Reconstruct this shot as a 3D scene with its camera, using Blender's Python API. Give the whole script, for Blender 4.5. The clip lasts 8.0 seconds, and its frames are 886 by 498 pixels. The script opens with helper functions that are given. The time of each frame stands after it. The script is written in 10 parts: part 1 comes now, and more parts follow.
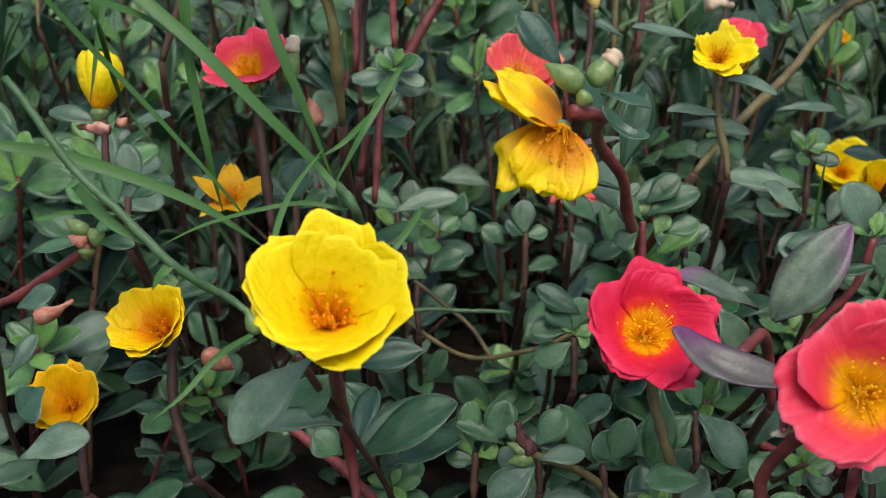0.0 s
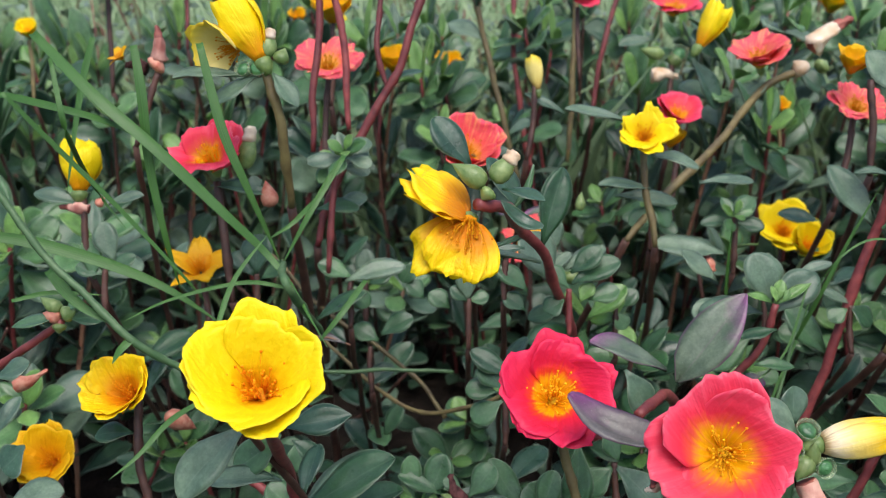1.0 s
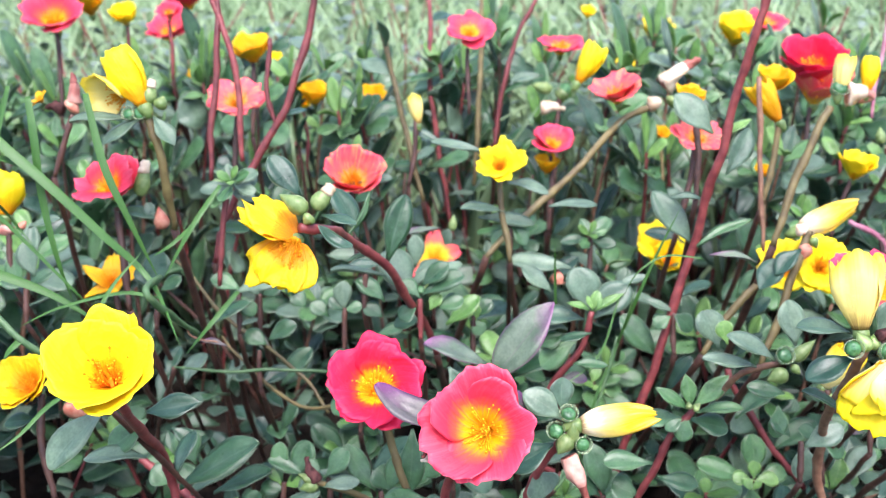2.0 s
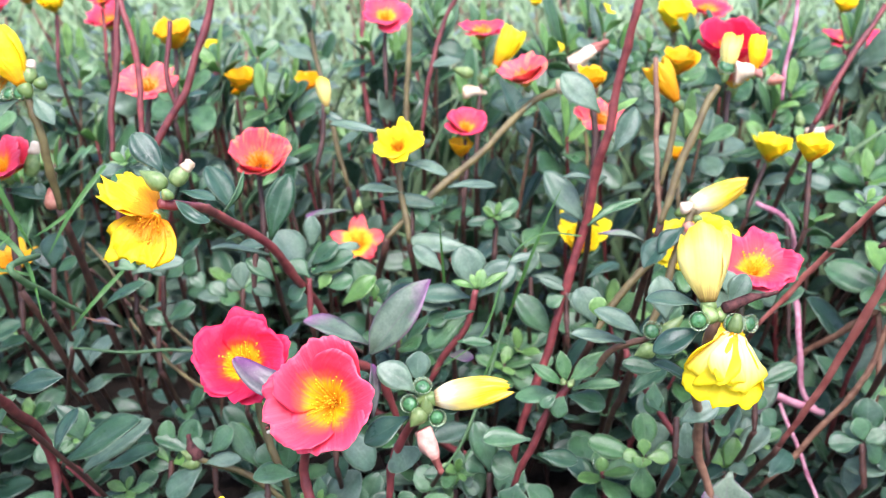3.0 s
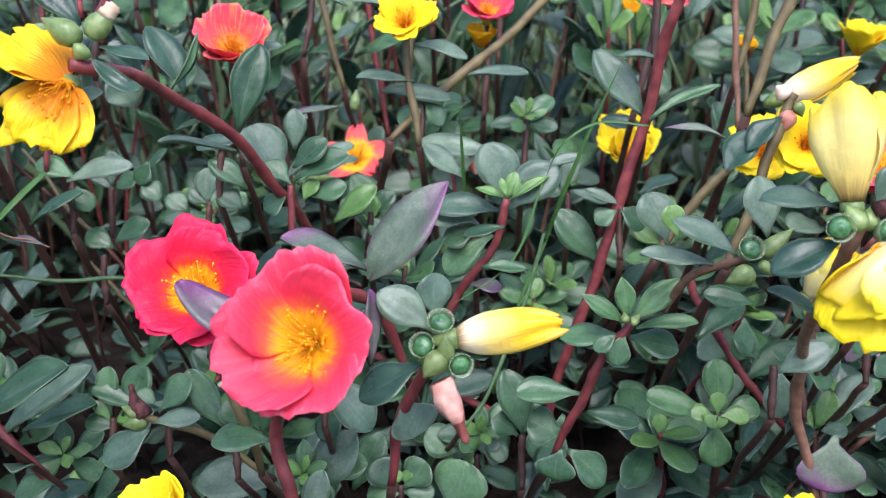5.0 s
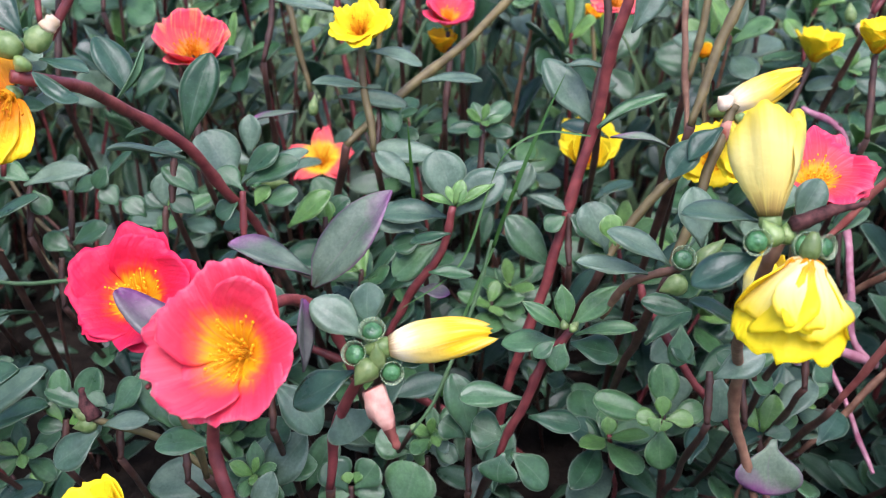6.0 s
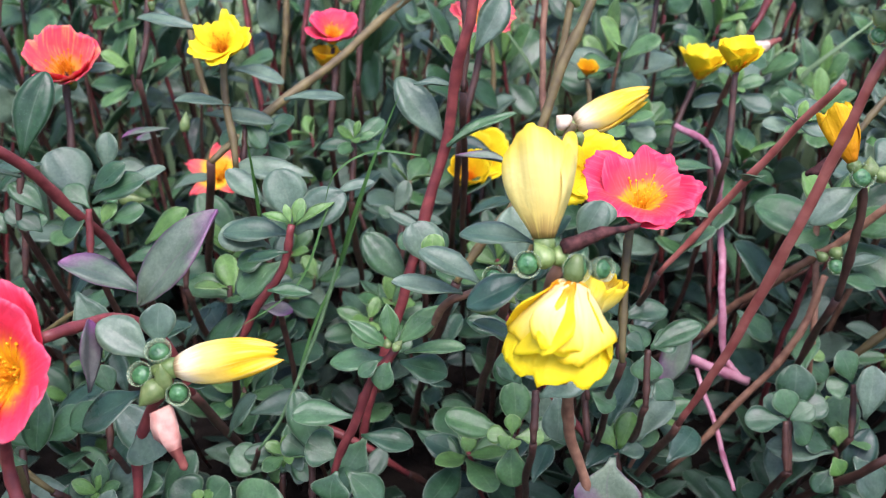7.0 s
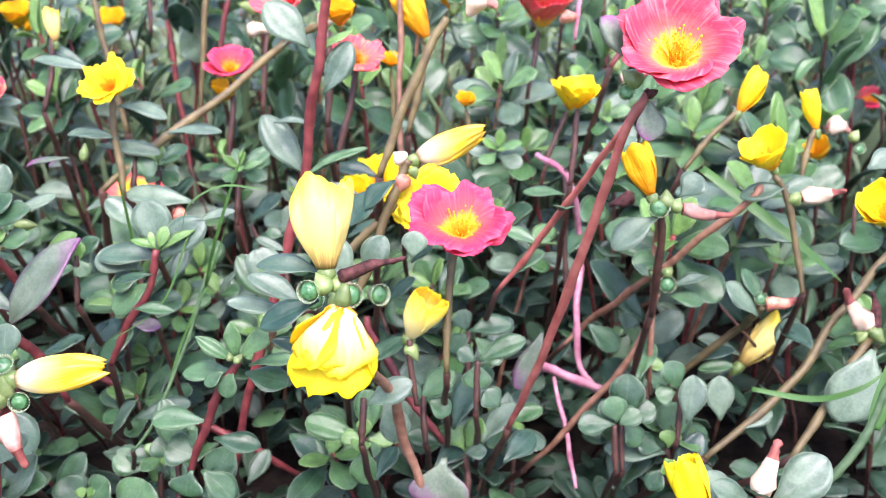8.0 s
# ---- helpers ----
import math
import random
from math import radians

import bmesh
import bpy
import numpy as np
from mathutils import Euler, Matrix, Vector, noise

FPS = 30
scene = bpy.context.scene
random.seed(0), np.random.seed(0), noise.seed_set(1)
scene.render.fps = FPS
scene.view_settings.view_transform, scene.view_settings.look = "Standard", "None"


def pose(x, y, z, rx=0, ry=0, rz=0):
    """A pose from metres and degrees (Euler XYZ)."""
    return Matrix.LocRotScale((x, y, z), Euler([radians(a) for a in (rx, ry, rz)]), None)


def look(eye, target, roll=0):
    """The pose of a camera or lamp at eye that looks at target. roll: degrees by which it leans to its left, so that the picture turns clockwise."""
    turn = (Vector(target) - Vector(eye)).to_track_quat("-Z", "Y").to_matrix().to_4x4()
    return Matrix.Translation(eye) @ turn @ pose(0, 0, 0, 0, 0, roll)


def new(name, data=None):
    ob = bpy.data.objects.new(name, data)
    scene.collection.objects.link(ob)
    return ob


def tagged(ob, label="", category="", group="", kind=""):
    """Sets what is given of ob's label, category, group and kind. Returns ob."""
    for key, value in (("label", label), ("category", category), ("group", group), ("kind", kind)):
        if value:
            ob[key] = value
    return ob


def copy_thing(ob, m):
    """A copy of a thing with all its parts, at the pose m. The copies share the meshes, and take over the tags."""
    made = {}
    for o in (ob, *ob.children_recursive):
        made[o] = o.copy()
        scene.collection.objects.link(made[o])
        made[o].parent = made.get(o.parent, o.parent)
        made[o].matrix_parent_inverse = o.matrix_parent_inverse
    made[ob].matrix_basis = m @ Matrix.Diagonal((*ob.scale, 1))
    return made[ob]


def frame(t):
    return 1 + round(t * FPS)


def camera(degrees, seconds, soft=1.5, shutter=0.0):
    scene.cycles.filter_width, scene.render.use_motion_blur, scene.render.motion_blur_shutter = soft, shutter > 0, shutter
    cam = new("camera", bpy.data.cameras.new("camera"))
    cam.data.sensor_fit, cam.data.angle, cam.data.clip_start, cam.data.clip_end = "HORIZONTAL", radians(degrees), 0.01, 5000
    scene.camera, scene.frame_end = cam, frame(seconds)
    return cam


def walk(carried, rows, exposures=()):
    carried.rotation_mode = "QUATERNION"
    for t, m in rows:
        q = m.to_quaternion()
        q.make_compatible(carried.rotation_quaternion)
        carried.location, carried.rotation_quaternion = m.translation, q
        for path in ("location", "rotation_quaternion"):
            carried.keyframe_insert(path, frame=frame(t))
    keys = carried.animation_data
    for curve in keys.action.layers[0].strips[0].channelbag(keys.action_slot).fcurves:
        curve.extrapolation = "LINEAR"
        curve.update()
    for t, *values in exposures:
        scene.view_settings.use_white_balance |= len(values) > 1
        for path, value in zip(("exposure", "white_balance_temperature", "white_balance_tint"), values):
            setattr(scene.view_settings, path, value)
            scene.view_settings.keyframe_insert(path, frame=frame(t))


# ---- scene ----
cam = camera(48.5, 8.0, soft=1.02)
cam.data.dof.use_dof = True  # a phone's small aperture, focused on the near flowers
cam.data.dof.focus_distance, cam.data.dof.aperture_fstop = 0.33, 20.0
PATH = [
    (0, (0.002, -0.005, 0.365), (-0.005, 1.809, -0.478), -0.4),
    (0.5, (0.016, -0.011, 0.372), (-0.007, 1.823, -0.427), -0.9),
    (1, (0.032, -0.036, 0.394), (0.001, 1.807, -0.382), -1.2),
    (1.5, (0.069, -0.072, 0.416), (0.016, 1.779, -0.339), -1.6),
    (1.7, (0.085, -0.085, 0.419), (0.03, 1.77, -0.328), -1.6),
    (2.8, (0.157, -0.11, 0.417), (0.08, 1.745, -0.327), -2.0),
    (3, (0.167, -0.103, 0.41), (0.094, 1.749, -0.341), -2.0),
    (3.5, (0.181, -0.083, 0.392), (0.08, 1.756, -0.388), -1.9),
    (4, (0.164, -0.034, 0.359), (0.069, 1.792, -0.451), -2.1),
    (4.5, (0.159, -0.008, 0.353), (0.063, 1.806, -0.485), -2.0),
    (4.7, (0.156, -0.005, 0.35), (0.066, 1.806, -0.493), -2.0),
    (5.8, (0.165, -0.009, 0.355), (0.094, 1.794, -0.507), -1.7),
    (6, (0.174, -0.009, 0.357), (0.105, 1.794, -0.505), -1.5),
    (6.5, (0.202, -0.009, 0.36), (0.144, 1.803, -0.483), -1.3),
    (7, (0.234, -0.007, 0.359), (0.175, 1.805, -0.485), -1.3),
    (7.5, (0.268, -0.025, 0.369), (0.205, 1.788, -0.473), -1.3),
    (8, (0.3, -0.043, 0.384), (0.243, 1.772, -0.453), -1.3),
]
EXPOSURES = [(0.0, 0.36, 6500, 6), (0.5, 0.26, 6500, 8), (1.0, 0.65, 6400, 11), (1.5, 1.63, 6200, 15), (3.0, 1.66, 5950, 18), (3.5, 1.57, 5850, 19), (4.0, 1.14, 5850, 19), (4.5, 1.11, 5850, 19), (6.0, 1.11, 5850, 20), (6.5, 1.30, 5850, 22), (7.0, 1.15, 5950, 23), (7.5, 1.95, 6100, 26), (8.0, 1.9, 6150, 28)]
walk(cam, [(t, look(eye, target, roll)) for t, eye, target, roll in PATH], EXPOSURES)

# ---- world and light ----
world = bpy.data.worlds.new("overcast_sky")
scene.world = world
world.use_nodes = True
wn = world.node_tree
sky = wn.nodes.new("ShaderNodeTexSky")
sky.sky_type = "NISHITA"
sky.sun_disc = False
sky.sun_elevation, sky.sun_rotation = radians(66), radians(165)
sky.air_density, sky.dust_density, sky.ozone_density = 1.0, 3.0, 1.0
wn.links.new(sky.outputs["Color"], wn.nodes["Background"].inputs["Color"])
wn.nodes["Background"].inputs["Strength"].default_value = 0.15

sun_data = bpy.data.lights.new("sun", "SUN")
sun_data.energy, sun_data.angle, sun_data.color = 1.5, radians(40), (1.0, 0.965, 0.91)
sun = new("sun", sun_data)
sun.matrix_world = look((0.5, -0.75, 2.7), (0.2, 0.4, 0.0))


# ---- materials ----
def material(name):
    mat = bpy.data.materials.new(name)
    mat.use_nodes = True
    return mat, mat.node_tree.nodes, mat.node_tree.links, mat.node_tree.nodes["Principled BSDF"]


def ramp(nodes, stops, ease="LINEAR"):
    r = nodes.new("ShaderNodeValToRGB")
    r.color_ramp.interpolation = ease
    el = r.color_ramp.elements
    while len(el) < len(stops):
        el.new(0.5)
    for e, (p, c) in zip(el, stops):
        e.position, e.color = p, (*c, 1.0)
    return r


def mixed(nodes, links, kind, fac, a, b):
    """A colour mix; each of fac, a and b is a socket or a value."""
    m = nodes.new("ShaderNodeMix")
    m.data_type, m.blend_type = "RGBA", kind
    for socket, value in ((m.inputs[0], fac), (m.inputs[6], a), (m.inputs[7], b)):
        if hasattr(value, "is_linked"):
            links.new(value, socket)
        elif isinstance(value, tuple):
            socket.default_value = (*value, 1.0)
        else:
            socket.default_value = value
    return m.outputs[2]


def noise_tex(nodes, links, scale, detail=3.0, vector=None, stretch=None):
    n = nodes.new("ShaderNodeTexNoise")
    n.inputs["Scale"].default_value, n.inputs["Detail"].default_value = scale, detail
    if vector is None:
        vector = nodes.new("ShaderNodeNewGeometry").outputs["Position"]
    if stretch:
        mp = nodes.new("ShaderNodeMapping")
        mp.inputs["Scale"].default_value = stretch
        links.new(vector, mp.inputs["Vector"])
        vector = mp.outputs["Vector"]
    links.new(vector, n.inputs["Vector"])
    return n.outputs["Fac"]


def bump(nodes, links, bsdf, height, strength, distance):
    b = nodes.new("ShaderNodeBump")
    b.inputs["Strength"].default_value, b.inputs["Distance"].default_value = strength, distance
    links.new(height, b.inputs["Height"])
    links.new(b.outputs["Normal"], bsdf.inputs["Normal"])


def see_through(nodes, links, bsdf, colour, share):
    """Lets part of the light pass through a thin leaf or petal."""
    t = nodes.new("ShaderNodeBsdfTranslucent")
    m = nodes.new("ShaderNodeMixShader")
    m.inputs[0].default_value = share
    links.new(colour, t.inputs["Color"])
    links.new(bsdf.outputs[0], m.inputs[1])
    links.new(t.outputs[0], m.inputs[2])
    links.new(m.outputs[0], nodes["Material Output"].inputs["Surface"])


def leaf_material(name, dark, light, tip=None, rough=0.42, island=False, margin=(0.26, 0.31, 0.22), bloom_sheen=(0.19, 0.25, 0.21)):
    mat, nodes, links, bsdf = material(name)
    if island:
        rnd = nodes.new("ShaderNodeNewGeometry").outputs["Random Per Island"]
    else:
        rnd = nodes.new("ShaderNodeObjectInfo").outputs["Random"]
    uv = nodes.new("ShaderNodeUVMap").outputs["UV"]
    split = nodes.new("ShaderNodeSeparateXYZ")
    links.new(uv, split.inputs[0])
    tone = ramp(nodes, [(0.0, dark), (0.55, tuple((a + b) / 2 for a, b in zip(dark, light))), (1.0, light)])
    links.new(rnd, tone.inputs[0])
    blotch = noise_tex(nodes, links, 130.0, 4.0)
    blot = ramp(nodes, [(0.36, (0.66, 0.71, 0.64)), (0.5, (0.97, 0.98, 0.93)), (0.66, (1.3, 1.26, 1.18))])
    links.new(blotch, blot.inputs[0])
    col = mixed(nodes, links, "MULTIPLY", 0.8, tone.outputs[0], blot.outputs[0])
    if tip:
        # purple flush that runs in from the tip and one margin
        flush = nodes.new("ShaderNodeMath")
        flush.operation = "MULTIPLY_ADD"
        links.new(split.outputs["X"], flush.inputs[0])
        flush.inputs[1].default_value = 0.45
        links.new(split.outputs["Y"], flush.inputs[2])
        wob = nodes.new("ShaderNodeMath")
        wob.operation = "MULTIPLY_ADD"
        links.new(noise_tex(nodes, links, 190.0), wob.inputs[0])
        wob.inputs[1].default_value = 0.5
        links.new(flush.outputs[0], wob.inputs[2])
        half = nodes.new("ShaderNodeMath")
        half.operation = "MULTIPLY"
        half.inputs[1].default_value = 0.6
        links.new(wob.outputs[0], half.inputs[0])
        fr = ramp(nodes, [(0.56, (0, 0, 0)), (0.84, (1, 1, 1))])
        links.new(half.outputs[0], fr.inputs[0])
        col = mixed(nodes, links, "MIX", fr.outputs[0], col, tip)
    # pale midrib and margin
    mid = ramp(nodes, [(0.0, (0, 0, 0)), (0.055, (1, 1, 1)), (0.47, (0, 0, 0)), (0.5, (0.25, 0.25, 0.25)), (0.53, (0, 0, 0)), (0.945, (0, 0, 0)), (1.0, (1, 1, 1))])
    mid.color_ramp.elements[0].color = (1, 1, 1, 1)
    mid.color_ramp.elements[1].color = (0, 0, 0, 1)
    links.new(split.outputs["X"], mid.inputs[0])
    col = mixed(nodes, links, "MIX", mixed(nodes, links, "MULTIPLY", 1.0, mid.outputs[0], (0.6, 0.6, 0.6)), col, margin if not tip else tip)
    # dull grey bloom in patches, with soft sheen put into the same colour
    dull = noise_tex(nodes, links, 75.0, 5.0)
    du = ramp(nodes, [(0.46, (0, 0, 0)), (0.72, (0.3, 0.3, 0.3))])
    links.new(dull, du.inputs[0])
    col = mixed(nodes, links, "MIX", du.outputs[0], col, bloom_sheen)
    # dust specks
    speck = noise_tex(nodes, links, 1900.0, 1.0)
    sp = ramp(nodes, [(0.7, (0, 0, 0)), (0.78, (0.3, 0.3, 0.3))])
    links.new(speck, sp.inputs[0])
    col = mixed(nodes, links, "MIX", sp.outputs[0], col, (0.3, 0.34, 0.3))
    # fine mottling
    fine = noise_tex(nodes, links, 800.0, 4.0)
    mot = ramp(nodes, [(0.35, (0.86, 0.88, 0.85)), (0.65, (1.13, 1.12, 1.1))])
    links.new(fine, mot.inputs[0])
    col = mixed(nodes, links, "MULTIPLY", 0.9, col, mot.outputs[0])
    links.new(col, bsdf.inputs["Base Color"])
    rr = ramp(nodes, [(0.3, (rough - 0.08,) * 3), (0.7, (rough + 0.12,) * 3)])
    links.new(blotch, rr.inputs[0])
    links.new(rr.outputs[0], bsdf.inputs["Roughness"])
    bsdf.inputs["Specular IOR Level"].default_value = 0.5
    bump(nodes, links, bsdf, noise_tex(nodes, links, 260.0, 6.0), 0.4, 0.001)
    see_through(nodes, links, bsdf, col, 0.18)
    return mat


def petal_material(name, stops, streak, streaks=0.25, share=0.2, relief=0.45):
    """Pigment that runs along the petal, with fine streaks."""
    mat, nodes, links, bsdf = material(name)
    uv = nodes.new("ShaderNodeUVMap").outputs["UV"]
    split = nodes.new("ShaderNodeSeparateXYZ")
    links.new(uv, split.inputs[0])
    vein = noise_tex(nodes, links, 1.0, 2.0, uv, (26.0, 1.6, 1.0))
    wob = nodes.new("ShaderNodeMath")
    wob.operation = "MULTIPLY_ADD"
    links.new(vein, wob.inputs[0])
    wob.inputs[1].default_value = 0.22
    links.new(split.outputs["Y"], wob.inputs[2])
    sub = nodes.new("ShaderNodeMath")
    sub.operation = "SUBTRACT"
    links.new(wob.outputs[0], sub.inputs[0])
    sub.inputs[1].default_value = 0.11
    along = ramp(nodes, stops)
    links.new(sub.outputs[0], along.inputs[0])
    st = ramp(nodes, [(0.5, (0, 0, 0)), (0.7, (streaks,) * 3)])
    links.new(vein, st.inputs[0])
    col = mixed(nodes, links, "MIX", st.outputs[0], along.outputs[0], streak)
    hue = nodes.new("ShaderNodeHueSaturation")
    info = nodes.new("ShaderNodeObjectInfo")
    val = nodes.new("ShaderNodeMapRange")
    val.inputs["To Min"].default_value, val.inputs["To Max"].default_value = 0.88, 1.08
    links.new(info.outputs["Random"], val.inputs["Value"])
    links.new(val.outputs[0], hue.inputs["Value"])
    links.new(col, hue.inputs["Color"])
    col = hue.outputs[0]
    links.new(col, bsdf.inputs["Base Color"])
    bsdf.inputs["Roughness"].default_value = 0.5
    bsdf.inputs["Specular IOR Level"].default_value = 0.3
    crease = noise_tex(nodes, links, 170.0, 3.0)
    both = nodes.new("ShaderNodeMath")
    both.operation = "MULTIPLY_ADD"
    links.new(crease, both.inputs[0])
    both.inputs[1].default_value = 3.0
    links.new(vein, both.inputs[2])
    bump(nodes, links, bsdf, both.outputs[0], relief, 0.0011)
    see_through(nodes, links, bsdf, col, share)
    return mat


def skin_material(name, dark, light, scale, rough=0.5, spec=0.4, stretch=None, glow=0.0):
    """Stems, calyces, buds and dried petals."""
    mat, nodes, links, bsdf = material(name)
    tone = ramp(nodes, [(0.32, dark), (0.7, light)])
    links.new(noise_tex(nodes, links, scale, 4.0, stretch=stretch), tone.inputs[0])
    rnd = nodes.new("ShaderNodeObjectInfo").outputs["Random"]
    shade = ramp(nodes, [(0.0, (0.75, 0.75, 0.75)), (1.0, (1.2, 1.2, 1.2))])
    links.new(rnd, shade.inputs[0])
    col = mixed(nodes, links, "MULTIPLY", 1.0, tone.outputs[0], shade.outputs[0])
    links.new(col, bsdf.inputs["Base Color"])
    bsdf.inputs["Roughness"].default_value = rough
    bsdf.inputs["Specular IOR Level"].default_value = spec
    bump(nodes, links, bsdf, noise_tex(nodes, links, scale * 3, 4.0), 0.4, 0.0005)
    if glow:
        see_through(nodes, links, bsdf, col, glow)
    return mat


LEAF = {
    "green": leaf_material("leaf_green", (0.024, 0.074, 0.032), (0.084, 0.186, 0.078), rough=0.34, bloom_sheen=(0.13, 0.2, 0.153)),
    "grey": leaf_material("leaf_greygreen", (0.058, 0.115, 0.074), (0.145, 0.215, 0.146), rough=0.36, bloom_sheen=(0.22, 0.28, 0.237)),
    "dark": leaf_material("leaf_dark", (0.018, 0.056, 0.035), (0.046, 0.105, 0.063), rough=0.32, bloom_sheen=(0.1, 0.165, 0.138)),
    "fresh": leaf_material("leaf_fresh", (0.045, 0.13, 0.042), (0.11, 0.23, 0.085), rough=0.32, margin=(0.36, 0.46, 0.26), bloom_sheen=(0.16, 0.26, 0.14)),
    "bright": leaf_material("leaf_young", (0.09, 0.21, 0.045), (0.18, 0.33, 0.09), rough=0.34, margin=(0.42, 0.5, 0.26), bloom_sheen=(0.2, 0.34, 0.14)),
    "purple": leaf_material("leaf_purple_flushed", (0.1, 0.145, 0.1), (0.14, 0.19, 0.125), tip=(0.24, 0.075, 0.2), rough=0.4, bloom_sheen=(0.2, 0.24, 0.2)),
    "plum": leaf_material("leaf_plum", (0.1, 0.1, 0.095), (0.16, 0.14, 0.14), tip=(0.17, 0.05, 0.15), rough=0.36, bloom_sheen=(0.22, 0.2, 0.22)),
    # darker copy of the green; shade low in the bed is in its colour
    "mass": leaf_material("leaf_mass_shaded", (0.011, 0.038, 0.021), (0.06, 0.14, 0.068), island=True, rough=0.4, bloom_sheen=(0.12, 0.17, 0.149)),
    # paler, greyer copy: haze over the distance is mixed into the leaf colour
    "far": leaf_material("leaf_far_hazed", (0.065, 0.115, 0.085), (0.21, 0.28, 0.229), island=True, rough=0.45),
}
STEM = {
    "red": skin_material("stem_red", (0.115, 0.02, 0.022), (0.25, 0.055, 0.05), 160.0, 0.45),
    "russet": skin_material("stem_russet", (0.32, 0.075, 0.06), (0.52, 0.17, 0.13), 160.0, 0.5),
    # dark copy, mostly for lower stems: shade near the soil is in the colour
    "dark": skin_material("stem_dark_shaded", (0.04, 0.017, 0.013), (0.095, 0.042, 0.028), 160.0, 0.5),
    "olive": skin_material("stem_olive", (0.085, 0.06, 0.025), (0.17, 0.135, 0.05), 140.0, 0.5),
    "brown": skin_material("stem_brown", (0.16, 0.07, 0.04), (0.32, 0.17, 0.1), 200.0, 0.55),
    "pink": skin_material("stem_pink", (0.3, 0.085, 0.13), (0.52, 0.27, 0.31), 150.0, 0.45),
    "grass": skin_material("stem_grass", (0.06, 0.13, 0.05), (0.12, 0.2, 0.09), 200.0, 0.45, glow=0.2),
}
PETAL = {
    "yellow": petal_material("petal_yellow", [(0.0, (0.9, 0.3, 0.0)), (0.2, (0.9, 0.42, 0.0)), (0.42, (0.95, 0.68, 0.0)), (1.0, (0.98, 0.77, 0.003))], (0.95, 0.63, 0.0), relief=0.4),
    "paleyellow": petal_material("petal_pale_yellow", [(0.0, (0.3, 0.17, 0.05)), (0.12, (0.55, 0.37, 0.1)), (0.22, (0.86, 0.66, 0.18)), (0.4, (0.93, 0.77, 0.24)), (0.7, (0.95, 0.8, 0.26)), (1.0, (0.93, 0.7, 0.03))], (0.96, 0.76, 0.14), 0.3, share=0.2, relief=0.2),
    "rolled": petal_material("petal_rolled_yellow", [(0.0, (0.62, 0.42, 0.2)), (0.12, (0.93, 0.8, 0.55)), (0.3, (0.96, 0.74, 0.2)), (0.6, (0.95, 0.6, 0.01)), (1.0, (0.92, 0.5, 0.0))], (0.97, 0.84, 0.36), 0.4, relief=0.22),
    "goldthroat": petal_material("petal_gold_throat", [(0.0, (0.7, 0.18, 0.0)), (0.42, (0.82, 0.33, 0.0)), (0.68, (0.95, 0.62, 0.0)), (1.0, (0.97, 0.71, 0.003))], (0.85, 0.36, 0.0), 0.4, relief=0.5),
    "lemon": petal_material("petal_lemon", [(0.0, (0.88, 0.74, 0.36)), (0.4, (0.95, 0.82, 0.3)), (0.75, (0.95, 0.78, 0.12)), (1.0, (0.94, 0.66, 0.0))], (0.95, 0.7, 0.04), 0.3, share=0.2, relief=0.25),
    "golden": petal_material("petal_golden", [(0.0, (0.7, 0.22, 0.0)), (0.35, (0.8, 0.36, 0.0)), (1.0, (0.84, 0.5, 0.0))], (0.7, 0.25, 0.0)),
    "red": petal_material("petal_red", [(0.0, (0.85, 0.42, 0.0)), (0.34, (0.88, 0.4, 0.0)), (0.44, (0.84, 0.06, 0.015)), (0.58, (0.72, 0.01, 0.042)), (1.0, (0.76, 0.02, 0.085))], (0.86, 0.05, 0.13), 0.15, relief=0.4),
    "coral": petal_material("petal_coral", [(0.0, (0.9, 0.5, 0.0)), (0.34, (0.9, 0.42, 0.0)), (0.5, (0.84, 0.1, 0.04)), (0.64, (0.82, 0.032, 0.07)), (0.96, (0.84, 0.055, 0.115)), (1.0, (0.87, 0.12, 0.18))], (0.9, 0.14, 0.19), 0.2, relief=0.3),
    "salmon": petal_material("petal_salmon", [(0.0, (0.88, 0.52, 0.02)), (0.28, (0.88, 0.42, 0.06)), (0.45, (0.86, 0.12, 0.11)), (1.0, (0.87, 0.085, 0.145))], (0.93, 0.5, 0.16), 0.6),
    "twotone": petal_material("petal_two_tone", [(0.0, (0.9, 0.6, 0.0)), (0.5, (0.92, 0.56, 0.02)), (0.66, (0.86, 0.14, 0.1)), (1.0, (0.85, 0.06, 0.12))], (0.92, 0.4, 0.14), 0.3),
    "magenta": petal_material("petal_magenta", [(0.0, (0.9, 0.55, 0.0)), (0.34, (0.9, 0.48, 0.02)), (0.46, (0.84, 0.09, 0.08)), (0.8, (0.82, 0.03, 0.09)), (1.0, (0.86, 0.065, 0.14))], (0.91, 0.24, 0.28), 0.32),
    "pink": petal_material("petal_pink", [(0.0, (0.9, 0.6, 0.0)), (0.34, (0.9, 0.55, 0.05)), (0.46, (0.84, 0.16, 0.13)), (0.7, (0.8, 0.045, 0.085)), (1.0, (0.84, 0.07, 0.12))], (0.92, 0.36, 0.34), 0.4),
}
STAMEN = {
    "orange": skin_material("stamen_orange", (0.88, 0.26, 0.0), (0.95, 0.52, 0.01), 900.0, 0.6, 0.2, glow=0.35),
    "yellow": skin_material("stamen_yellow", (0.92, 0.46, 0.0), (0.97, 0.68, 0.03), 900.0, 0.6, 0.2, glow=0.35),
}
CALYX = skin_material("calyx_green", (0.09, 0.16, 0.04), (0.2, 0.27, 0.08), 300.0, 0.4, 0.5, glow=0.1)
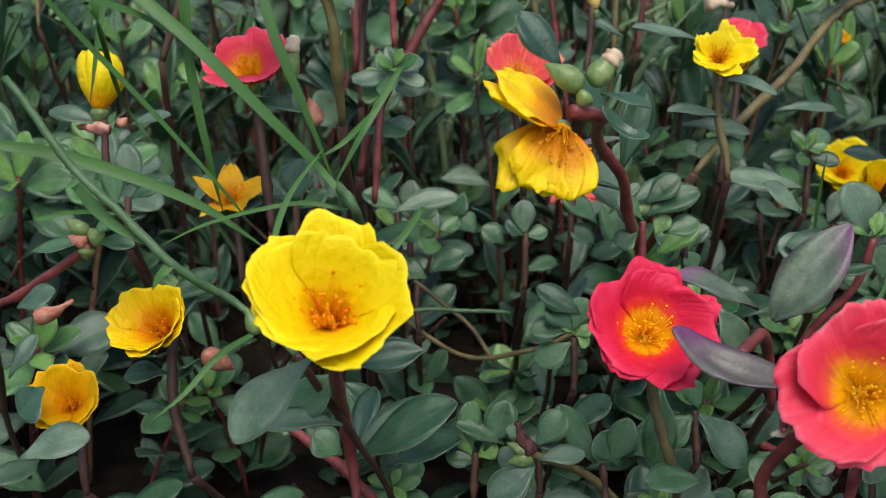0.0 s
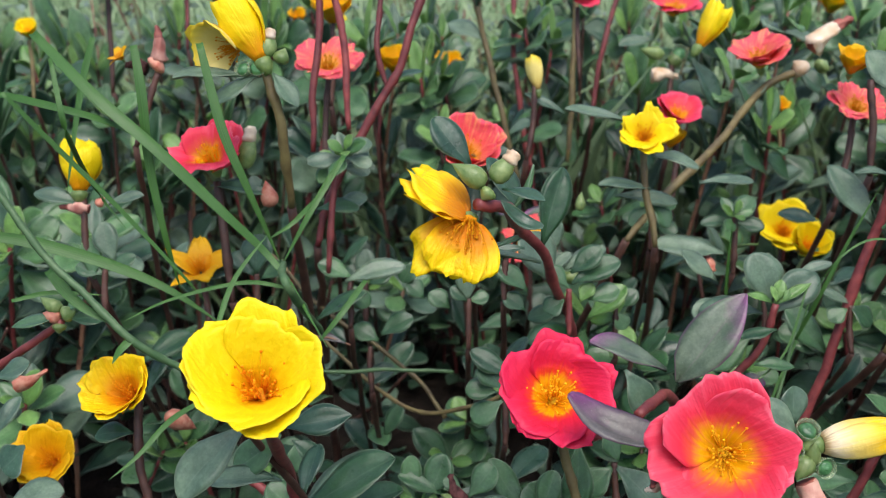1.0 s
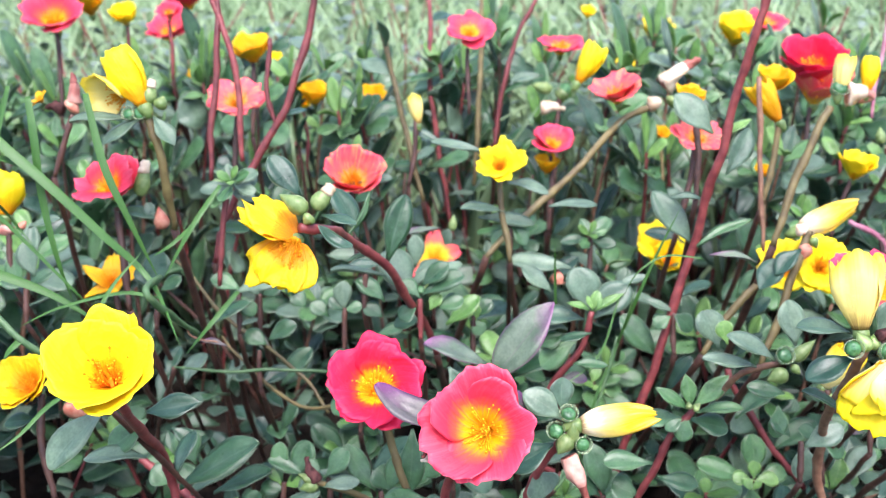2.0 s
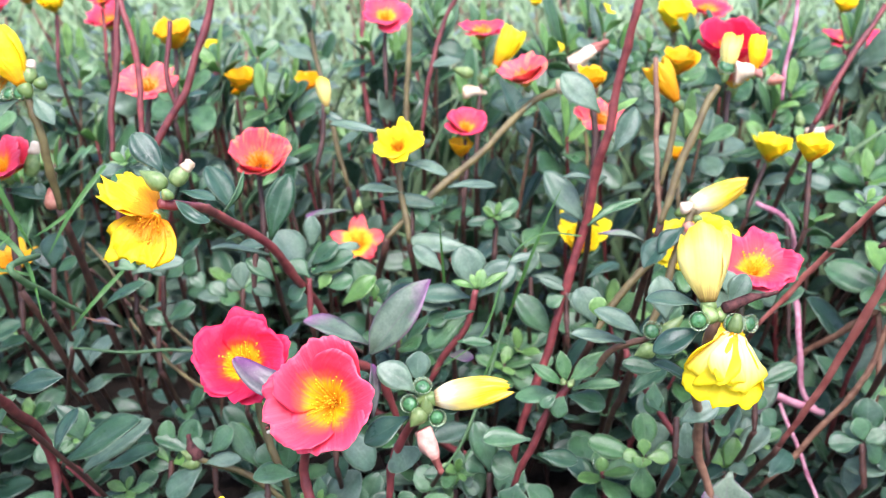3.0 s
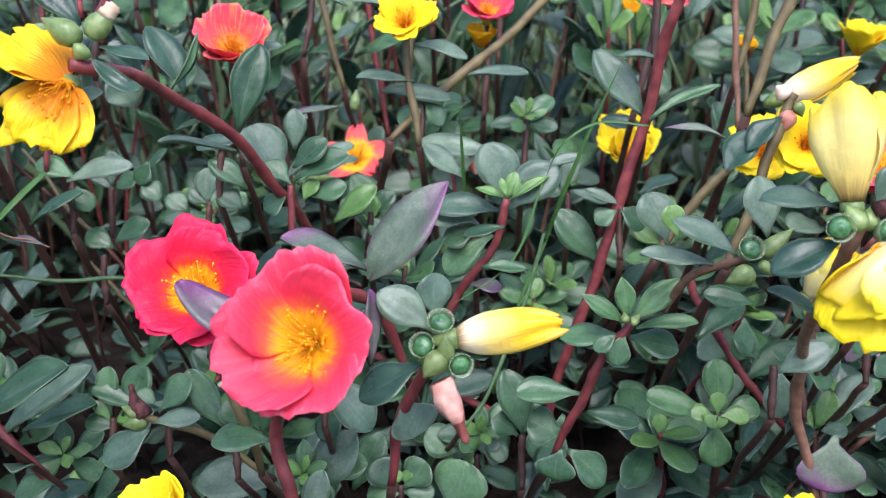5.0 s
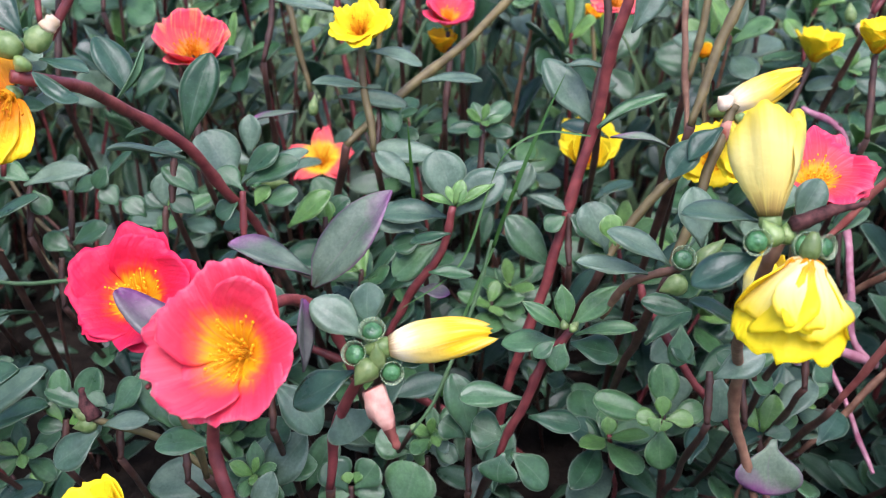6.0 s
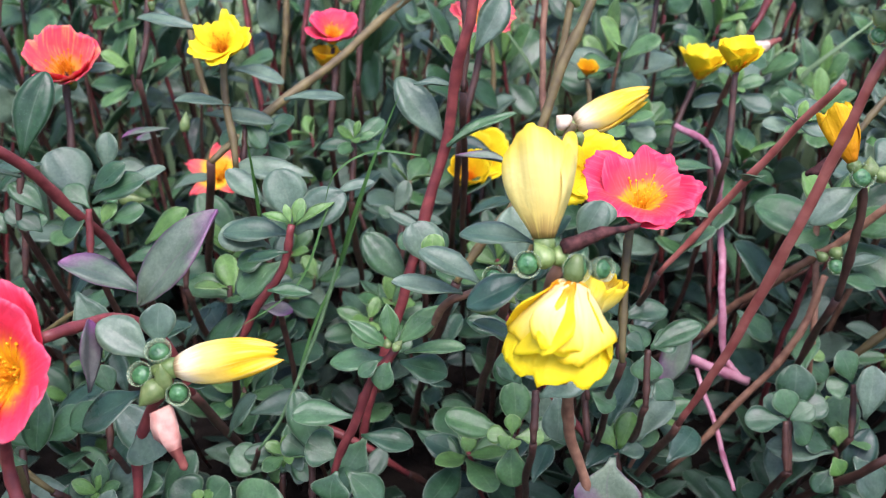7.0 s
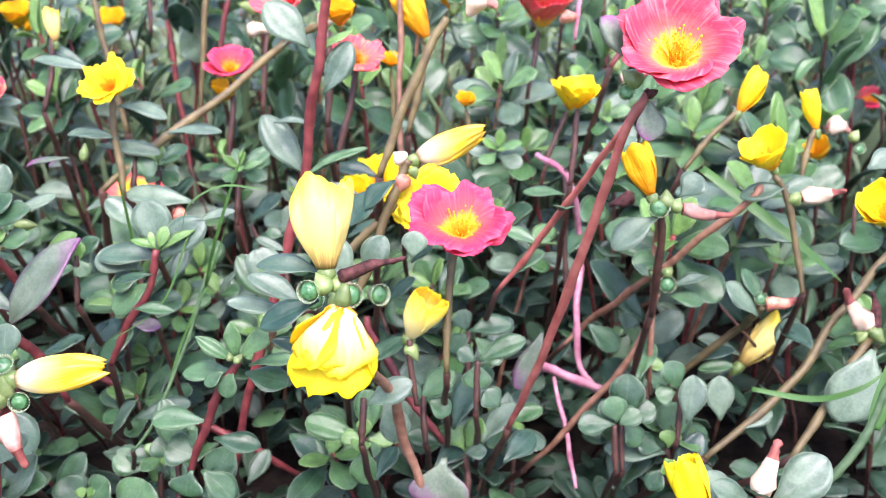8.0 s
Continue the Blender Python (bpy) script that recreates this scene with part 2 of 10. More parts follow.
BUDSKIN = skin_material("bud_green", (0.12, 0.2, 0.05), (0.26, 0.33, 0.12), 350.0, 0.36, 0.5, glow=0.1)
BUDPINK = skin_material("bud_pink", (0.42, 0.1, 0.06), (0.6, 0.3, 0.2), 350.0, 0.5)
CAPSULE = skin_material("capsule_dark_green", (0.025, 0.1, 0.035), (0.09, 0.23, 0.085), 500.0, 0.25, 0.5)
DRYPINK = skin_material("dried_petal_pink", (0.4, 0.14, 0.11), (0.68, 0.42, 0.33), 160.0, 0.6, 0.3, glow=0.15)
DRYCREAM = skin_material("dried_petal_cream", (0.62, 0.42, 0.25), (0.82, 0.7, 0.55), 160.0, 0.6, 0.3, glow=0.15)
DRYDARK = skin_material("dried_petal_dark", (0.022, 0.009, 0.009), (0.13, 0.05, 0.045), 420.0, 0.75, 0.15)
DRYTIP = skin_material("dried_tip", (0.16, 0.035, 0.03), (0.36, 0.12, 0.09), 160.0, 0.6, 0.3)

mat, nodes, links, bsdf = material("capsule_rim")
bsdf.inputs["Base Color"].default_value = (0.4, 0.5, 0.3, 1)
bsdf.inputs["Roughness"].default_value = 0.25
bsdf.inputs["Alpha"].default_value = 0.38
RIM = mat

mat, nodes, links, bsdf = material("soil")
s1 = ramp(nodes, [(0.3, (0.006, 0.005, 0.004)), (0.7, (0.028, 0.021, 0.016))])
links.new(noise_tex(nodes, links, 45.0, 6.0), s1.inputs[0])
g1 = ramp(nodes, [(0.35, (0.12, 0.2, 0.07)), (0.7, (0.26, 0.36, 0.16))])
links.new(noise_tex(nodes, links, 30.0, 5.0), g1.inputs[0])
sxyz = nodes.new("ShaderNodeSeparateXYZ")
links.new(nodes.new("ShaderNodeNewGeometry").outputs["Position"], sxyz.inputs[0])


def node_math(kind, a, b):
    m = nodes.new("ShaderNodeMath")
    m.operation = kind
    for socket, value in zip(m.inputs, (a, b)):
        if hasattr(value, "is_linked"):
            links.new(value, socket)
        else:
            socket.default_value = value
    return m.outputs[0]


# the bed is a long strip with a wavering edge
across = node_math("DIVIDE", node_math("ABSOLUTE", node_math("SUBTRACT", sxyz.outputs["X"], 0.2), 0.0), 1.5)
deep = node_math("DIVIDE", node_math("ABSOLUTE", node_math("SUBTRACT", sxyz.outputs["Y"], 0.5), 0.0), 0.84)
rim = node_math("ADD", node_math("MAXIMUM", across, deep), node_math("MULTIPLY", noise_tex(nodes, links, 4.0, 4.0), 0.3))
edge = nodes.new("ShaderNodeMapRange")
edge.inputs["From Min"].default_value, edge.inputs["From Max"].default_value = 1.05, 1.2
links.new(rim, edge.inputs["Value"])
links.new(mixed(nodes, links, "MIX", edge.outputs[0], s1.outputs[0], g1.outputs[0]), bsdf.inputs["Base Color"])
bsdf.inputs["Roughness"].default_value = 0.95
bsdf.inputs["Specular IOR Level"].default_value = 0.1
bump(nodes, links, bsdf, noise_tex(nodes, links, 120.0, 5.0), 0.8, 0.006)
SOIL = mat


def blade_material(name, dark, light):
    mat, nodes, links, bsdf = material(name)
    rnd = nodes.new("ShaderNodeNewGeometry").outputs["Random Per Island"]
    tone = ramp(nodes, [(0.0, dark), (1.0, light)])
    links.new(rnd, tone.inputs[0])
    uv = nodes.new("ShaderNodeUVMap").outputs["UV"]
    vein = noise_tex(nodes, links, 1.0, 2.0, uv, (30.0, 1.0, 1.0))
    shade = ramp(nodes, [(0.35, (0.75, 0.78, 0.75)), (0.65, (1.2, 1.2, 1.2))])
    links.new(vein, shade.inputs[0])
    col = mixed(nodes, links, "MULTIPLY", 1.0, tone.outputs[0], shade.outputs[0])
    links.new(col, bsdf.inputs["Base Color"])
    bsdf.inputs["Roughness"].default_value = 0.4
    bump(nodes, links, bsdf, vein, 0.3, 0.0004)
    see_through(nodes, links, bsdf, col, 0.25)
    return mat


BLADE = blade_material("grass_blade_green", (0.038, 0.12, 0.02), (0.08, 0.2, 0.042))
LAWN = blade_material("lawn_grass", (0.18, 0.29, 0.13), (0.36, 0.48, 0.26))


# ---- mesh helpers ----
def mesh_from(name, verts, faces, mats, uvs=None, slots=None):
    me = bpy.data.meshes.new(name)
    me.from_pydata([tuple(v) for v in verts], [], [tuple(f) for f in faces])
    if uvs is not None:
        index = np.empty(len(me.loops), dtype=np.int64)
        me.loops.foreach_get("vertex_index", index)
        layer = me.uv_layers.new(name="UVMap")
        layer.data.foreach_set("uv", np.asarray(uvs, dtype=np.float32)[index].ravel())
    for m in mats if isinstance(mats, (list, tuple)) else [mats]:
        me.materials.append(m)
    me.polygons.foreach_set("use_smooth", np.ones(len(me.polygons), dtype=bool))
    if slots is not None:
        me.polygons.foreach_set("material_index", np.asarray(slots, dtype=np.int32))
    me.update()
    return me


def part(name, me, parent, m=None, label=""):
    ob = new(name, me)
    ob.parent = parent
    if m is not None:
        ob.matrix_basis = m
    return tagged(ob, label)


def sheet(grid, thick):
    """Closes a grid of points (rows x columns x 3) into a thin solid; returns points, faces and the place of each point on the sheet."""
    rows, cols = grid.shape[:2]
    n = np.cross(np.gradient(grid, axis=1), np.gradient(grid, axis=0))
    n /= np.maximum(np.linalg.norm(n, axis=2, keepdims=True), 1e-9)
    th = np.full((rows, cols, 1), thick)
    th[:, 0], th[:, -1], th[-1] = thick * 0.15, thick * 0.15, thick * 0.15
    verts = np.concatenate([(grid + n * th / 2).reshape(-1, 3), (grid - n * th / 2).reshape(-1, 3)])
    v, u = np.meshgrid(np.linspace(0, 1, cols), np.linspace(0, 1, rows))
    uv = np.stack([v, u], axis=2).reshape(-1, 2)
    faces, k = [], rows * cols
    for i in range(rows - 1):
        for j in range(cols - 1):
            a = i * cols + j
            faces.append((a, a + 1, a + cols + 1, a + cols))
            faces.append((k + a, k + a + cols, k + a + cols + 1, k + a + 1))
    ring = [i * cols for i in range(rows)] + [(rows - 1) * cols + j for j in range(1, cols)] + [i * cols + cols - 1 for i in range(rows - 2, -1, -1)] + list(range(cols - 2, 0, -1))
    for a, b in zip(ring, ring[1:] + ring[:1]):
        faces.append((a, b, k + b, k + a))
    return verts, faces, np.concatenate([uv, uv])


def lathe(profile, sides, wobble=0.0, seed=0, twist=0.0):
    """Turns a profile of (height, radius) round z, with wrinkles."""
    rng = np.random.RandomState(seed)
    ridges = 1 + wobble * rng.uniform(-1, 1, sides)
    verts, faces = [], []
    for i, (z, r) in enumerate(profile):
        for j in range(sides):
            a = 2 * math.pi * j / sides + twist * i
            k = r * ridges[j] * (1 + wobble * 0.4 * rng.uniform(-1, 1))
            verts.append((k * math.cos(a), k * math.sin(a), z))
    for i in range(len(profile) - 1):
        for j in range(sides):
            a, b = i * sides + j, i * sides + (j + 1) % sides
            faces.append((a, b, b + sides, a + sides))
    verts += [(0, 0, profile[0][0]), (0, 0, profile[-1][0])]
    e, last = len(verts), (len(profile) - 1) * sides
    for j in range(sides):
        faces.append((e - 2, (j + 1) % sides, j))
        faces.append((e - 1, last + j, last + (j + 1) % sides))
    return verts, faces


def smooth_path(points, steps):
    """A Catmull-Rom line through the points."""
    p = [Vector(q) for q in points]
    p = [2 * p[0] - p[1], *p, 2 * p[-1] - p[-2]]
    out = []
    for i in range(1, len(p) - 2):
        for s in range(steps):
            t = s / steps
            out.append(0.5 * (2 * p[i] + (p[i + 1] - p[i - 1]) * t + (2 * p[i - 1] - 5 * p[i] + 4 * p[i + 1] - p[i + 2]) * t * t + (3 * p[i] - p[i - 1] - 3 * p[i + 1] + p[i + 2]) * t ** 3))
    return out + [p[-2]]


def tube(line, radii, sides=8, nodes_at=()):
    verts, faces = [], []
    side = Vector((1, 0.2, 0))
    for i, q in enumerate(line):
        along = (line[min(i + 1, len(line) - 1)] - line[max(i - 1, 0)]).normalized()
        side = (side - along * side.dot(along)).normalized()
        other = along.cross(side)
        r = radii[i] * (1.2 if i in nodes_at else 1.0)
        for j in range(sides):
            a = 2 * math.pi * j / sides
            verts.append(q + (side * math.cos(a) + other * math.sin(a)) * r)
    for i in range(len(line) - 1):
        for j in range(sides):
            a, b = i * sides + j, i * sides + (j + 1) % sides
            faces.append((a, b, b + sides, a + sides))
    faces.append(tuple(range(sides - 1, -1, -1)))
    faces.append(tuple(range((len(line) - 1) * sides, len(line) * sides)))
    return verts, faces


def frame_of(origin, along, up, sx, sy, sz):
    """A pose whose y runs along, whose z leans towards up, with scales."""
    y = Vector(along).normalized()
    z = Vector(up) - y * Vector(up).dot(y)
    if z.length < 1e-4:
        z = Vector((0.3, 0.2, 1)) - y * Vector((0.3, 0.2, 1)).dot(y)
    z.normalize()
    x = y.cross(z)
    m = Matrix((x * sx, y * sy, z * sz)).transposed().to_4x4()
    m.translation = origin
    return m


# ---- leaves ----
SHAPES = {  # exponents of the outline, bend, fold, tip curl, narrowing towards the foot
    "round": (1.62, 0.48, 0.03, 0.14, -0.06, 0.75),
    "oval": (1.34, 0.6, 0.04, 0.18, -0.05, 0.3),
    "point": (1.1, 0.96, 0.055, 0.24, 0.04, 0.12),
    "ovate": (0.88, 0.78, 0.05, 0.26, 0.03, 0.0),
    "curl": (1.15, 0.5, -0.16, 0.3, 0.14, 0.0),
}


def leaf_grid(shape, seed, rows=11, cols=7):
    p, q, bend, fold, curl, foot = SHAPES[shape]
    rng = random.Random(seed)
    a, b, c = rng.uniform(0.8, 1.2), rng.uniform(-0.05, 0.05), rng.uniform(0, 6)
    grid = np.zeros((rows, cols, 3))
    for i in range(rows):
        u = 1 - (1 - i / (rows - 1)) ** 1.75
        half = max(0.5 * math.sin(math.pi * min(u ** p, 0.9999)) ** q * min(u / 0.5, 1.0) ** foot, 0.045 if u < 0.5 else 0.006)
        for j in range(cols):
            v = 2 * j / (cols - 1) - 1
            wave = 0.022 * math.sin(7 * u + c + 3 * v) * abs(v) ** 1.5
            grid[i, j] = (v * half * (1 - 0.08 * abs(fold) * abs(v)) + 1.6 * b * math.sin(math.pi * u), u,
                          bend * a * 4 * u * (1 - u) + fold * (abs(v) ** 1.15) * half * 0.6 + curl * max(u - 0.75, 0) * 1.5 + wave - 0.016 * math.exp(-(v / 0.2) ** 2) * math.sin(math.pi * u))
    return grid


leaf_cache = {}


def leaf_mesh(shape, colour, seed):
    key = (shape, colour, seed % 4)
    if key not in leaf_cache:
        verts, faces, uv = sheet(leaf_grid(shape, seed % 4 + len(shape)), 0.035)
        leaf_cache[key] = mesh_from("leaf", verts, faces, LEAF[colour], uv)
    return leaf_cache[key]


leaf_count = [0]


def leaf(parent, base, tip, width, up=(0, -0.4, 1), colour="green", shape="oval", label=""):
    leaf_count[0] += 1
    base, tip = Vector(base), Vector(tip)
    length = (tip - base).length
    width *= {"round": 1.16, "oval": 1.08}.get(shape, 1.0)
    m = frame_of(base - (parent.location if parent else Vector()), tip - base, up, width, length, length)
    return part("leaf", leaf_mesh(shape, colour, leaf_count[0]), parent, m, label)


# ---- plants ----
def plant(base, label, group="flowering purslane plants", category="plant", name="purslane_plant"):
    ob = new(name)
    ob.empty_display_size = 0.01
    ob.location = base
    return tagged(ob, label, category, group)


def stem(parent, colour, r0, r1, points, name="stem"):
    """A stem through points given in the world; r0 at the root, r1 at the tip."""
    line = smooth_path([Vector(q) - parent.location for q in points], 7)
    n = len(line)
    rng = random.Random(n + int(r0 * 1e6) + int(abs(points[0][0]) * 1e4))
    line = [q + Vector(noise.noise_vector((q + parent.location) * 42)) * 0.0016 for q in line]
    line = [q + Vector((rng.uniform(-1, 1), rng.uniform(-1, 1), rng.uniform(-1, 1))) * r0 * 0.08 for q in line]
    radii = [1.08 * (r0 + (r1 - r0) * i / (n - 1)) * (0.65 + 0.35 * min(i / (0.3 * n), 1.0)) * rng.uniform(0.95, 1.06) for i in range(n)]
    verts, faces = tube(line, radii, 9, {i for i in range(4, n - 1, 7)})
    return part(name, mesh_from(name, verts, faces, STEM[colour]), parent)


def sprig(parent, points, count, size, seed, start=0.25, end=0.95, colour="green", shape="oval"):
    """Leaves that stand alternately along a stem's line."""
    rng = random.Random(seed)
    line = smooth_path(points, 10)
    for k in range(count):
        i = int((start + (end - start) * (k + rng.uniform(-0.3, 0.3)) / max(count - 1, 1)) * (len(line) - 1))
        i = min(max(i, 1), len(line) - 2)
        q, along = line[i], (line[i + 1] - line[i - 1]).normalized()
        a = 2.4 * k + rng.uniform(-0.5, 0.5)
        side = Vector((math.cos(a), math.sin(a), 0))
        way = (side + along * rng.uniform(0.1, 0.9) + Vector((0, 0, rng.uniform(-0.35, 0.55)))).normalized()
        s = size * rng.uniform(0.75, 1.2)
        leaf(parent, q, q + way * s, s * rng.uniform(0.42, 0.55), (way.x * -0.3 + rng.uniform(-0.45, 0.45), way.y * -0.3 - 0.3 + rng.uniform(-0.3, 0.3), 1), rng.choice((colour, colour, "dark", "dark", "grey")), shape)


def rosette(parent, centre, size, seed, axis=(0, -0.3, 1), count=7, colour="green"):
    """A shoot's tip: broad leaves round a heart of small bright ones."""
    rng = random.Random(seed)
    axis = Vector(axis).normalized()
    sx = axis.orthogonal().normalized()
    sy = axis.cross(sx)
    c = Vector(centre)
    for k in range(count):
        a = 2.4 * k + rng.uniform(-0.25, 0.25)
        inner = k / count
        side = sx * math.cos(a) + sy * math.sin(a)
        lift = 0.05 + 1.3 * inner * inner + rng.uniform(-0.25, 0.3)
        way = (side + axis * lift).normalized()
        s = size * (1.05 - 0.62 * inner) * rng.uniform(0.85, 1.15)
        root = c - axis * (size * 0.45 * (1 - inner))
        leaf(parent, root, root + way * s, s * rng.uniform(0.44, 0.56), axis - side * 0.4 + Vector((rng.uniform(-0.3, 0.3), rng.uniform(-0.3, 0.3), 0)), "bright" if inner > 0.66 else "fresh" if inner > 0.38 else colour, ("round", "oval", "round", "point")[k % 4] if inner < 0.6 else "oval")


# ---- flowers ----
KINDS = {  # slope from the axis at foot and rim in degrees, its exponent, half width, notch, ruffle, wrap
    "open": (24, 84, 0.7, 0.6, 0.10, 0.13, 1.9),
    "cup": (22, 60, 0.8, 0.68, 0.06, 0.12, 1.55),
    "bowl": (34, 47, 0.9, 0.74, 0.03, 0.15, 1.32),
    "vase": (30, 48, 0.9, 0.7, 0.07, 0.13, 1.12),
    "dish": (34, 66, 0.8, 0.68, 0.08, 0.13, 1.16),
    "fan": (50, 82, 0.7, 0.5, 0.06, 0.2, 2.2),
    "deep": (36, 26, 1.0, 0.58, 0.12, 0.09, 1.35),
    "skirt": (36, 22, 0.8, 0.8, 0.05, 0.11, 1.6),
    "ruff": (26, 62, 0.8, 0.52, 0.12, 0.24, 1.5),
    "star": (30, 78, 0.7, 0.26, 0.0, 0.10, 1.8),
}
CLOSED = {  # petals wrapped round each other: radius at foot, its swell, how far the swell runs, raggedness, twist, spread of the tip, its rise
    "bud": (0.1, 0.14, 0.88, 0.1, 0.7, -0.085, 0.85),
    "half": (0.07, 0.19, 0.7, 0.17, 0.35, 0.0, 1.05),
    "barrel": (0.1, 0.23, 0.66, 0.2, 0.1, 0.0, 1.1),
}


def wrapped_grid(kind, seed, rows=15, cols=25):
    """A petal that reaches two thirds round its flower, creased and torn at the rim."""
    foot, swell, run, rag, twist, spread, rise = CLOSED[kind]
    grid = np.zeros((rows, cols, 3))
    for i in range(rows):
        u = i / (rows - 1)
        for j in range(cols):
            v = 2 * j / (cols - 1) - 1
            phi = v * 1.9
            torn = rag * (noise.noise(Vector((phi * 0.9, 3.0, seed * 3.7))) + 0.45 * noise.noise(Vector((phi * 3.1, 1.0, seed * 1.9))) + 0.2 * noise.noise(Vector((phi * 8, 6.0, seed))))
            s = u * (1.0 + torn - 0.13 * abs(v) ** 3)
            r = foot + swell * math.sin(math.pi * min(u ** rise * run, 1.0)) + spread * u * u
            crease = noise.noise(Vector((phi * 1.5, u * 1.3, seed * 5.1))) * 0.36 * u + noise.noise(Vector((phi * 3.4, u * 1.1, seed * 2.3))) * 0.06 * u
            r *= 1 + crease * (0.9 if kind == "barrel" else 1.0) + (0.04 if kind == "barrel" else 0.1) * v
            a = phi + twist * u
            grid[i, j] = (r * math.sin(a), r * math.cos(a), s + 0.02 * noise.noise(Vector((phi * 3, u * 3, seed))) * u)
    return grid, foot + swell


def petal_grid(kind, seed, rows=16, cols=25):
    a0, a1, power, half, notch, ruffle, wrap = KINDS[kind]
    shift = Vector((seed * 7.3, seed * 3.1, 0))
    steps = 60
    r, z, table = 0.05, 0.0, []
    for k in range(steps + 1):
        table.append((r, z))
        a = radians(a0 + (a1 - a0) * (k / steps) ** power)
        r, z = r + math.sin(a) / steps, z + math.cos(a) / steps
    grid = np.zeros((rows, cols, 3))
    for i in range(rows):
        u = i / (rows - 1)
        for j in range(cols):
            v = 2 * j / (cols - 1) - 1
            rag = 0.06 * noise.noise(Vector((v * 4, 9.0, seed * 1.7))) + 0.04 * noise.noise(Vector((v * 11, 3.0, seed * 2.7))) + 0.03 * noise.noise(Vector((v * 24, 5.0, seed * 0.7)))
            rag *= min(ruffle / 0.12, 1.25)
            if kind == "star":
                s, hw = u * (1 + rag), 0.07 + half * math.sin(math.pi * min(u * 0.9 + 0.06, 1)) ** 0.8
            else:
                s = u * (1 - {"vase": 0.15, "dish": 0.2}.get(kind, 0.24) * abs(v) ** 3.4 - notch * math.exp(-(v / 0.3) ** 2) * u ** 3 + rag * u)
                hw = 0.09 + half * math.sin(math.pi / 2 * min(u * 1.12, 1)) ** 0.9
            x = min(max(s, 0), 1.0) * steps
            k = min(int(x), steps - 1)
            f = x - k
            rr, zz = (table[k][0] * (1 - f) + table[k + 1][0] * f, table[k][1] * (1 - f) + table[k + 1][1] * f)
            ring = max(rr, 0.14) * wrap
            phi = v * hw / ring
            if abs(phi) > 1.5:
                phi = math.copysign(1.5, phi)
            out = rr - ring * (1 - math.cos(phi))
            wavy = noise.noise(Vector((v * 1.6, u * 2.4, 0)) + shift) * ruffle * (0.3 + u * u * 1.5) + 0.4 * ruffle * noise.noise(Vector((v * 4.5, u * 2, 4)) + shift) * u * u
            lap = 0.085 * v * u
            grid[i, j] = (ring * math.sin(phi), out + (wavy + lap) * 0.7, zz + (wavy - lap) * 0.7 + 0.06 * noise.noise(Vector((v * 7, u, 8)) + shift) * u ** 4)
    return grid, table[-1][0]


petal_cache = {}


def petal_mesh(kind, colour, seed):
    key = (kind, colour, seed % 7)
    if key not in petal_cache:
        grid, reach = wrapped_grid(kind, seed % 7 + 1) if kind in CLOSED else petal_grid(kind, seed % 7 + 1)
        verts, faces, uv = sheet(grid, 0.02)
        petal_cache[key] = (mesh_from("petal", verts, faces, PETAL[colour], uv), reach)
    return petal_cache[key]


calyx_cache = {}


def calyx_mesh():
    if "m" not in calyx_cache:
        verts, faces = lathe([(-0.26, 0.045), (-0.19, 0.085), (-0.1, 0.12), (-0.02, 0.115), (0.03, 0.06)], 12, 0.06, 3)
        calyx_cache["m"] = mesh_from("flower", verts, faces, CALYX)
    return calyx_cache["m"]


def stamens_mesh(colour, seed, count=52):
    key = ("s", colour, seed % 3)
    if key not in calyx_cache:
        rng = random.Random(seed % 3 + 5)
        verts, faces = [], []
        for _ in range(count):
            a, lean, h = rng.uniform(0, 6.28), rng.uniform(0.05, 1.0) ** 0.8, rng.uniform(0.26, 0.54)
            tip = Vector((math.cos(a) * math.sin(lean) * h, math.sin(a) * math.sin(lean) * h, math.cos(lean) * h + 0.03))
            root = Vector((math.cos(a), math.sin(a), 0)) * 0.05
            mid = root * 0.5 + tip * 0.5 + Vector((rng.uniform(-1, 1), rng.uniform(-1, 1), 0)) * 0.03
            tv, tf = tube([root, mid, tip], [0.008, 0.007, 0.006], 4)
            k = len(verts)
            verts += tv
            faces += [tuple(i + k for i in f) for f in tf]
            # anther
            bv, bf = lathe([(-0.024, 0.007), (-0.01, 0.018), (0.01, 0.018), (0.024, 0.007)], 5)
            k = len(verts)
            verts += [Vector(q) + tip for q in bv]
            faces += [tuple(i + k for i in f) for f in bf]
        bv, bf = lathe([(0.0, 0.1), (0.035, 0.1), (0.06, 0.075), (0.075, 0.03)], 12, 0.1, seed % 3)
        k = len(verts)
        verts += [Vector(q) for q in bv]
        faces += [tuple(i + k for i in f) for f in bf]
        calyx_cache[key] = mesh_from("stamen_tuft", verts, faces, STAMEN[colour])
    return calyx_cache[key]


flower_count = [0]


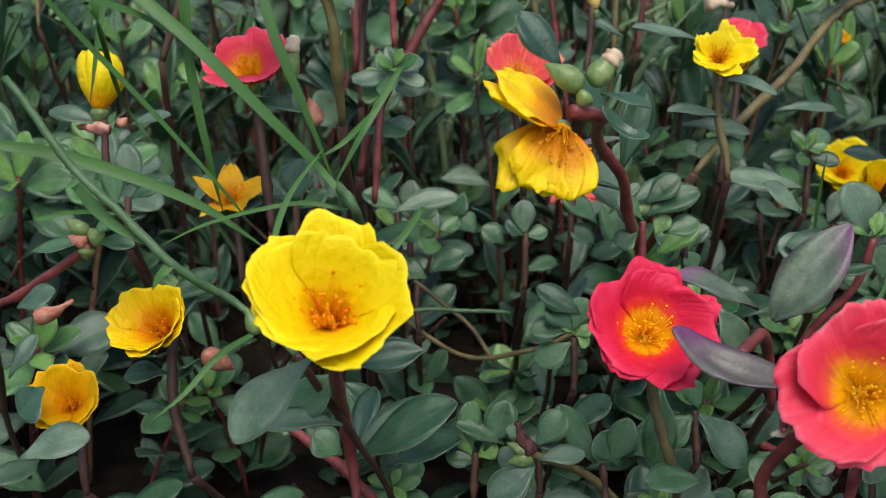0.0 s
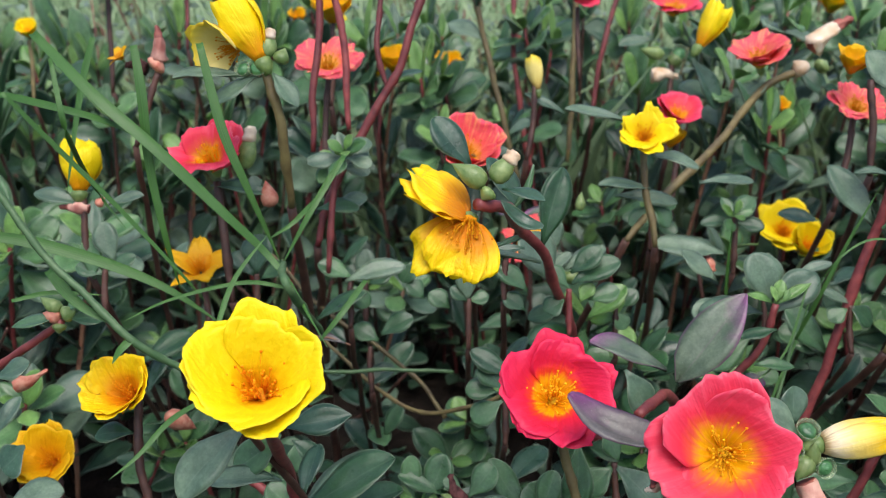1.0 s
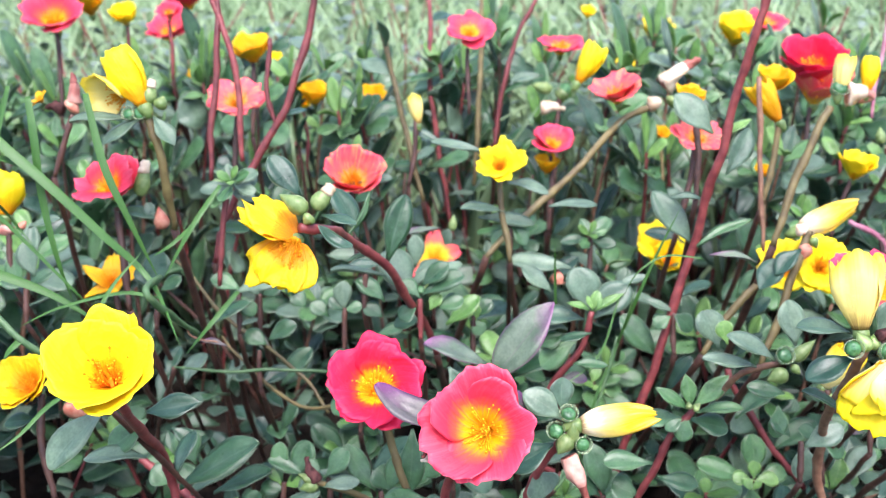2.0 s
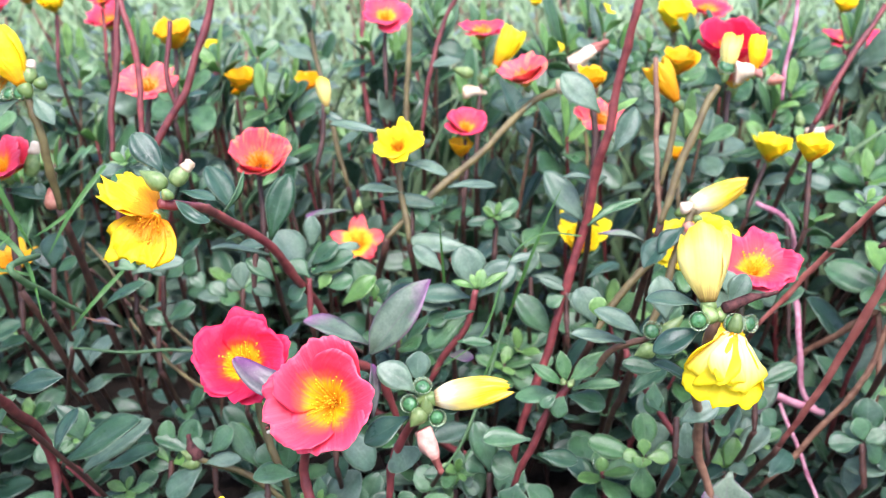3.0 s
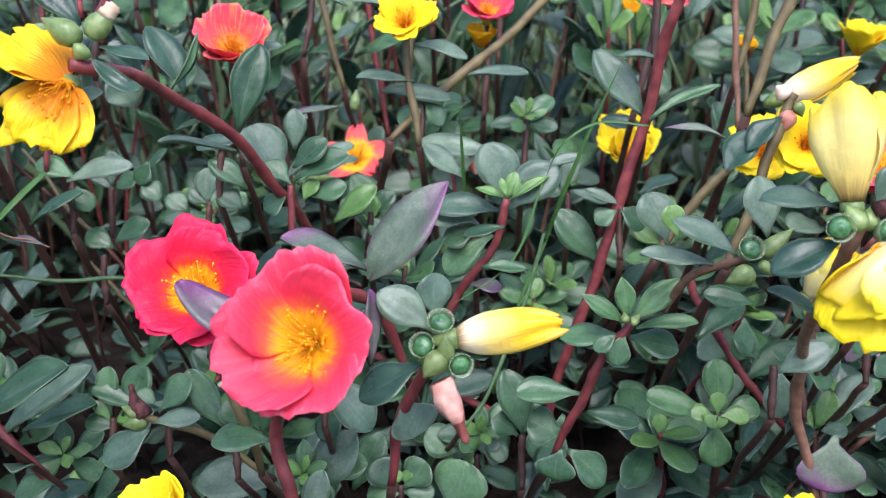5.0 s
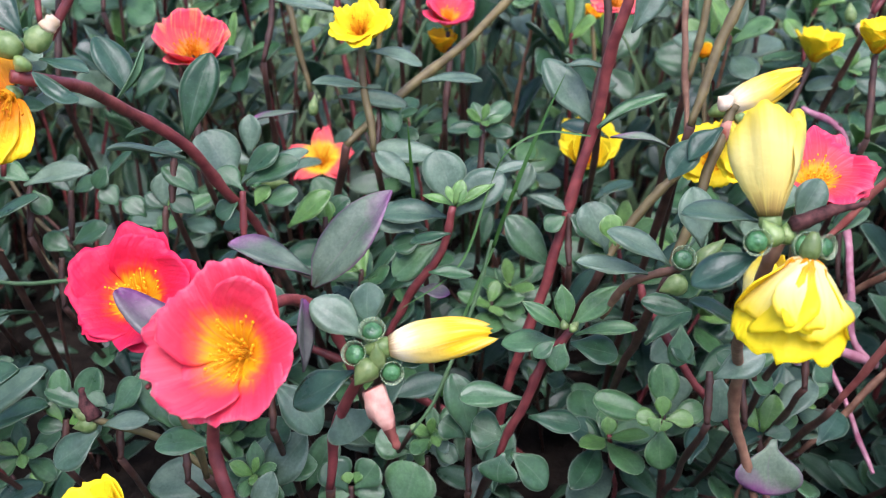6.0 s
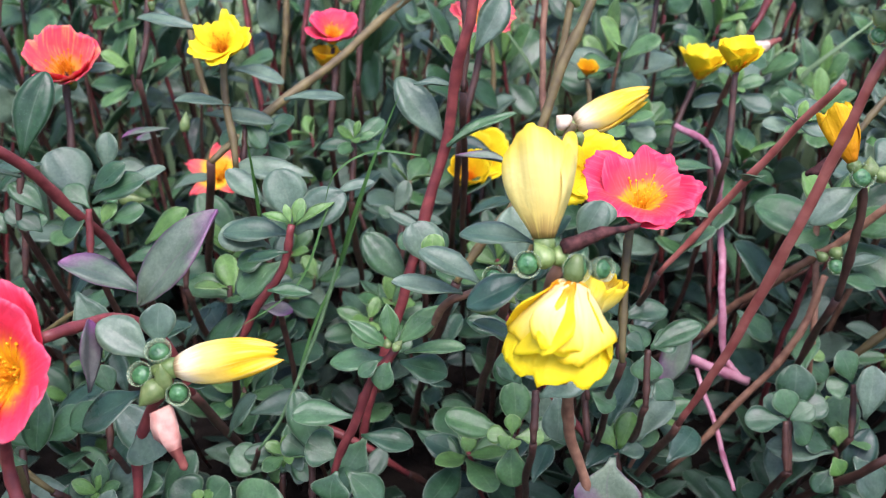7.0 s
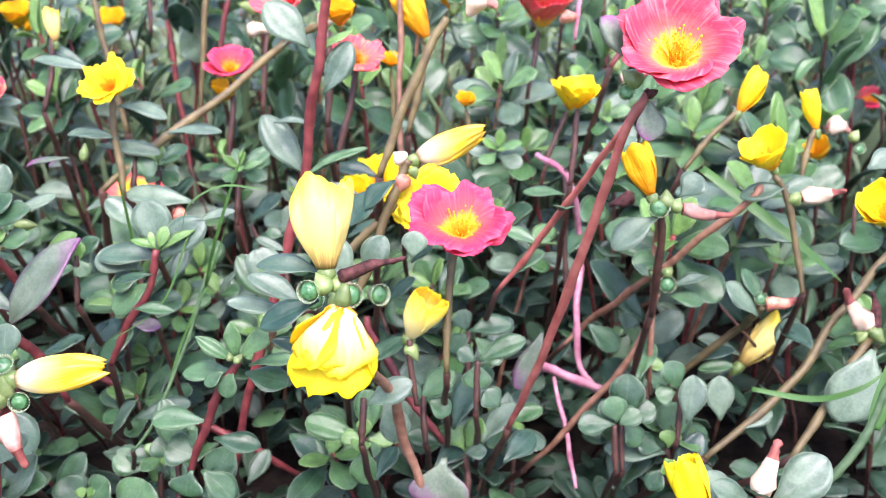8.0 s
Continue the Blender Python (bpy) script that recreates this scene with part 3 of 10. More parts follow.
def flower(parent, kind, colour, centre, axis, radius, spin=0.0, turns=None, label="", stretch=1.0, inner="orange", rolls=(), tilts=(), sizes=(), paints=()):
    """A flower whose petals open along axis; radius: the rim's, or for closed kinds half the length."""
    flower_count[0] += 1
    n = flower_count[0]
    _, reach = petal_mesh(kind, colour, 0)
    size = 0.95 * radius / max(reach, 0.45) if kind not in CLOSED else 2 * radius
    turns = turns or ((0, 125, 240) if kind in CLOSED else (0, 72, 144, 216, 288))
    axis = Vector(axis).normalized()
    right = Vector((0, 0, 1)).cross(axis)
    right = right.normalized() if right.length > 0.05 else Vector((1, 0, 0))
    m = Matrix((right, axis.cross(right), axis)).transposed().to_4x4()
    m.translation = Vector(centre) - parent.location
    head = part("flower", calyx_mesh(), parent, m @ Matrix.Diagonal((size * stretch, size * stretch, size, 1)), label)
    rng = random.Random(n)
    for k, turn in enumerate(turns):
        me, _ = petal_mesh(kind, paints[k] if paints else colour, n * 5 + k)
        tilt = rng.uniform(-9, 8) * (0.5 if kind in CLOSED or kind == "bowl" else 1.0)
        if kind in ("vase", "dish"):
            tilt *= 0.4
        if tilts:
            tilt = tilts[k]
        s = rng.uniform(0.97, 1.03) if kind in ("bowl", "vase", "dish") else rng.uniform(0.93, 1.06)
        s *= sizes[k] if sizes else 1.0
        roll = rolls[k] if rolls else 0
        part("petal", me, head, pose(0, 0, 0, 0, 0, spin + turn + rng.uniform(-6, 6)) @ pose(0, 0, 0, tilt, 0, 0) @ pose(0, 0, 0, 0, roll, 0) @ Matrix.Diagonal((1.0, 1.0, s, 1) if kind == "skirt" else (s, s, s, 1)))
    if kind == "fan":
        part("stamen_tuft", stamens_mesh(inner, n), head, pose(0, 0, 0.03, 62, 0, -16), "orange stamens lying along the lower petal")
    elif kind not in CLOSED and kind != "skirt":
        part("stamen_tuft", stamens_mesh(inner, n), head, label="short %s stamens" % inner)
    return head


def axis_pose(parent, base, tip, width):
    """Pose for a spindle whose unit z runs from base to tip; x and y are scaled by width."""
    base, tip = Vector(base), Vector(tip)
    way = (tip - base).normalized()
    side = way.orthogonal().normalized()
    m = Matrix((side * width, way.cross(side) * width, way * (tip - base).length)).transposed().to_4x4()
    m.translation = base - parent.location
    return m


def green_bud(parent, base, tip, width, skin=None):
    verts, faces = lathe([(0, 0.2), (0.1, 0.4), (0.3, 0.5), (0.5, 0.45), (0.7, 0.3), (0.86, 0.15), (1, 0.02)], 9, 0.1, int(abs(base[0]) * 1e4))
    return part("bud", mesh_from("bud", verts, faces, skin or BUDSKIN), parent, axis_pose(parent, base, tip, width))


def tipped_bud(parent, base, tip, width):
    """A swollen green calyx that holds the crumpled rest of a petal."""
    b, t = Vector(base), Vector(tip)
    bud = green_bud(parent, b, b.lerp(t, 0.98), width)
    verts, faces = lathe([(0.0, 0.45), (0.3, 0.5), (0.55, 0.38), (0.8, 0.44), (0.92, 0.3), (1, 0.3)], 10, 0.32, 5)
    part("dried_petal", mesh_from("dried_petal", verts, faces, DRYCREAM), parent, axis_pose(parent, b.lerp(t, 0.62), t, width * 0.8), "crumpled cream petal remains")
    return bud


def withered(parent, base, tip, width, skin, end=None):
    """A spent flower, twisted dry to a point."""
    seed = int(abs(base[0] * 7 + base[2]) * 1e4)
    rng = random.Random(seed)
    verts, faces = lathe([(z, r * rng.uniform(0.82, 1.1)) for z, r in ((0, 0.36), (0.06, 0.46), (0.2, 0.48), (0.36, 0.42), (0.52, 0.34), (0.64, 0.27), (0.74, 0.2), (0.8, 0.2), (0.87, 0.15), (0.94, 0.18), (1, 0.07))], 13, 0.3, seed, 0.3)
    bend = [rng.uniform(-0.16, 0.16) for _ in range(4)]
    verts = [(x + bend[0] * math.sin(3.1 * z) + 0.5 * bend[1] * math.sin(9 * z), y + bend[2] * math.sin(3.1 * z) + 0.5 * bend[3] * math.sin(8 * z), z) for x, y, z in verts]
    slots = [0 if f[0] < 65 else 1 for f in faces]
    return part("withered_flower", mesh_from("withered_flower", verts, faces, [skin, end or skin], slots=slots), parent, axis_pose(parent, base, tip, width), "dried twisted spent flower")


def capsule(parent, centre, axis, radius):
    """A round seed capsule that sits in a clear cup."""
    c, a = Vector(centre), Vector(axis).normalized()
    verts, faces = lathe([(-1.3, 0.35), (-0.7, 0.8), (0.0, 1.08), (0.5, 0.94), (0.74, 0.62), (0.7, 0.4), (0.84, 0.22), (0.86, 0.05)], 14, 0.03, 4)
    m = axis_pose(parent, c, c + a * radius * 0.8, radius * 0.66)
    pod = part("seed_capsule", mesh_from("seed_capsule", verts, faces, CAPSULE), parent, m, "round dark green seed capsule")
    ring, rf = lathe([(-1.1, 0.5), (-0.5, 1.08), (0.2, 1.26), (0.75, 1.36), (0.8, 1.27), (0.2, 1.16), (-0.4, 1.0)], 18)
    part("cup", mesh_from("cup", ring, rf[:16 * 6], RIM), pod, label="pale translucent cup")
    return pod


def blade_mesh(points, width, fold=0.5, steps=8, up=(0, -0.5, 0.8), taper=1.0):
    line = smooth_path(points, steps)
    n = len(line)
    grid = np.zeros((n, 3, 3))
    for i, q in enumerate(line):
        along = (line[min(i + 1, n - 1)] - line[max(i - 1, 0)]).normalized()
        side = along.cross(Vector(up)).normalized()
        u = i / (n - 1)
        w = width * (0.7 + 0.3 * min(u * 4, 1)) * max(1 - u ** 3 * taper, 0.03) / 2
        nrm = side.cross(along)
        for j, v in enumerate((-1, 0, 1)):
            grid[i, j] = q + side * (v * w) + nrm * (fold * w * abs(v))
    return sheet(grid, width * 0.08)


def blade(parent, points, width, up=(0, -0.5, 0.8), taper=1.0, name="blade"):
    verts, faces, uv = blade_mesh([Vector(q) - parent.location for q in points], width, up=up, taper=taper)
    return part(name, mesh_from(name, verts, faces, BLADE, uv), parent)


# ---- ground ----
gv, gf, gn = [], [], 60
for i in range(gn + 1):
    for j in range(gn + 1):
        x = math.copysign(abs(i / gn * 2 - 1) ** 3.2 * 200, i / gn * 2 - 1) + 0.2
        y = math.copysign(abs(j / gn * 2 - 1) ** 3.2 * 200, j / gn * 2 - 1) + 0.5
        gv.append((x, y, 0.008 * noise.noise(Vector((x * 6, y * 6, 0)))))
for i in range(gn):
    for j in range(gn):
        a = i * (gn + 1) + j
        gf.append((a, a + gn + 1, a + gn + 2, a + 1))
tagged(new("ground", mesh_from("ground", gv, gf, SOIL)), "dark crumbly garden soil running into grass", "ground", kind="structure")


# ---- the flowering plants ----
# big yellow flower

p = plant((-0.0209, 0.3803, 0), "purslane plant with one large open yellow flower on a red stem")
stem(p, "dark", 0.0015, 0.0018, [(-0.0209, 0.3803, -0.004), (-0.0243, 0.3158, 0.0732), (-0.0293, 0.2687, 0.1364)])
stem(p, "red", 0.0021, 0.0018, [(-0.0293, 0.2687, 0.1364), (-0.0321, 0.276, 0.1531), (-0.0334, 0.2699, 0.1767), (-0.0295, 0.233, 0.2171), (-0.0294, 0.223, 0.2317)])
sprig(p, [(-0.0209, 0.3803, -0.004), (-0.0211, 0.3205, 0.0662), (-0.0293, 0.2687, 0.1364)], 4, 0.025, 4, 0.15, 0.75)
flower(p, "vase", "yellow", (-0.0285, 0.2214, 0.2379), (0.07, -0.575, 0.815), 0.0205, 20, label="wide open deep yellow flower with a ruffled rim")
green_bud(p, (-0.0504, 0.2325, 0.229), (-0.0536, 0.2353, 0.2357), 0.0048)
leaf(p, (-0.0358, 0.2289, 0.2226), (-0.0567, 0.2163, 0.2044), 0.0147, (-0.08, -0.49, 0.87), "grey", "oval")
leaf(p, (-0.0303, 0.2468, 0.1884), (-0.0567, 0.2465, 0.1885), 0.0110, (0.11, -0.09, 0.99), "grey", "oval")
leaf(p, (-0.0314, 0.2575, 0.2004), (-0.0479, 0.2523, 0.1891), 0.0127, (0.02, -0.57, 0.82), "green", "oval")
leaf(p, (-0.0266, 0.2457, 0.2109), (-0.0045, 0.2474, 0.2141), 0.0121, (0.3, -0.47, 0.83), "dark", "point")
leaf(p, (-0.0314, 0.284, 0.1465), (0.0055, 0.2928, 0.1657), 0.0197, (-0.18, -0.23, 0.96), "green", "oval")
leaf(p, (-0.0295, 0.3054, 0.1453), (-0.0359, 0.3119, 0.1605), 0.0131, (0.02, -0.4, 0.92), "green", "round")
leaf(p, (-0.0353, 0.2953, 0.1726), (-0.025, 0.2921, 0.1648), 0.0083, (0.02, -0.4, 0.92), "green", "oval")
leaf(p, (-0.037, 0.2932, 0.1426), (-0.0475, 0.2965, 0.1506), 0.0128, (0.02, -0.4, 0.92), "green", "oval")
leaf(p, (-0.0209, 0.2997, 0.1322), (0.0076, 0.3043, 0.1418), 0.0153, (0.01, -0.01, 1), "green", "oval")

# small yellow cup flowers

p = plant((-0.0747, 0.3936, 0), "purslane plant with a small yellow cup-shaped flower")
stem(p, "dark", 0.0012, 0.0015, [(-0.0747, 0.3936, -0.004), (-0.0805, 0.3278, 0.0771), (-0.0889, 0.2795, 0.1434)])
stem(p, "dark", 0.0018, 0.0015, [(-0.0889, 0.2795, 0.1434), (-0.0948, 0.2885, 0.1643), (-0.0963, 0.2955, 0.1804), (-0.0962, 0.2992, 0.1889)])
sprig(p, [(-0.0747, 0.3936, -0.004), (-0.0778, 0.3325, 0.0697), (-0.0889, 0.2795, 0.1434)], 4, 0.025, 20, 0.15, 0.75)
flower(p, "vase", "goldthroat", (-0.0974, 0.2996, 0.1898), (-0.25, -0.55, 0.8), 0.0148, 25, label="small yellow cup-shaped flower")
green_bud(p, (-0.0847, 0.2972, 0.184), (-0.0755, 0.3036, 0.1733), 0.0078, BUDPINK)
leaf(p, (-0.0978, 0.2942, 0.1776), (-0.1133, 0.2937, 0.1768), 0.0093, (0.02, -0.4, 0.92), "green", "oval")

p = plant((-0.1357, 0.3994, 0), "purslane plant with a half-hidden yellow flower among the leaves")
stem(p, "dark", 0.0012, 0.0015, [(-0.1357, 0.3994, -0.004), (-0.1373, 0.3441, 0.0618), (-0.1398, 0.3046, 0.1157)])
stem(p, "dark", 0.0018, 0.0015, [(-0.1398, 0.3046, 0.1157), (-0.1414, 0.3118, 0.1323), (-0.1422, 0.3168, 0.1437)])
sprig(p, [(-0.1357, 0.3994, -0.004), (-0.1338, 0.348, 0.0558), (-0.1398, 0.3046, 0.1157)], 4, 0.025, 27, 0.15, 0.75)
flower(p, "vase", "golden", (-0.144, 0.3181, 0.1468), (0.015, -0.592, 0.806), 0.0140, 40, label="small golden yellow flower")
leaf(p, (-0.1476, 0.3043, 0.1653), (-0.1573, 0.3004, 0.1566), 0.0172, (0.02, -0.4, 0.92), "dark", "oval")
leaf(p, (-0.1482, 0.2773, 0.1532), (-0.1238, 0.2807, 0.1603), 0.0162, (0.02, -0.23, 0.97), "grey", "oval")
leaf(p, (-0.1311, 0.2637, 0.2208), (-0.1193, 0.2659, 0.2256), 0.0090, (0.02, -0.4, 0.92), "grey", "oval")
withered(p, (-0.1338, 0.2801, 0.2084), (-0.1213, 0.2824, 0.2135), 0.0058, BUDPINK, BUDPINK)

# bud cluster beside the grass

p = plant((-0.2064, 0.4083, 0), "purslane shoot with a cluster of green and pink buds")
stem(p, "dark", 0.0011, 0.0014, [(-0.2064, 0.4083, -0.004), (-0.1875, 0.3502, 0.1091), (-0.16, 0.2986, 0.2016)])
stem(p, "red", 0.0016, 0.0013, [(-0.16, 0.2986, 0.2016), (-0.133, 0.2895, 0.2175), (-0.1157, 0.2897, 0.2301)])
sprig(p, [(-0.2064, 0.4083, -0.004), (-0.1792, 0.3495, 0.0988), (-0.16, 0.2986, 0.2016)], 4, 0.025, 37, 0.15, 0.75)
green_bud(p, (-0.1163, 0.2901, 0.231), (-0.123, 0.2909, 0.2329), 0.0058, BUDPINK)
green_bud(p, (-0.1157, 0.2905, 0.2319), (-0.1105, 0.2913, 0.2336), 0.0065)
green_bud(p, (-0.1169, 0.2894, 0.2293), (-0.1169, 0.2878, 0.2257), 0.0054)
green_bud(p, (-0.1162, 0.2913, 0.2336), (-0.1239, 0.2931, 0.2382), 0.0058)
leaf(p, (-0.1163, 0.2901, 0.231), (-0.1345, 0.2885, 0.2278), 0.0081, (0.02, -0.23, 0.97), "green", "point")
leaf(p, (-0.1134, 0.2901, 0.231), (-0.1009, 0.2898, 0.2299), 0.0073, (0.02, -0.4, 0.92), "green", "oval")
leaf(p, (-0.1143, 0.2913, 0.2336), (-0.1076, 0.2932, 0.2379), 0.0058, (0.02, -0.4, 0.92), "green", "point")

# red flower with upright petals, behind the grass

p = plant((-0.0593, 0.461, 0), "purslane plant with a half-open red flower and a swollen bud")
stem(p, "dark", 0.0013, 0.0016, [(-0.0593, 0.461, -0.004), (-0.0617, 0.3947, 0.1137), (-0.0652, 0.3463, 0.2101)])
stem(p, "dark", 0.0019, 0.0016, [(-0.0652, 0.3463, 0.2101), (-0.0682, 0.358, 0.237), (-0.0714, 0.367, 0.2578)])
sprig(p, [(-0.0593, 0.461, -0.004), (-0.0583, 0.3996, 0.103), (-0.0652, 0.3463, 0.2101)], 4, 0.025, 49, 0.15, 0.75)
flower(p, "open", "coral", (-0.0729, 0.3702, 0.2631), (-0.05, -0.42, 0.905), 0.0200, 0, turns=(2, 82, 180, 296), tilts=(14, -4, 8, 22), label="half-open red flower with upright petals")
tipped_bud(p, (-0.0594, 0.3665, 0.2636), (-0.0559, 0.3736, 0.28), 0.0085)
green_bud(p, (-0.0489, 0.3627, 0.2471), (-0.0511, 0.3672, 0.2575), 0.0077, BUDPINK)
leaf(p, (-0.0545, 0.3644, 0.2513), (-0.0567, 0.368, 0.2597), 0.0059, (0.02, -0.4, 0.92), "grey", "oval")
leaf(p, (-0.0748, 0.3661, 0.2558), (-0.0477, 0.3645, 0.2512), 0.0090, (0.02, -0.4, 0.92), "dark", "point")
rosette(p, (-0.0232, 0.4001, 0.2572), 0.0170, 3, (0.02, -0.57, 0.82), 9, "grey")
stem(p, "red", 0.0016, 0.0013, [(-0.0287, 0.3787, 0.2083), (-0.0264, 0.3904, 0.235), (-0.0233, 0.3996, 0.2561)])
leaf(p, (-0.0346, 0.4015, 0.2312), (-0.0146, 0.4019, 0.2314), 0.0100, (0.02, -0.4, 0.92), "green", "oval")

# star-shaped golden flower

p = plant((-0.0838, 0.4982, 0), "purslane plant with a withering golden star-shaped flower")
stem(p, "dark", 0.0011, 0.0014, [(-0.0838, 0.4982, -0.004), (-0.0858, 0.432, 0.0907), (-0.0887, 0.3836, 0.1681)])
stem(p, "dark", 0.0016, 0.0013, [(-0.0887, 0.3836, 0.1681), (-0.0903, 0.3907, 0.1845), (-0.0927, 0.3968, 0.1986)])
sprig(p, [(-0.0838, 0.4982, -0.004), (-0.0822, 0.4369, 0.0821), (-0.0887, 0.3836, 0.1681)], 4, 0.025, 62, 0.15, 0.75)
flower(p, "star", "golden", (-0.0927, 0.3973, 0.1998), (0.016, -0.298, 0.954), 0.0168, 0, label="withering golden flower with narrow petals")
leaf(p, (-0.0947, 0.3978, 0.201), (-0.0794, 0.3979, 0.2008), 0.0102, (0.02, -0.4, 0.92), "dark", "oval")

# yellow flower beside the left-hand grass

p = plant((-0.1283, 0.4896, 0), "purslane plant with a closing yellow flower and spent pink buds")
stem(p, "dark", 0.0011, 0.0014, [(-0.1283, 0.4896, -0.004), (-0.1318, 0.4235, 0.1143), (-0.1369, 0.3751, 0.211)])
stem(p, "dark", 0.0016, 0.0013, [(-0.1369, 0.3751, 0.211), (-0.1403, 0.3838, 0.231), (-0.1413, 0.3905, 0.2465)])
sprig(p, [(-0.1283, 0.4896, -0.004), (-0.1286, 0.4284, 0.1035), (-0.1369, 0.3751, 0.211)], 4, 0.025, 69, 0.15, 0.75)
flower(p, "half", "yellow", (-0.1418, 0.3903, 0.2461), (0.033, 0.4, 0.916), 0.0111, 0, stretch=1.45, label="closing yellow cup")
withered(p, (-0.1378, 0.3872, 0.2387), (-0.1516, 0.3874, 0.2396), 0.0063, DRYPINK, DRYTIP)
green_bud(p, (-0.1342, 0.3877, 0.2398), (-0.1305, 0.3891, 0.243), 0.0048, BUDPINK)
leaf(p, (-0.1414, 0.3876, 0.2399), (-0.1631, 0.3899, 0.2457), 0.0097, (0.02, -0.4, 0.92), "grey", "oval")
leaf(p, (-0.1294, 0.3877, 0.2397), (-0.1124, 0.3897, 0.2439), 0.0072, (0.02, -0.4, 0.92), "grey", "oval")

# yellow flower of two lobes with its long red stem

p = plant((0.101, 0.484, 0), "purslane plant with a two-lobed yellow flower on a long red stem")
stem(p, "dark", 0.0015, 0.0018, [(0.101, 0.484, -0.004), (0.0953, 0.4248, 0.0912), (0.0871, 0.3713, 0.1691)])
stem(p, "red", 0.0021, 0.0018, [(0.0871, 0.3713, 0.1691), (0.0797, 0.361, 0.196), (0.0663, 0.335, 0.2351), (0.0533, 0.3119, 0.2585), (0.0496, 0.28, 0.2765), (0.0381, 0.2686, 0.2817)])
sprig(p, [(0.101, 0.484, -0.004), (0.0981, 0.4237, 0.0825), (0.0871, 0.3713, 0.1691)], 4, 0.025, 79, 0.15, 0.75)
leaf(p, (0.0664, 0.3362, 0.2377), (0.0759, 0.3498, 0.2673), 0.0131, (0.36, -0.59, 0.72), "green", "oval")
leaf(p, (0.0658, 0.3335, 0.2316), (0.0404, 0.3246, 0.2392), 0.0062, (0.03, 0, 1), "grey", "oval")
leaf(p, (0.0558, 0.3146, 0.2592), (0.0437, 0.3233, 0.2803), 0.0121, (0.53, -0.54, 0.66), "dark", "oval")
leaf(p, (0.0512, 0.3127, 0.2605), (0.0609, 0.3211, 0.2782), 0.0042, (0.92, -0.25, 0.31), "green", "point")
leaf(p, (0.0618, 0.3267, 0.2465), (0.0476, 0.3243, 0.2426), 0.0035, (0.05, -0.39, 0.92), "green", "point")
leaf(p, (0.0467, 0.2709, 0.2858), (0.061, 0.2699, 0.2821), 0.0068, (0.14, -0.22, 0.97), "dark", "oval")
leaf(p, (0.0463, 0.2655, 0.2836), (0.0595, 0.2623, 0.275), 0.0060, (0.36, -0.59, 0.72), "dark", "curl")
leaf(p, (0.0367, 0.285, 0.2892), (0.0239, 0.2913, 0.305), 0.0112, (0.36, -0.75, 0.55), "dark", "oval")
tipped_bud(p, (0.044, 0.2719, 0.2884), (0.0519, 0.2759, 0.2967), 0.0076)
green_bud(p, (0.0413, 0.2714, 0.2877), (0.0303, 0.2737, 0.2941), 0.0079)
green_bud(p, (0.0431, 0.2707, 0.286), (0.0398, 0.2691, 0.2828), 0.0061)
flower(p, "fan", "goldthroat", (0.0360, 0.2703, 0.2758), (-0.031, -0.892, 0.451), 0.0248, 0, turns=(66, 78, 155, 166), label="yellow flower of two ruffled lobes with an orange throat", rolls=(48, 54, 2, -12))
leaf(p, (0.0749, 0.3648, 0.2052), (0.0617, 0.3744, 0.2283), 0.0178, (0.25, -0.54, 0.8), "grey", "round")
leaf(p, (0.0762, 0.3898, 0.2121), (0.0765, 0.397, 0.2282), 0.0093, (0.05, -0.39, 0.92), "grey", "oval")
green_bud(p, (0.0812, 0.3853, 0.2013), (0.0928, 0.3857, 0.2009), 0.0067)
capsule(p, (0.0786, 0.3849, 0.2006), (0.05, -0.56, 0.83), 0.0036)
leaf(p, (0.0799, 0.3863, 0.2037), (0.1013, 0.3918, 0.2136), 0.0109, (0.04, -0.22, 0.97), "grey", "oval")
leaf(p, (0.0721, 0.3844, 0.2004), (0.0852, 0.3902, 0.2118), 0.0062, (0.05, -0.39, 0.92), "grey", "oval")
leaf(p, (0.0809, 0.3795, 0.1882), (0.0641, 0.3768, 0.1841), 0.0104, (0.05, -0.39, 0.92), "green", "oval")
leaf(p, (0.0925, 0.3778, 0.1831), (0.1108, 0.3848, 0.1967), 0.0117, (0.05, -0.39, 0.92), "bright", "oval")

# bright red flower

p = plant((0.0883, 0.3621, 0), "purslane plant with a bright red open flower on a pale stem")
stem(p, "dark", 0.0012, 0.0014, [(0.0883, 0.3621, -0.004), (0.0849, 0.3077, 0.075), (0.0799, 0.2626, 0.1396)])
stem(p, "olive", 0.0017, 0.0016, [(0.0799, 0.2626, 0.1396), (0.0764, 0.2616, 0.1626), (0.0702, 0.2679, 0.1824), (0.0687, 0.2685, 0.2037)])
sprig(p, [(0.0883, 0.3621, -0.004), (0.0881, 0.3083, 0.0678), (0.0799, 0.2626, 0.1396)], 4, 0.025, 104, 0.15, 0.75)
flower(p, "dish", "red", (0.0652, 0.2697, 0.2050), (0.0, -0.70, 0.71), 0.0216, 28, label="bright red flower with an orange throat and yellow stamens", inner="yellow")
leaf(p, (0.0883, 0.2793, 0.192), (0.0698, 0.2757, 0.1843), 0.0097, (0.02, -0.4, 0.92), "green", "point")
leaf(p, (0.0781, 0.2923, 0.1722), (0.0758, 0.2808, 0.1458), 0.0123, (0.02, -0.4, 0.92), "green", "oval")
leaf(p, (0.0956, 0.2951, 0.2031), (0.1034, 0.288, 0.1865), 0.0120, (0.02, -0.4, 0.92), "grey", "oval")
leaf(p, (0.0856, 0.2553, 0.1596), (0.0666, 0.2544, 0.1599), 0.0120, (0.04, -0.22, 0.97), "green", "oval")

# coral red flower

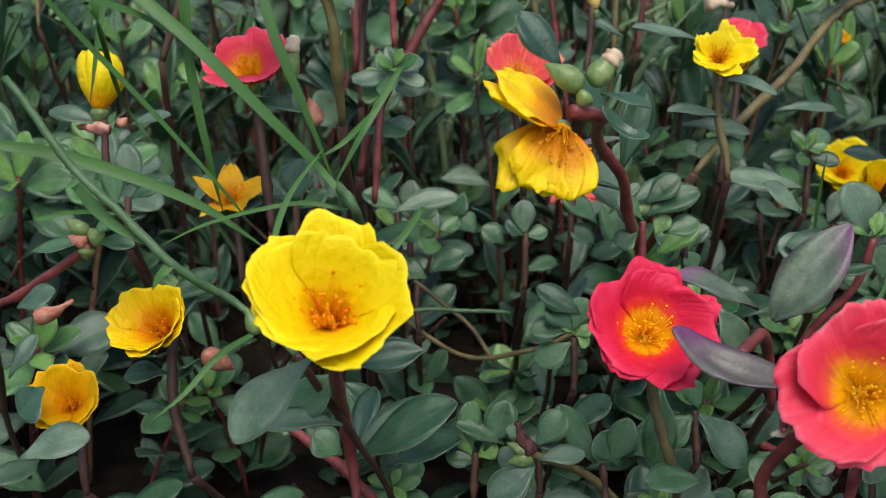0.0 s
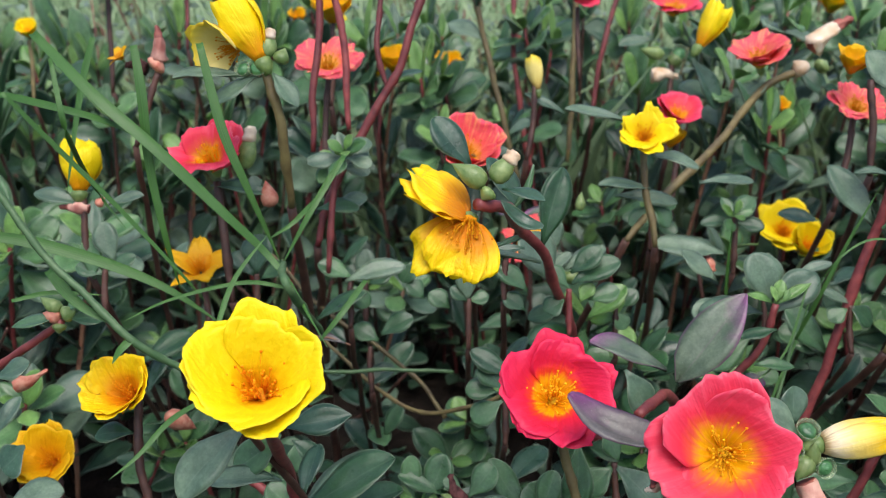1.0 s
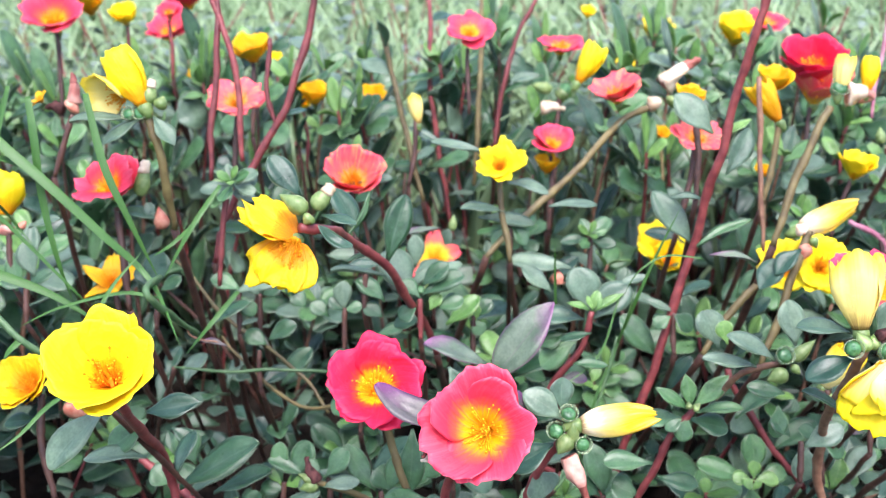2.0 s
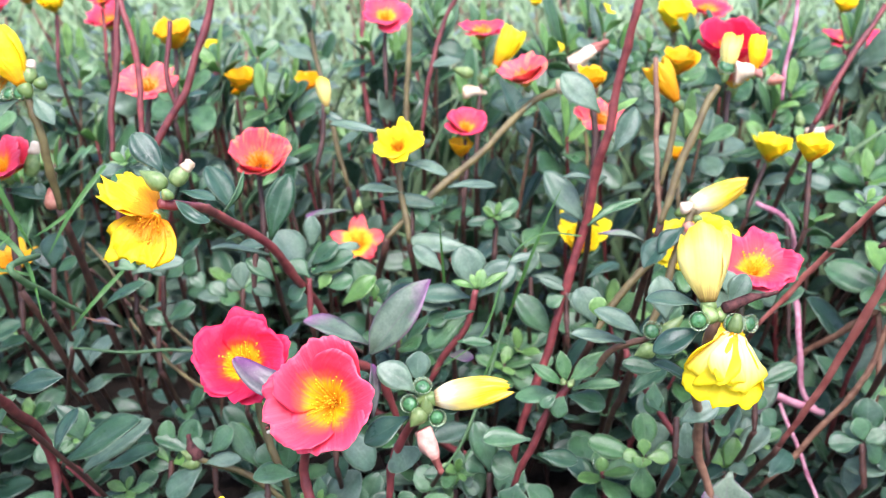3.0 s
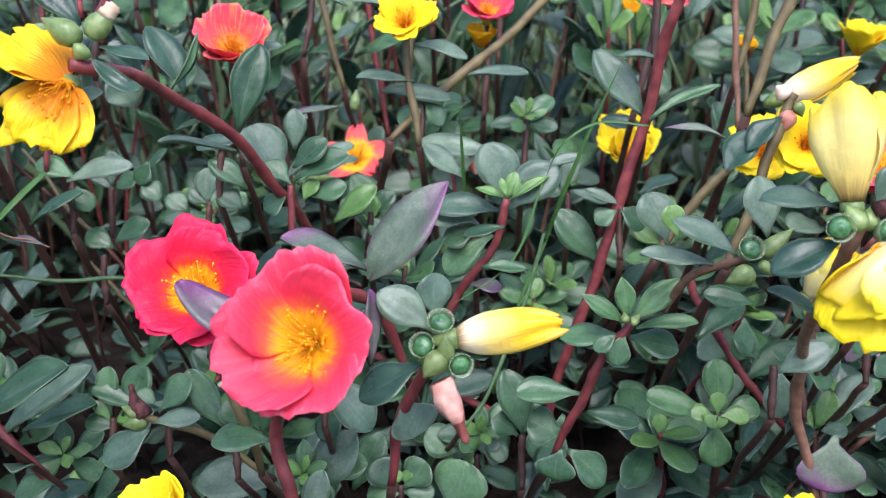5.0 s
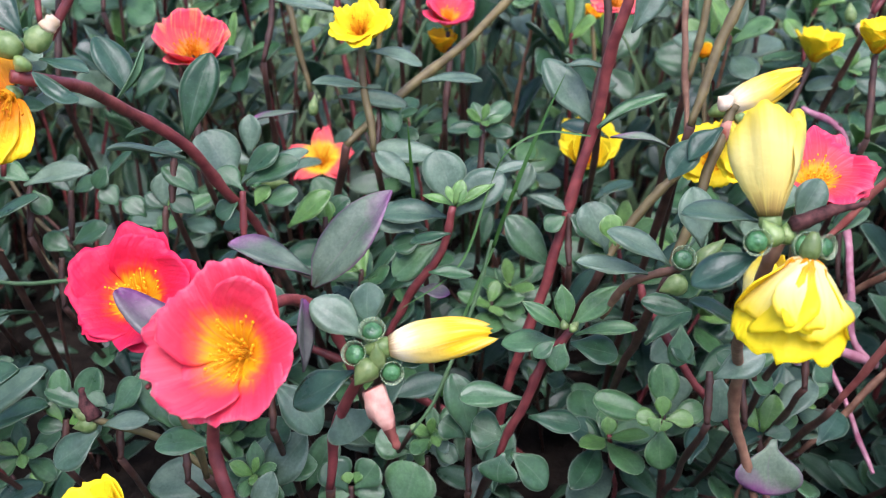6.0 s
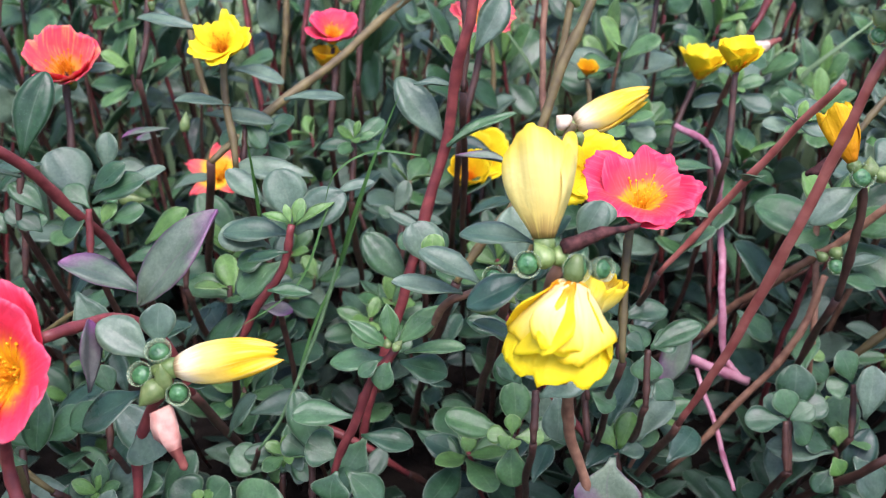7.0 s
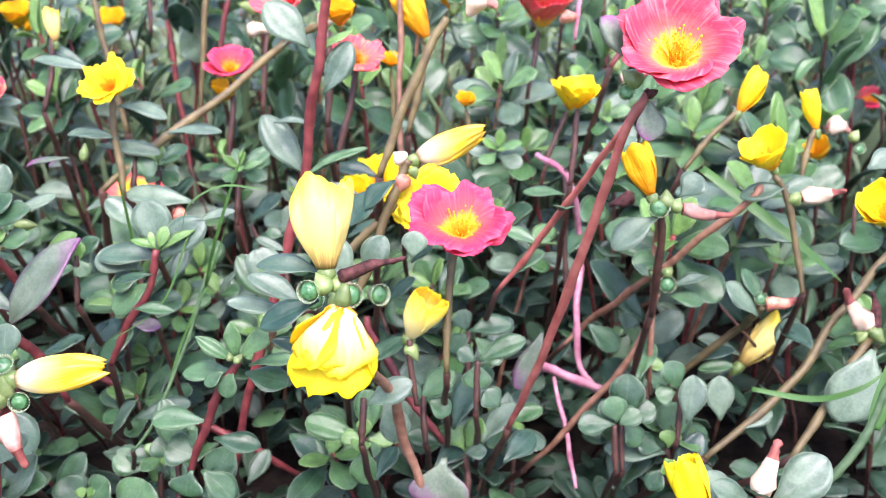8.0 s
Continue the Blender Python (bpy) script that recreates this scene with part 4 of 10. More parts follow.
p = plant((0.105, 0.326, 0), "purslane plant with a large coral red flower facing out")
stem(p, "dark", 0.0013, 0.0016, [(0.105, 0.326, -0.004), (0.1029, 0.2686, 0.0785), (0.0999, 0.2233, 0.146)])
stem(p, "red", 0.0019, 0.0018, [(0.0999, 0.2233, 0.146), (0.0984, 0.2252, 0.1628), (0.0952, 0.229, 0.1842), (0.1082, 0.2139, 0.2176)])
sprig(p, [(0.105, 0.326, -0.004), (0.1064, 0.2707, 0.071), (0.0999, 0.2233, 0.146)], 4, 0.025, 114, 0.15, 0.75)
flower(p, "dish", "coral", (0.1115, 0.2155, 0.2195), (-0.17, -0.78, 0.60), 0.0214, 0, turns=(195, 112, 300, 25), tilts=(-6, -8, 4, -2), sizes=(1.0, 1.08, 1.02, 1.1), label="large coral red flower with a yellow throat", inner="yellow")
withered(p, (0.0935, 0.214, 0.2145), (0.0878, 0.2035, 0.2165), 0.0052, DRYPINK, DRYTIP)
withered(p, (0.0914, 0.2092, 0.2139), (0.0869, 0.2079, 0.2115), 0.0036, DRYPINK, DRYCREAM)
leaf(p, (0.1015, 0.2286, 0.2134), (0.0673, 0.2448, 0.2214), 0.0139, (0.12, -0.36, 0.92), "plum", "curl", "purple-flushed curled leaf")
leaf(p, (0.1239, 0.2287, 0.2048), (0.1242, 0.2373, 0.224), 0.0077, (0.86, -0.36, 0.37), "plum", "oval")

# purple-flushed leaves on a red runner

p = plant((0.136, 0.4198, 0), "purslane shoot with two broad purple-flushed leaves")
stem(p, "dark", 0.0015, 0.0018, [(0.136, 0.4198, -0.004), (0.1315, 0.3619, 0.0814), (0.1249, 0.3107, 0.1513)])
stem(p, "red", 0.0021, 0.0018, [(0.1249, 0.3107, 0.1513), (0.1184, 0.302, 0.1819), (0.1085, 0.286, 0.1964), (0.0958, 0.2657, 0.2015)])
sprig(p, [(0.136, 0.4198, -0.004), (0.1344, 0.3613, 0.0736), (0.1249, 0.3107, 0.1513)], 4, 0.025, 123, 0.15, 0.75)
leaf(p, (0.1166, 0.2972, 0.196), (0.1446, 0.3121, 0.2262), 0.0209, (-0.3, -0.59, 0.75), "purple", "ovate", "broad purple-edged leaf")
leaf(p, (0.1143, 0.3076, 0.1951), (0.0839, 0.3114, 0.2071), 0.0153, (-0.06, -0.09, 0.99), "purple", "oval", "broad purple-tipped leaf")

# cluster of capsules with a closed yellow flower and a spent one

p = plant((0.1145, 0.342, 0), "purslane shoot with green seed capsules and a rolled yellow flower")
stem(p, "dark", 0.0012, 0.0015, [(0.1145, 0.342, -0.004), (0.1191, 0.2855, 0.0826), (0.1259, 0.2404, 0.1535)])
stem(p, "red", 0.0018, 0.0015, [(0.1259, 0.2404, 0.1535), (0.1321, 0.2431, 0.1834), (0.1444, 0.237, 0.2028)])
sprig(p, [(0.1145, 0.342, -0.004), (0.1242, 0.2872, 0.0747), (0.1259, 0.2404, 0.1535)], 4, 0.025, 130, 0.15, 0.75)
capsule(p, (0.1437, 0.2352, 0.2136), (0.05, -0.49, 0.87), 0.0044)
capsule(p, (0.1388, 0.2325, 0.2081), (-0.16, -0.73, 0.67), 0.0042)
capsule(p, (0.1489, 0.2309, 0.2033), (0.25, -0.92, 0.29), 0.0040)
green_bud(p, (0.1451, 0.2311, 0.2042), (0.1451, 0.2306, 0.2131), 0.0053)
green_bud(p, (0.1439, 0.2318, 0.2059), (0.1389, 0.2255, 0.2022), 0.0081)
flower(p, "bud", "rolled", (0.1487, 0.2339, 0.21), (0.989, 0.1, 0.11), 0.0145, 0, stretch=0.95, label="rolled yellow flower")
withered(p, (0.1432, 0.2287, 0.199), (0.1509, 0.2218, 0.1827), 0.0072, DRYPINK, DRYTIP)
leaf(p, (0.141, 0.2345, 0.2124), (0.1261, 0.2382, 0.2225), 0.0112, (-0.24, -0.48, 0.85), "grey", "oval")
leaf(p, (0.1419, 0.2413, 0.2127), (0.1421, 0.2464, 0.2243), 0.0100, (0.24, -0.47, 0.85), "grey", "oval")
leaf(p, (0.1378, 0.2331, 0.2021), (0.1199, 0.2284, 0.1936), 0.0135, (0.04, -0.22, 0.97), "dark", "oval")
leaf(p, (0.1518, 0.2317, 0.2048), (0.1579, 0.2323, 0.2054), 0.0039, (0.05, -0.39, 0.92), "dark", "point")
leaf(p, (0.1302, 0.243, 0.1834), (0.1356, 0.2388, 0.1733), 0.0142, (0.05, -0.49, 0.87), "grey", "round")

# rosette shoots in the middle

p = plant((0.113, 0.4332, 0), "leafy purslane shoot with a bright green heart")
stem(p, "dark", 0.0012, 0.0015, [(0.113, 0.4332, -0.004), (0.1231, 0.3779, 0.083), (0.1377, 0.3333, 0.1542)])
stem(p, "red", 0.0018, 0.0013, [(0.1377, 0.3333, 0.1542), (0.1479, 0.3343, 0.1751), (0.1601, 0.3346, 0.1917), (0.1654, 0.3373, 0.2093)])
sprig(p, [(0.113, 0.4332, -0.004), (0.1294, 0.3792, 0.0751), (0.1377, 0.3333, 0.1542)], 4, 0.025, 147, 0.15, 0.75)
leaf(p, (0.1645, 0.3414, 0.2039), (0.1583, 0.3514, 0.2271), 0.0149, (0.05, -0.75, 0.66), "grey", "round")
leaf(p, (0.1658, 0.3396, 0.2046), (0.1848, 0.3469, 0.2188), 0.0153, (0.35, -0.52, 0.78), "grey", "oval")
leaf(p, (0.165, 0.3391, 0.2085), (0.153, 0.3404, 0.2127), 0.0051, (-0.27, -0.28, 0.92), "bright", "point")
leaf(p, (0.1654, 0.3393, 0.209), (0.1686, 0.3435, 0.2179), 0.0055, (0.05, -0.74, 0.67), "bright", "oval")
leaf(p, (0.1663, 0.3392, 0.2085), (0.1812, 0.3433, 0.216), 0.0051, (0.35, -0.26, 0.9), "bright", "point")
leaf(p, (0.165, 0.3359, 0.2111), (0.1628, 0.3386, 0.2174), 0.0032, (0.05, -0.39, 0.92), "bright", "oval")
leaf(p, (0.1672, 0.335, 0.2114), (0.1701, 0.3372, 0.2161), 0.0032, (0.05, -0.39, 0.92), "bright", "oval")
leaf(p, (0.163, 0.3464, 0.2005), (0.1354, 0.3459, 0.2026), 0.0132, (0.04, -0.36, 0.93), "grey", "oval")
leaf(p, (0.1643, 0.3294, 0.2015), (0.1488, 0.3274, 0.1989), 0.0068, (0.04, -0.22, 0.97), "green", "oval")
leaf(p, (0.16, 0.3452, 0.1908), (0.1408, 0.3387, 0.1784), 0.0119, (0.05, -0.56, 0.83), "green", "round")
leaf(p, (0.1554, 0.3267, 0.1865), (0.1726, 0.3268, 0.1849), 0.0078, (0.04, -0.36, 0.93), "green", "point")
leaf(p, (0.1504, 0.3326, 0.1759), (0.1633, 0.3326, 0.1744), 0.0085, (0.04, -0.22, 0.97), "plum", "oval")
leaf(p, (0.1479, 0.368, 0.2065), (0.1328, 0.3727, 0.219), 0.0109, (0.04, -0.36, 0.93), "grey", "oval")

p = plant((0.1638, 0.3802, 0), "leafy purslane shoot with pointed leaves round a pale bud")
stem(p, "dark", 0.0013, 0.0016, [(0.1638, 0.3802, -0.004), (0.1707, 0.3304, 0.0679), (0.1813, 0.2902, 0.1267)])
stem(p, "red", 0.0018, 0.0014, [(0.1813, 0.2902, 0.1267), (0.1889, 0.2909, 0.1473), (0.1983, 0.2923, 0.169), (0.2062, 0.2936, 0.1809)])
sprig(p, [(0.1638, 0.3802, -0.004), (0.1766, 0.3312, 0.0614), (0.1813, 0.2902, 0.1267)], 4, 0.025, 164, 0.15, 0.75)
leaf(p, (0.2056, 0.2938, 0.1815), (0.2037, 0.2998, 0.1951), 0.0076, (-0.16, -0.73, 0.67), "fresh", "point")
leaf(p, (0.207, 0.2939, 0.1814), (0.2238, 0.3002, 0.1939), 0.0093, (0.24, -0.47, 0.85), "fresh", "point")
leaf(p, (0.2045, 0.2933, 0.1805), (0.1894, 0.2966, 0.1898), 0.0072, (-0.15, -0.48, 0.86), "fresh", "point")
leaf(p, (0.2094, 0.2979, 0.1755), (0.2314, 0.2996, 0.1768), 0.0073, (0.14, -0.22, 0.97), "fresh", "oval")
leaf(p, (0.2029, 0.2968, 0.1738), (0.1824, 0.2956, 0.1735), 0.0112, (0.04, -0.22, 0.97), "green", "oval")
leaf(p, (0.2074, 0.2983, 0.1717), (0.2247, 0.2972, 0.1671), 0.0130, (0.14, -0.35, 0.92), "green", "oval")
leaf(p, (0.2044, 0.2916, 0.1767), (0.2011, 0.2872, 0.1671), 0.0085, (0.05, -0.49, 0.87), "green", "oval")
leaf(p, (0.201, 0.2897, 0.1778), (0.1936, 0.2873, 0.1732), 0.0063, (0.05, -0.49, 0.87), "green", "oval")
green_bud(p, (0.2045, 0.2898, 0.1825), (0.2037, 0.2913, 0.1859), 0.0034)
green_bud(p, (0.2066, 0.2899, 0.1824), (0.2093, 0.2912, 0.185), 0.0034)
green_bud(p, (0.2077, 0.2887, 0.1821), (0.2061, 0.2898, 0.1848), 0.0029)
leaf(p, (0.1914, 0.2953, 0.1496), (0.1671, 0.2949, 0.1514), 0.0106, (0.04, -0.36, 0.93), "green", "round")
leaf(p, (0.1924, 0.2927, 0.1435), (0.2117, 0.2921, 0.1398), 0.0102, (0.04, -0.36, 0.93), "green", "oval")
leaf(p, (0.1848, 0.2935, 0.1338), (0.1715, 0.2952, 0.1393), 0.0134, (0.05, -0.56, 0.83), "green", "round")
leaf(p, (0.1834, 0.287, 0.1317), (0.181, 0.2824, 0.1217), 0.0132, (0.05, -0.56, 0.83), "green", "round")
leaf(p, (0.1858, 0.2912, 0.1286), (0.199, 0.2863, 0.1159), 0.0123, (0.05, -0.56, 0.83), "green", "oval")

p = plant((0.2547, 0.3833, 0), "low purslane rosette with rounded green leaves")
stem(p, "dark", 0.0012, 0.0015, [(0.2547, 0.3833, -0.004), (0.2545, 0.3603, 0.0306), (0.2538, 0.3398, 0.059)])
stem(p, "dark", 0.0018, 0.0013, [(0.2538, 0.3398, 0.059), (0.2524, 0.3355, 0.0938), (0.2505, 0.3319, 0.1156)])
leaf(p, (0.251, 0.3353, 0.1134), (0.2509, 0.3444, 0.1338), 0.0119, (0.05, -0.81, 0.58), "fresh", "round")
leaf(p, (0.2493, 0.3353, 0.1134), (0.2221, 0.3373, 0.1212), 0.0119, (0.05, -0.49, 0.87), "fresh", "round")
leaf(p, (0.2506, 0.3326, 0.1123), (0.2503, 0.3246, 0.0942), 0.0119, (0.05, -0.72, 0.7), "fresh", "round")
leaf(p, (0.2534, 0.3371, 0.1122), (0.269, 0.339, 0.1146), 0.0100, (0.05, -0.49, 0.87), "fresh", "round")
leaf(p, (0.2497, 0.3314, 0.1145), (0.2394, 0.3315, 0.116), 0.0074, (-0.16, -0.55, 0.82), "bright", "round")
leaf(p, (0.251, 0.3314, 0.1145), (0.2633, 0.3319, 0.1141), 0.0074, (0.25, -0.54, 0.8), "bright", "round")
leaf(p, (0.2496, 0.3291, 0.1167), (0.2454, 0.3272, 0.113), 0.0064, (0.05, -0.56, 0.83), "bright", "round")
leaf(p, (0.2498, 0.3299, 0.1161), (0.25, 0.3337, 0.1246), 0.0064, (0.05, -0.74, 0.67), "bright", "round")
leaf(p, (0.2497, 0.3272, 0.1174), (0.2516, 0.3257, 0.1137), 0.0054, (0.05, -0.74, 0.67), "bright", "round")

# dark spent bud low in front

p = plant((0.1, 0.3809, 0), "low purslane shoot with a dark spent bud between grey leaves")
stem(p, "dark", 0.0011, 0.0014, [(0.1, 0.3809, -0.004), (0.0888, 0.3359, 0.0608), (0.07, 0.2976, 0.1137)])
stem(p, "olive", 0.0016, 0.0013, [(0.07, 0.2976, 0.1137), (0.0521, 0.2947, 0.134), (0.0317, 0.2883, 0.1465)])
sprig(p, [(0.1, 0.3809, -0.004), (0.089, 0.3352, 0.0549), (0.07, 0.2976, 0.1137)], 4, 0.025, 197, 0.15, 0.75)
withered(p, (0.0324, 0.2883, 0.1465), (0.0268, 0.2928, 0.1573), 0.0062, DRYDARK, DRYDARK)
green_bud(p, (0.0317, 0.2883, 0.1465), (0.0235, 0.2895, 0.1503), 0.0058)
green_bud(p, (0.0328, 0.2877, 0.1451), (0.0239, 0.2866, 0.1438), 0.0067)
leaf(p, (0.035, 0.2875, 0.1444), (0.0523, 0.289, 0.1458), 0.0093, (0.04, -0.22, 0.97), "grey", "oval")
leaf(p, (0.0338, 0.2866, 0.1424), (0.017, 0.2808, 0.1314), 0.0138, (0.05, -0.49, 0.87), "grey", "oval")
leaf(p, (0.034, 0.2973, 0.1419), (0.0456, 0.3033, 0.154), 0.0105, (0.05, -0.39, 0.92), "green", "round")
leaf(p, (0.0237, 0.3059, 0.1377), (0.0052, 0.3085, 0.1458), 0.0084, (0.05, -0.39, 0.92), "green", "oval")

# low leaves in front

p = plant((-0.0128, 0.3871, 0), "low purslane shoot with broad grey-green leaves on a red stem")
stem(p, "dark", 0.0015, 0.0018, [(-0.0128, 0.3871, -0.004), (-0.0163, 0.3511, 0.0475), (-0.0237, 0.3185, 0.0896)])
stem(p, "red", 0.0021, 0.0018, [(-0.0237, 0.3185, 0.0896), (-0.0291, 0.3147, 0.1062), (-0.051, 0.3219, 0.125), (-0.0656, 0.3258, 0.1356)])
sprig(p, [(-0.0128, 0.3871, -0.004), (-0.0142, 0.3488, 0.0428), (-0.0237, 0.3185, 0.0896)], 4, 0.025, 209, 0.15, 0.75)
leaf(p, (-0.0412, 0.3187, 0.1168), (-0.0045, 0.3316, 0.1415), 0.0163, (-0.06, -0.36, 0.93), "grey", "oval")
leaf(p, (-0.0194, 0.3115, 0.098), (-0.0367, 0.3089, 0.094), 0.0124, (0.04, -0.36, 0.93), "green", "round")
rosette(p, (-0.0209, 0.3248, 0.1034), 0.0190, 9, (0.05, -0.56, 0.83), 9, "green")
rosette(p, (-0.0667, 0.3772, 0.1034), 0.0197, 14, (0.05, -0.67, 0.74), 8, "green")
leaf(p, (0.0719, 0.3149, 0.0949), (0.0374, 0.3136, 0.0961), 0.0198, (0.04, -0.36, 0.93), "grey", "oval")

# yellow flowers and capsules on one tall red stem

p = plant((0.2942, 0.369, 0), "purslane plant with two crumpled yellow flowers and ringed green seed capsules")
stem(p, "dark", 0.0015, 0.0018, [(0.2942, 0.369, -0.004), (0.2901, 0.3295, 0.0521), (0.2824, 0.2983, 0.0979)])
stem(p, "brown", 0.0021, 0.0018, [(0.2824, 0.2983, 0.0979), (0.2724, 0.3008, 0.1294), (0.2665, 0.2942, 0.1646), (0.256, 0.2488, 0.2202), (0.2596, 0.2444, 0.2394)])
sprig(p, [(0.2942, 0.369, -0.004), (0.2923, 0.3296, 0.047), (0.2824, 0.2983, 0.0979)], 4, 0.025, 219, 0.15, 0.75)
flower(p, "barrel", "paleyellow", (0.2538, 0.2389, 0.2476), (-0.027, 0.404, 0.914), 0.0130, 8, turns=(0, 130, 232), sizes=(1.08, 1.0, 0.97), label="closed pale yellow flower standing upright")
flower(p, "skirt", "lemon", (0.2602, 0.2234, 0.2424), (-0.2, -0.22, -0.94), 0.0146, 20, stretch=0.85, turns=(312, 40, 130, 215, 240, 320), sizes=(1.06, 0.95, 0.9, 0.84, 0.7, 0.88), tilts=(3, 4, 4, 4, -1, 0), paints=("yellow",) * 4 + ("lemon",) * 2, label="hanging crumpled yellow flower")
capsule(p, (0.2491, 0.2323, 0.243), (-0.16, -0.94, 0.31), 0.0043)
capsule(p, (0.2617, 0.2322, 0.2414), (0.15, -0.9, 0.4), 0.0046)
capsule(p, (0.2695, 0.2397, 0.2376), (0.55, -0.77, 0.33), 0.0041)
green_bud(p, (0.2549, 0.2321, 0.242), (0.2509, 0.2347, 0.2482), 0.0066)
green_bud(p, (0.2571, 0.2341, 0.2412), (0.2586, 0.2368, 0.2472), 0.0056)
withered(p, (0.2582, 0.2343, 0.2464), (0.2795, 0.2378, 0.2521), 0.0045, DRYDARK, DRYDARK)
leaf(p, (0.2516, 0.2418, 0.2444), (0.2305, 0.242, 0.2474), 0.0098, (-0.06, -0.23, 0.97), "grey", "oval")
leaf(p, (0.2645, 0.2475, 0.2409), (0.2716, 0.253, 0.2524), 0.0090, (0.25, -0.65, 0.72), "grey", "oval")
leaf(p, (0.2511, 0.2347, 0.2383), (0.2323, 0.2304, 0.231), 0.0110, (-0.06, -0.36, 0.93), "dark", "oval")
leaf(p, (0.252, 0.2344, 0.2129), (0.2341, 0.2376, 0.2222), 0.0069, (-0.07, -0.14, 0.99), "dark", "oval")
capsule(p, (0.2411, 0.2816, 0.2133), (0.05, -0.75, 0.66), 0.0047)
green_bud(p, (0.2423, 0.2788, 0.207), (0.2334, 0.2771, 0.2042), 0.0075)
green_bud(p, (0.2463, 0.2846, 0.2096), (0.2564, 0.2886, 0.2175), 0.0060)
green_bud(p, (0.2443, 0.2801, 0.2096), (0.2482, 0.2786, 0.2059), 0.0043)
leaf(p, (0.2371, 0.2806, 0.2116), (0.2166, 0.2845, 0.2228), 0.0099, (-0.06, -0.36, 0.93), "grey", "oval")
leaf(p, (0.2307, 0.2846, 0.2066), (0.2071, 0.2854, 0.211), 0.0092, (0.04, -0.22, 0.97), "grey", "oval")
leaf(p, (0.2503, 0.2945, 0.2117), (0.2476, 0.3027, 0.2305), 0.0127, (0.15, -0.73, 0.67), "grey", "oval")
leaf(p, (0.2204, 0.3086, 0.2025), (0.2132, 0.3157, 0.2194), 0.0129, (0.05, -0.56, 0.83), "grey", "round")
leaf(p, (0.222, 0.3008, 0.2094), (0.2201, 0.3051, 0.2194), 0.0075, (0.05, -0.67, 0.74), "bright", "round")
stem(p, "brown", 0.0014, 0.0012, [(0.2179, 0.2993, 0.182), (0.2257, 0.2882, 0.2004), (0.2425, 0.2832, 0.2093)])

# yellow flowers behind it

p = plant((0.2286, 0.4449, 0), "purslane plant with yellow petals and pinkish buds on an olive stalk")
stem(p, "dark", 0.0015, 0.0018, [(0.2286, 0.4449, -0.004), (0.2365, 0.3784, 0.0988), (0.2479, 0.3299, 0.1829)])
stem(p, "olive", 0.0021, 0.0017, [(0.2479, 0.3299, 0.1829), (0.2591, 0.343, 0.2103), (0.2702, 0.3552, 0.2357), (0.2735, 0.3576, 0.2406)])
sprig(p, [(0.2286, 0.4449, -0.004), (0.2423, 0.3834, 0.0894), (0.2479, 0.3299, 0.1829)], 4, 0.025, 246, 0.15, 0.75)
flower(p, "bud", "rolled", (0.2766, 0.3795, 0.2342), (0.934, 0.175, 0.311), 0.0162, 0, stretch=0.9, label="rolled yellow flower")
green_bud(p, (0.2714, 0.3575, 0.2406), (0.267, 0.3593, 0.2447), 0.0074, DRYCREAM)
green_bud(p, (0.2724, 0.3552, 0.2357), (0.268, 0.3515, 0.2279), 0.0074, BUDPINK)
green_bud(p, (0.2746, 0.3567, 0.2386), (0.2767, 0.3544, 0.2336), 0.0052)
flower(p, "open", "yellow", (0.2817, 0.364, 0.2183), (0.031, -0.8, 0.6), 0.0170, 20, label="open yellow flower partly hidden by a red one")
leaf(p, (0.2677, 0.3504, 0.2351), (0.2546, 0.3447, 0.2237), 0.0108, (-0.17, -0.47, 0.87), "dark", "point")
leaf(p, (0.2618, 0.3526, 0.231), (0.2478, 0.3451, 0.2158), 0.0138, (-0.15, -0.48, 0.86), "dark", "point")
leaf(p, (0.2511, 0.3646, 0.2224), (0.2274, 0.3652, 0.2264), 0.0067, (0.04, -0.14, 0.99), "purple", "point")

# pink-red flower

p = plant((0.2865, 0.423, 0), "purslane plant with an open pink-red flower on an olive stem")
stem(p, "dark", 0.0011, 0.0014, [(0.2865, 0.423, -0.004), (0.2875, 0.3559, 0.0895), (0.289, 0.3072, 0.166)])
stem(p, "olive", 0.0016, 0.0015, [(0.289, 0.3072, 0.166), (0.2903, 0.3196, 0.1926), (0.2947, 0.3299, 0.2143)])
sprig(p, [(0.2865, 0.423, -0.004), (0.2918, 0.3611, 0.081), (0.289, 0.3072, 0.166)], 4, 0.025, 259, 0.15, 0.75)
flower(p, "open", "magenta", (0.2955, 0.3274, 0.2183), (0.079, -0.445, 0.892), 0.0224, 0, label="open pink-red flower with a yellow centre", inner="yellow")
leaf(p, (0.2772, 0.2999, 0.2221), (0.2783, 0.3044, 0.2317), 0.0096, (0.03, -0.66, 0.75), "grey", "oval")

p = plant((0.3103, 0.4286, 0), "purslane shoot with a small half-open yellow flower")
stem(p, "dark", 0.0013, 0.0016, [(0.3103, 0.4286, -0.004), (0.3036, 0.3877, 0.0463), (0.2896, 0.3589, 0.0875)])
stem(p, "red", 0.0019, 0.0015, [(0.2896, 0.3589, 0.0875), (0.2729, 0.368, 0.1083), (0.2508, 0.3816, 0.1393), (0.2481, 0.3862, 0.1496)])
sprig(p, [(0.3103, 0.4286, -0.004), (0.3039, 0.3897, 0.0417), (0.2896, 0.3589, 0.0875)], 4, 0.025, 265, 0.15, 0.75)
stem(p, "dark", 0.0013, 0.0012, [(0.2761, 0.3022, 0.1524), (0.2739, 0.3090, 0.1674), (0.2740, 0.3140, 0.1782)])
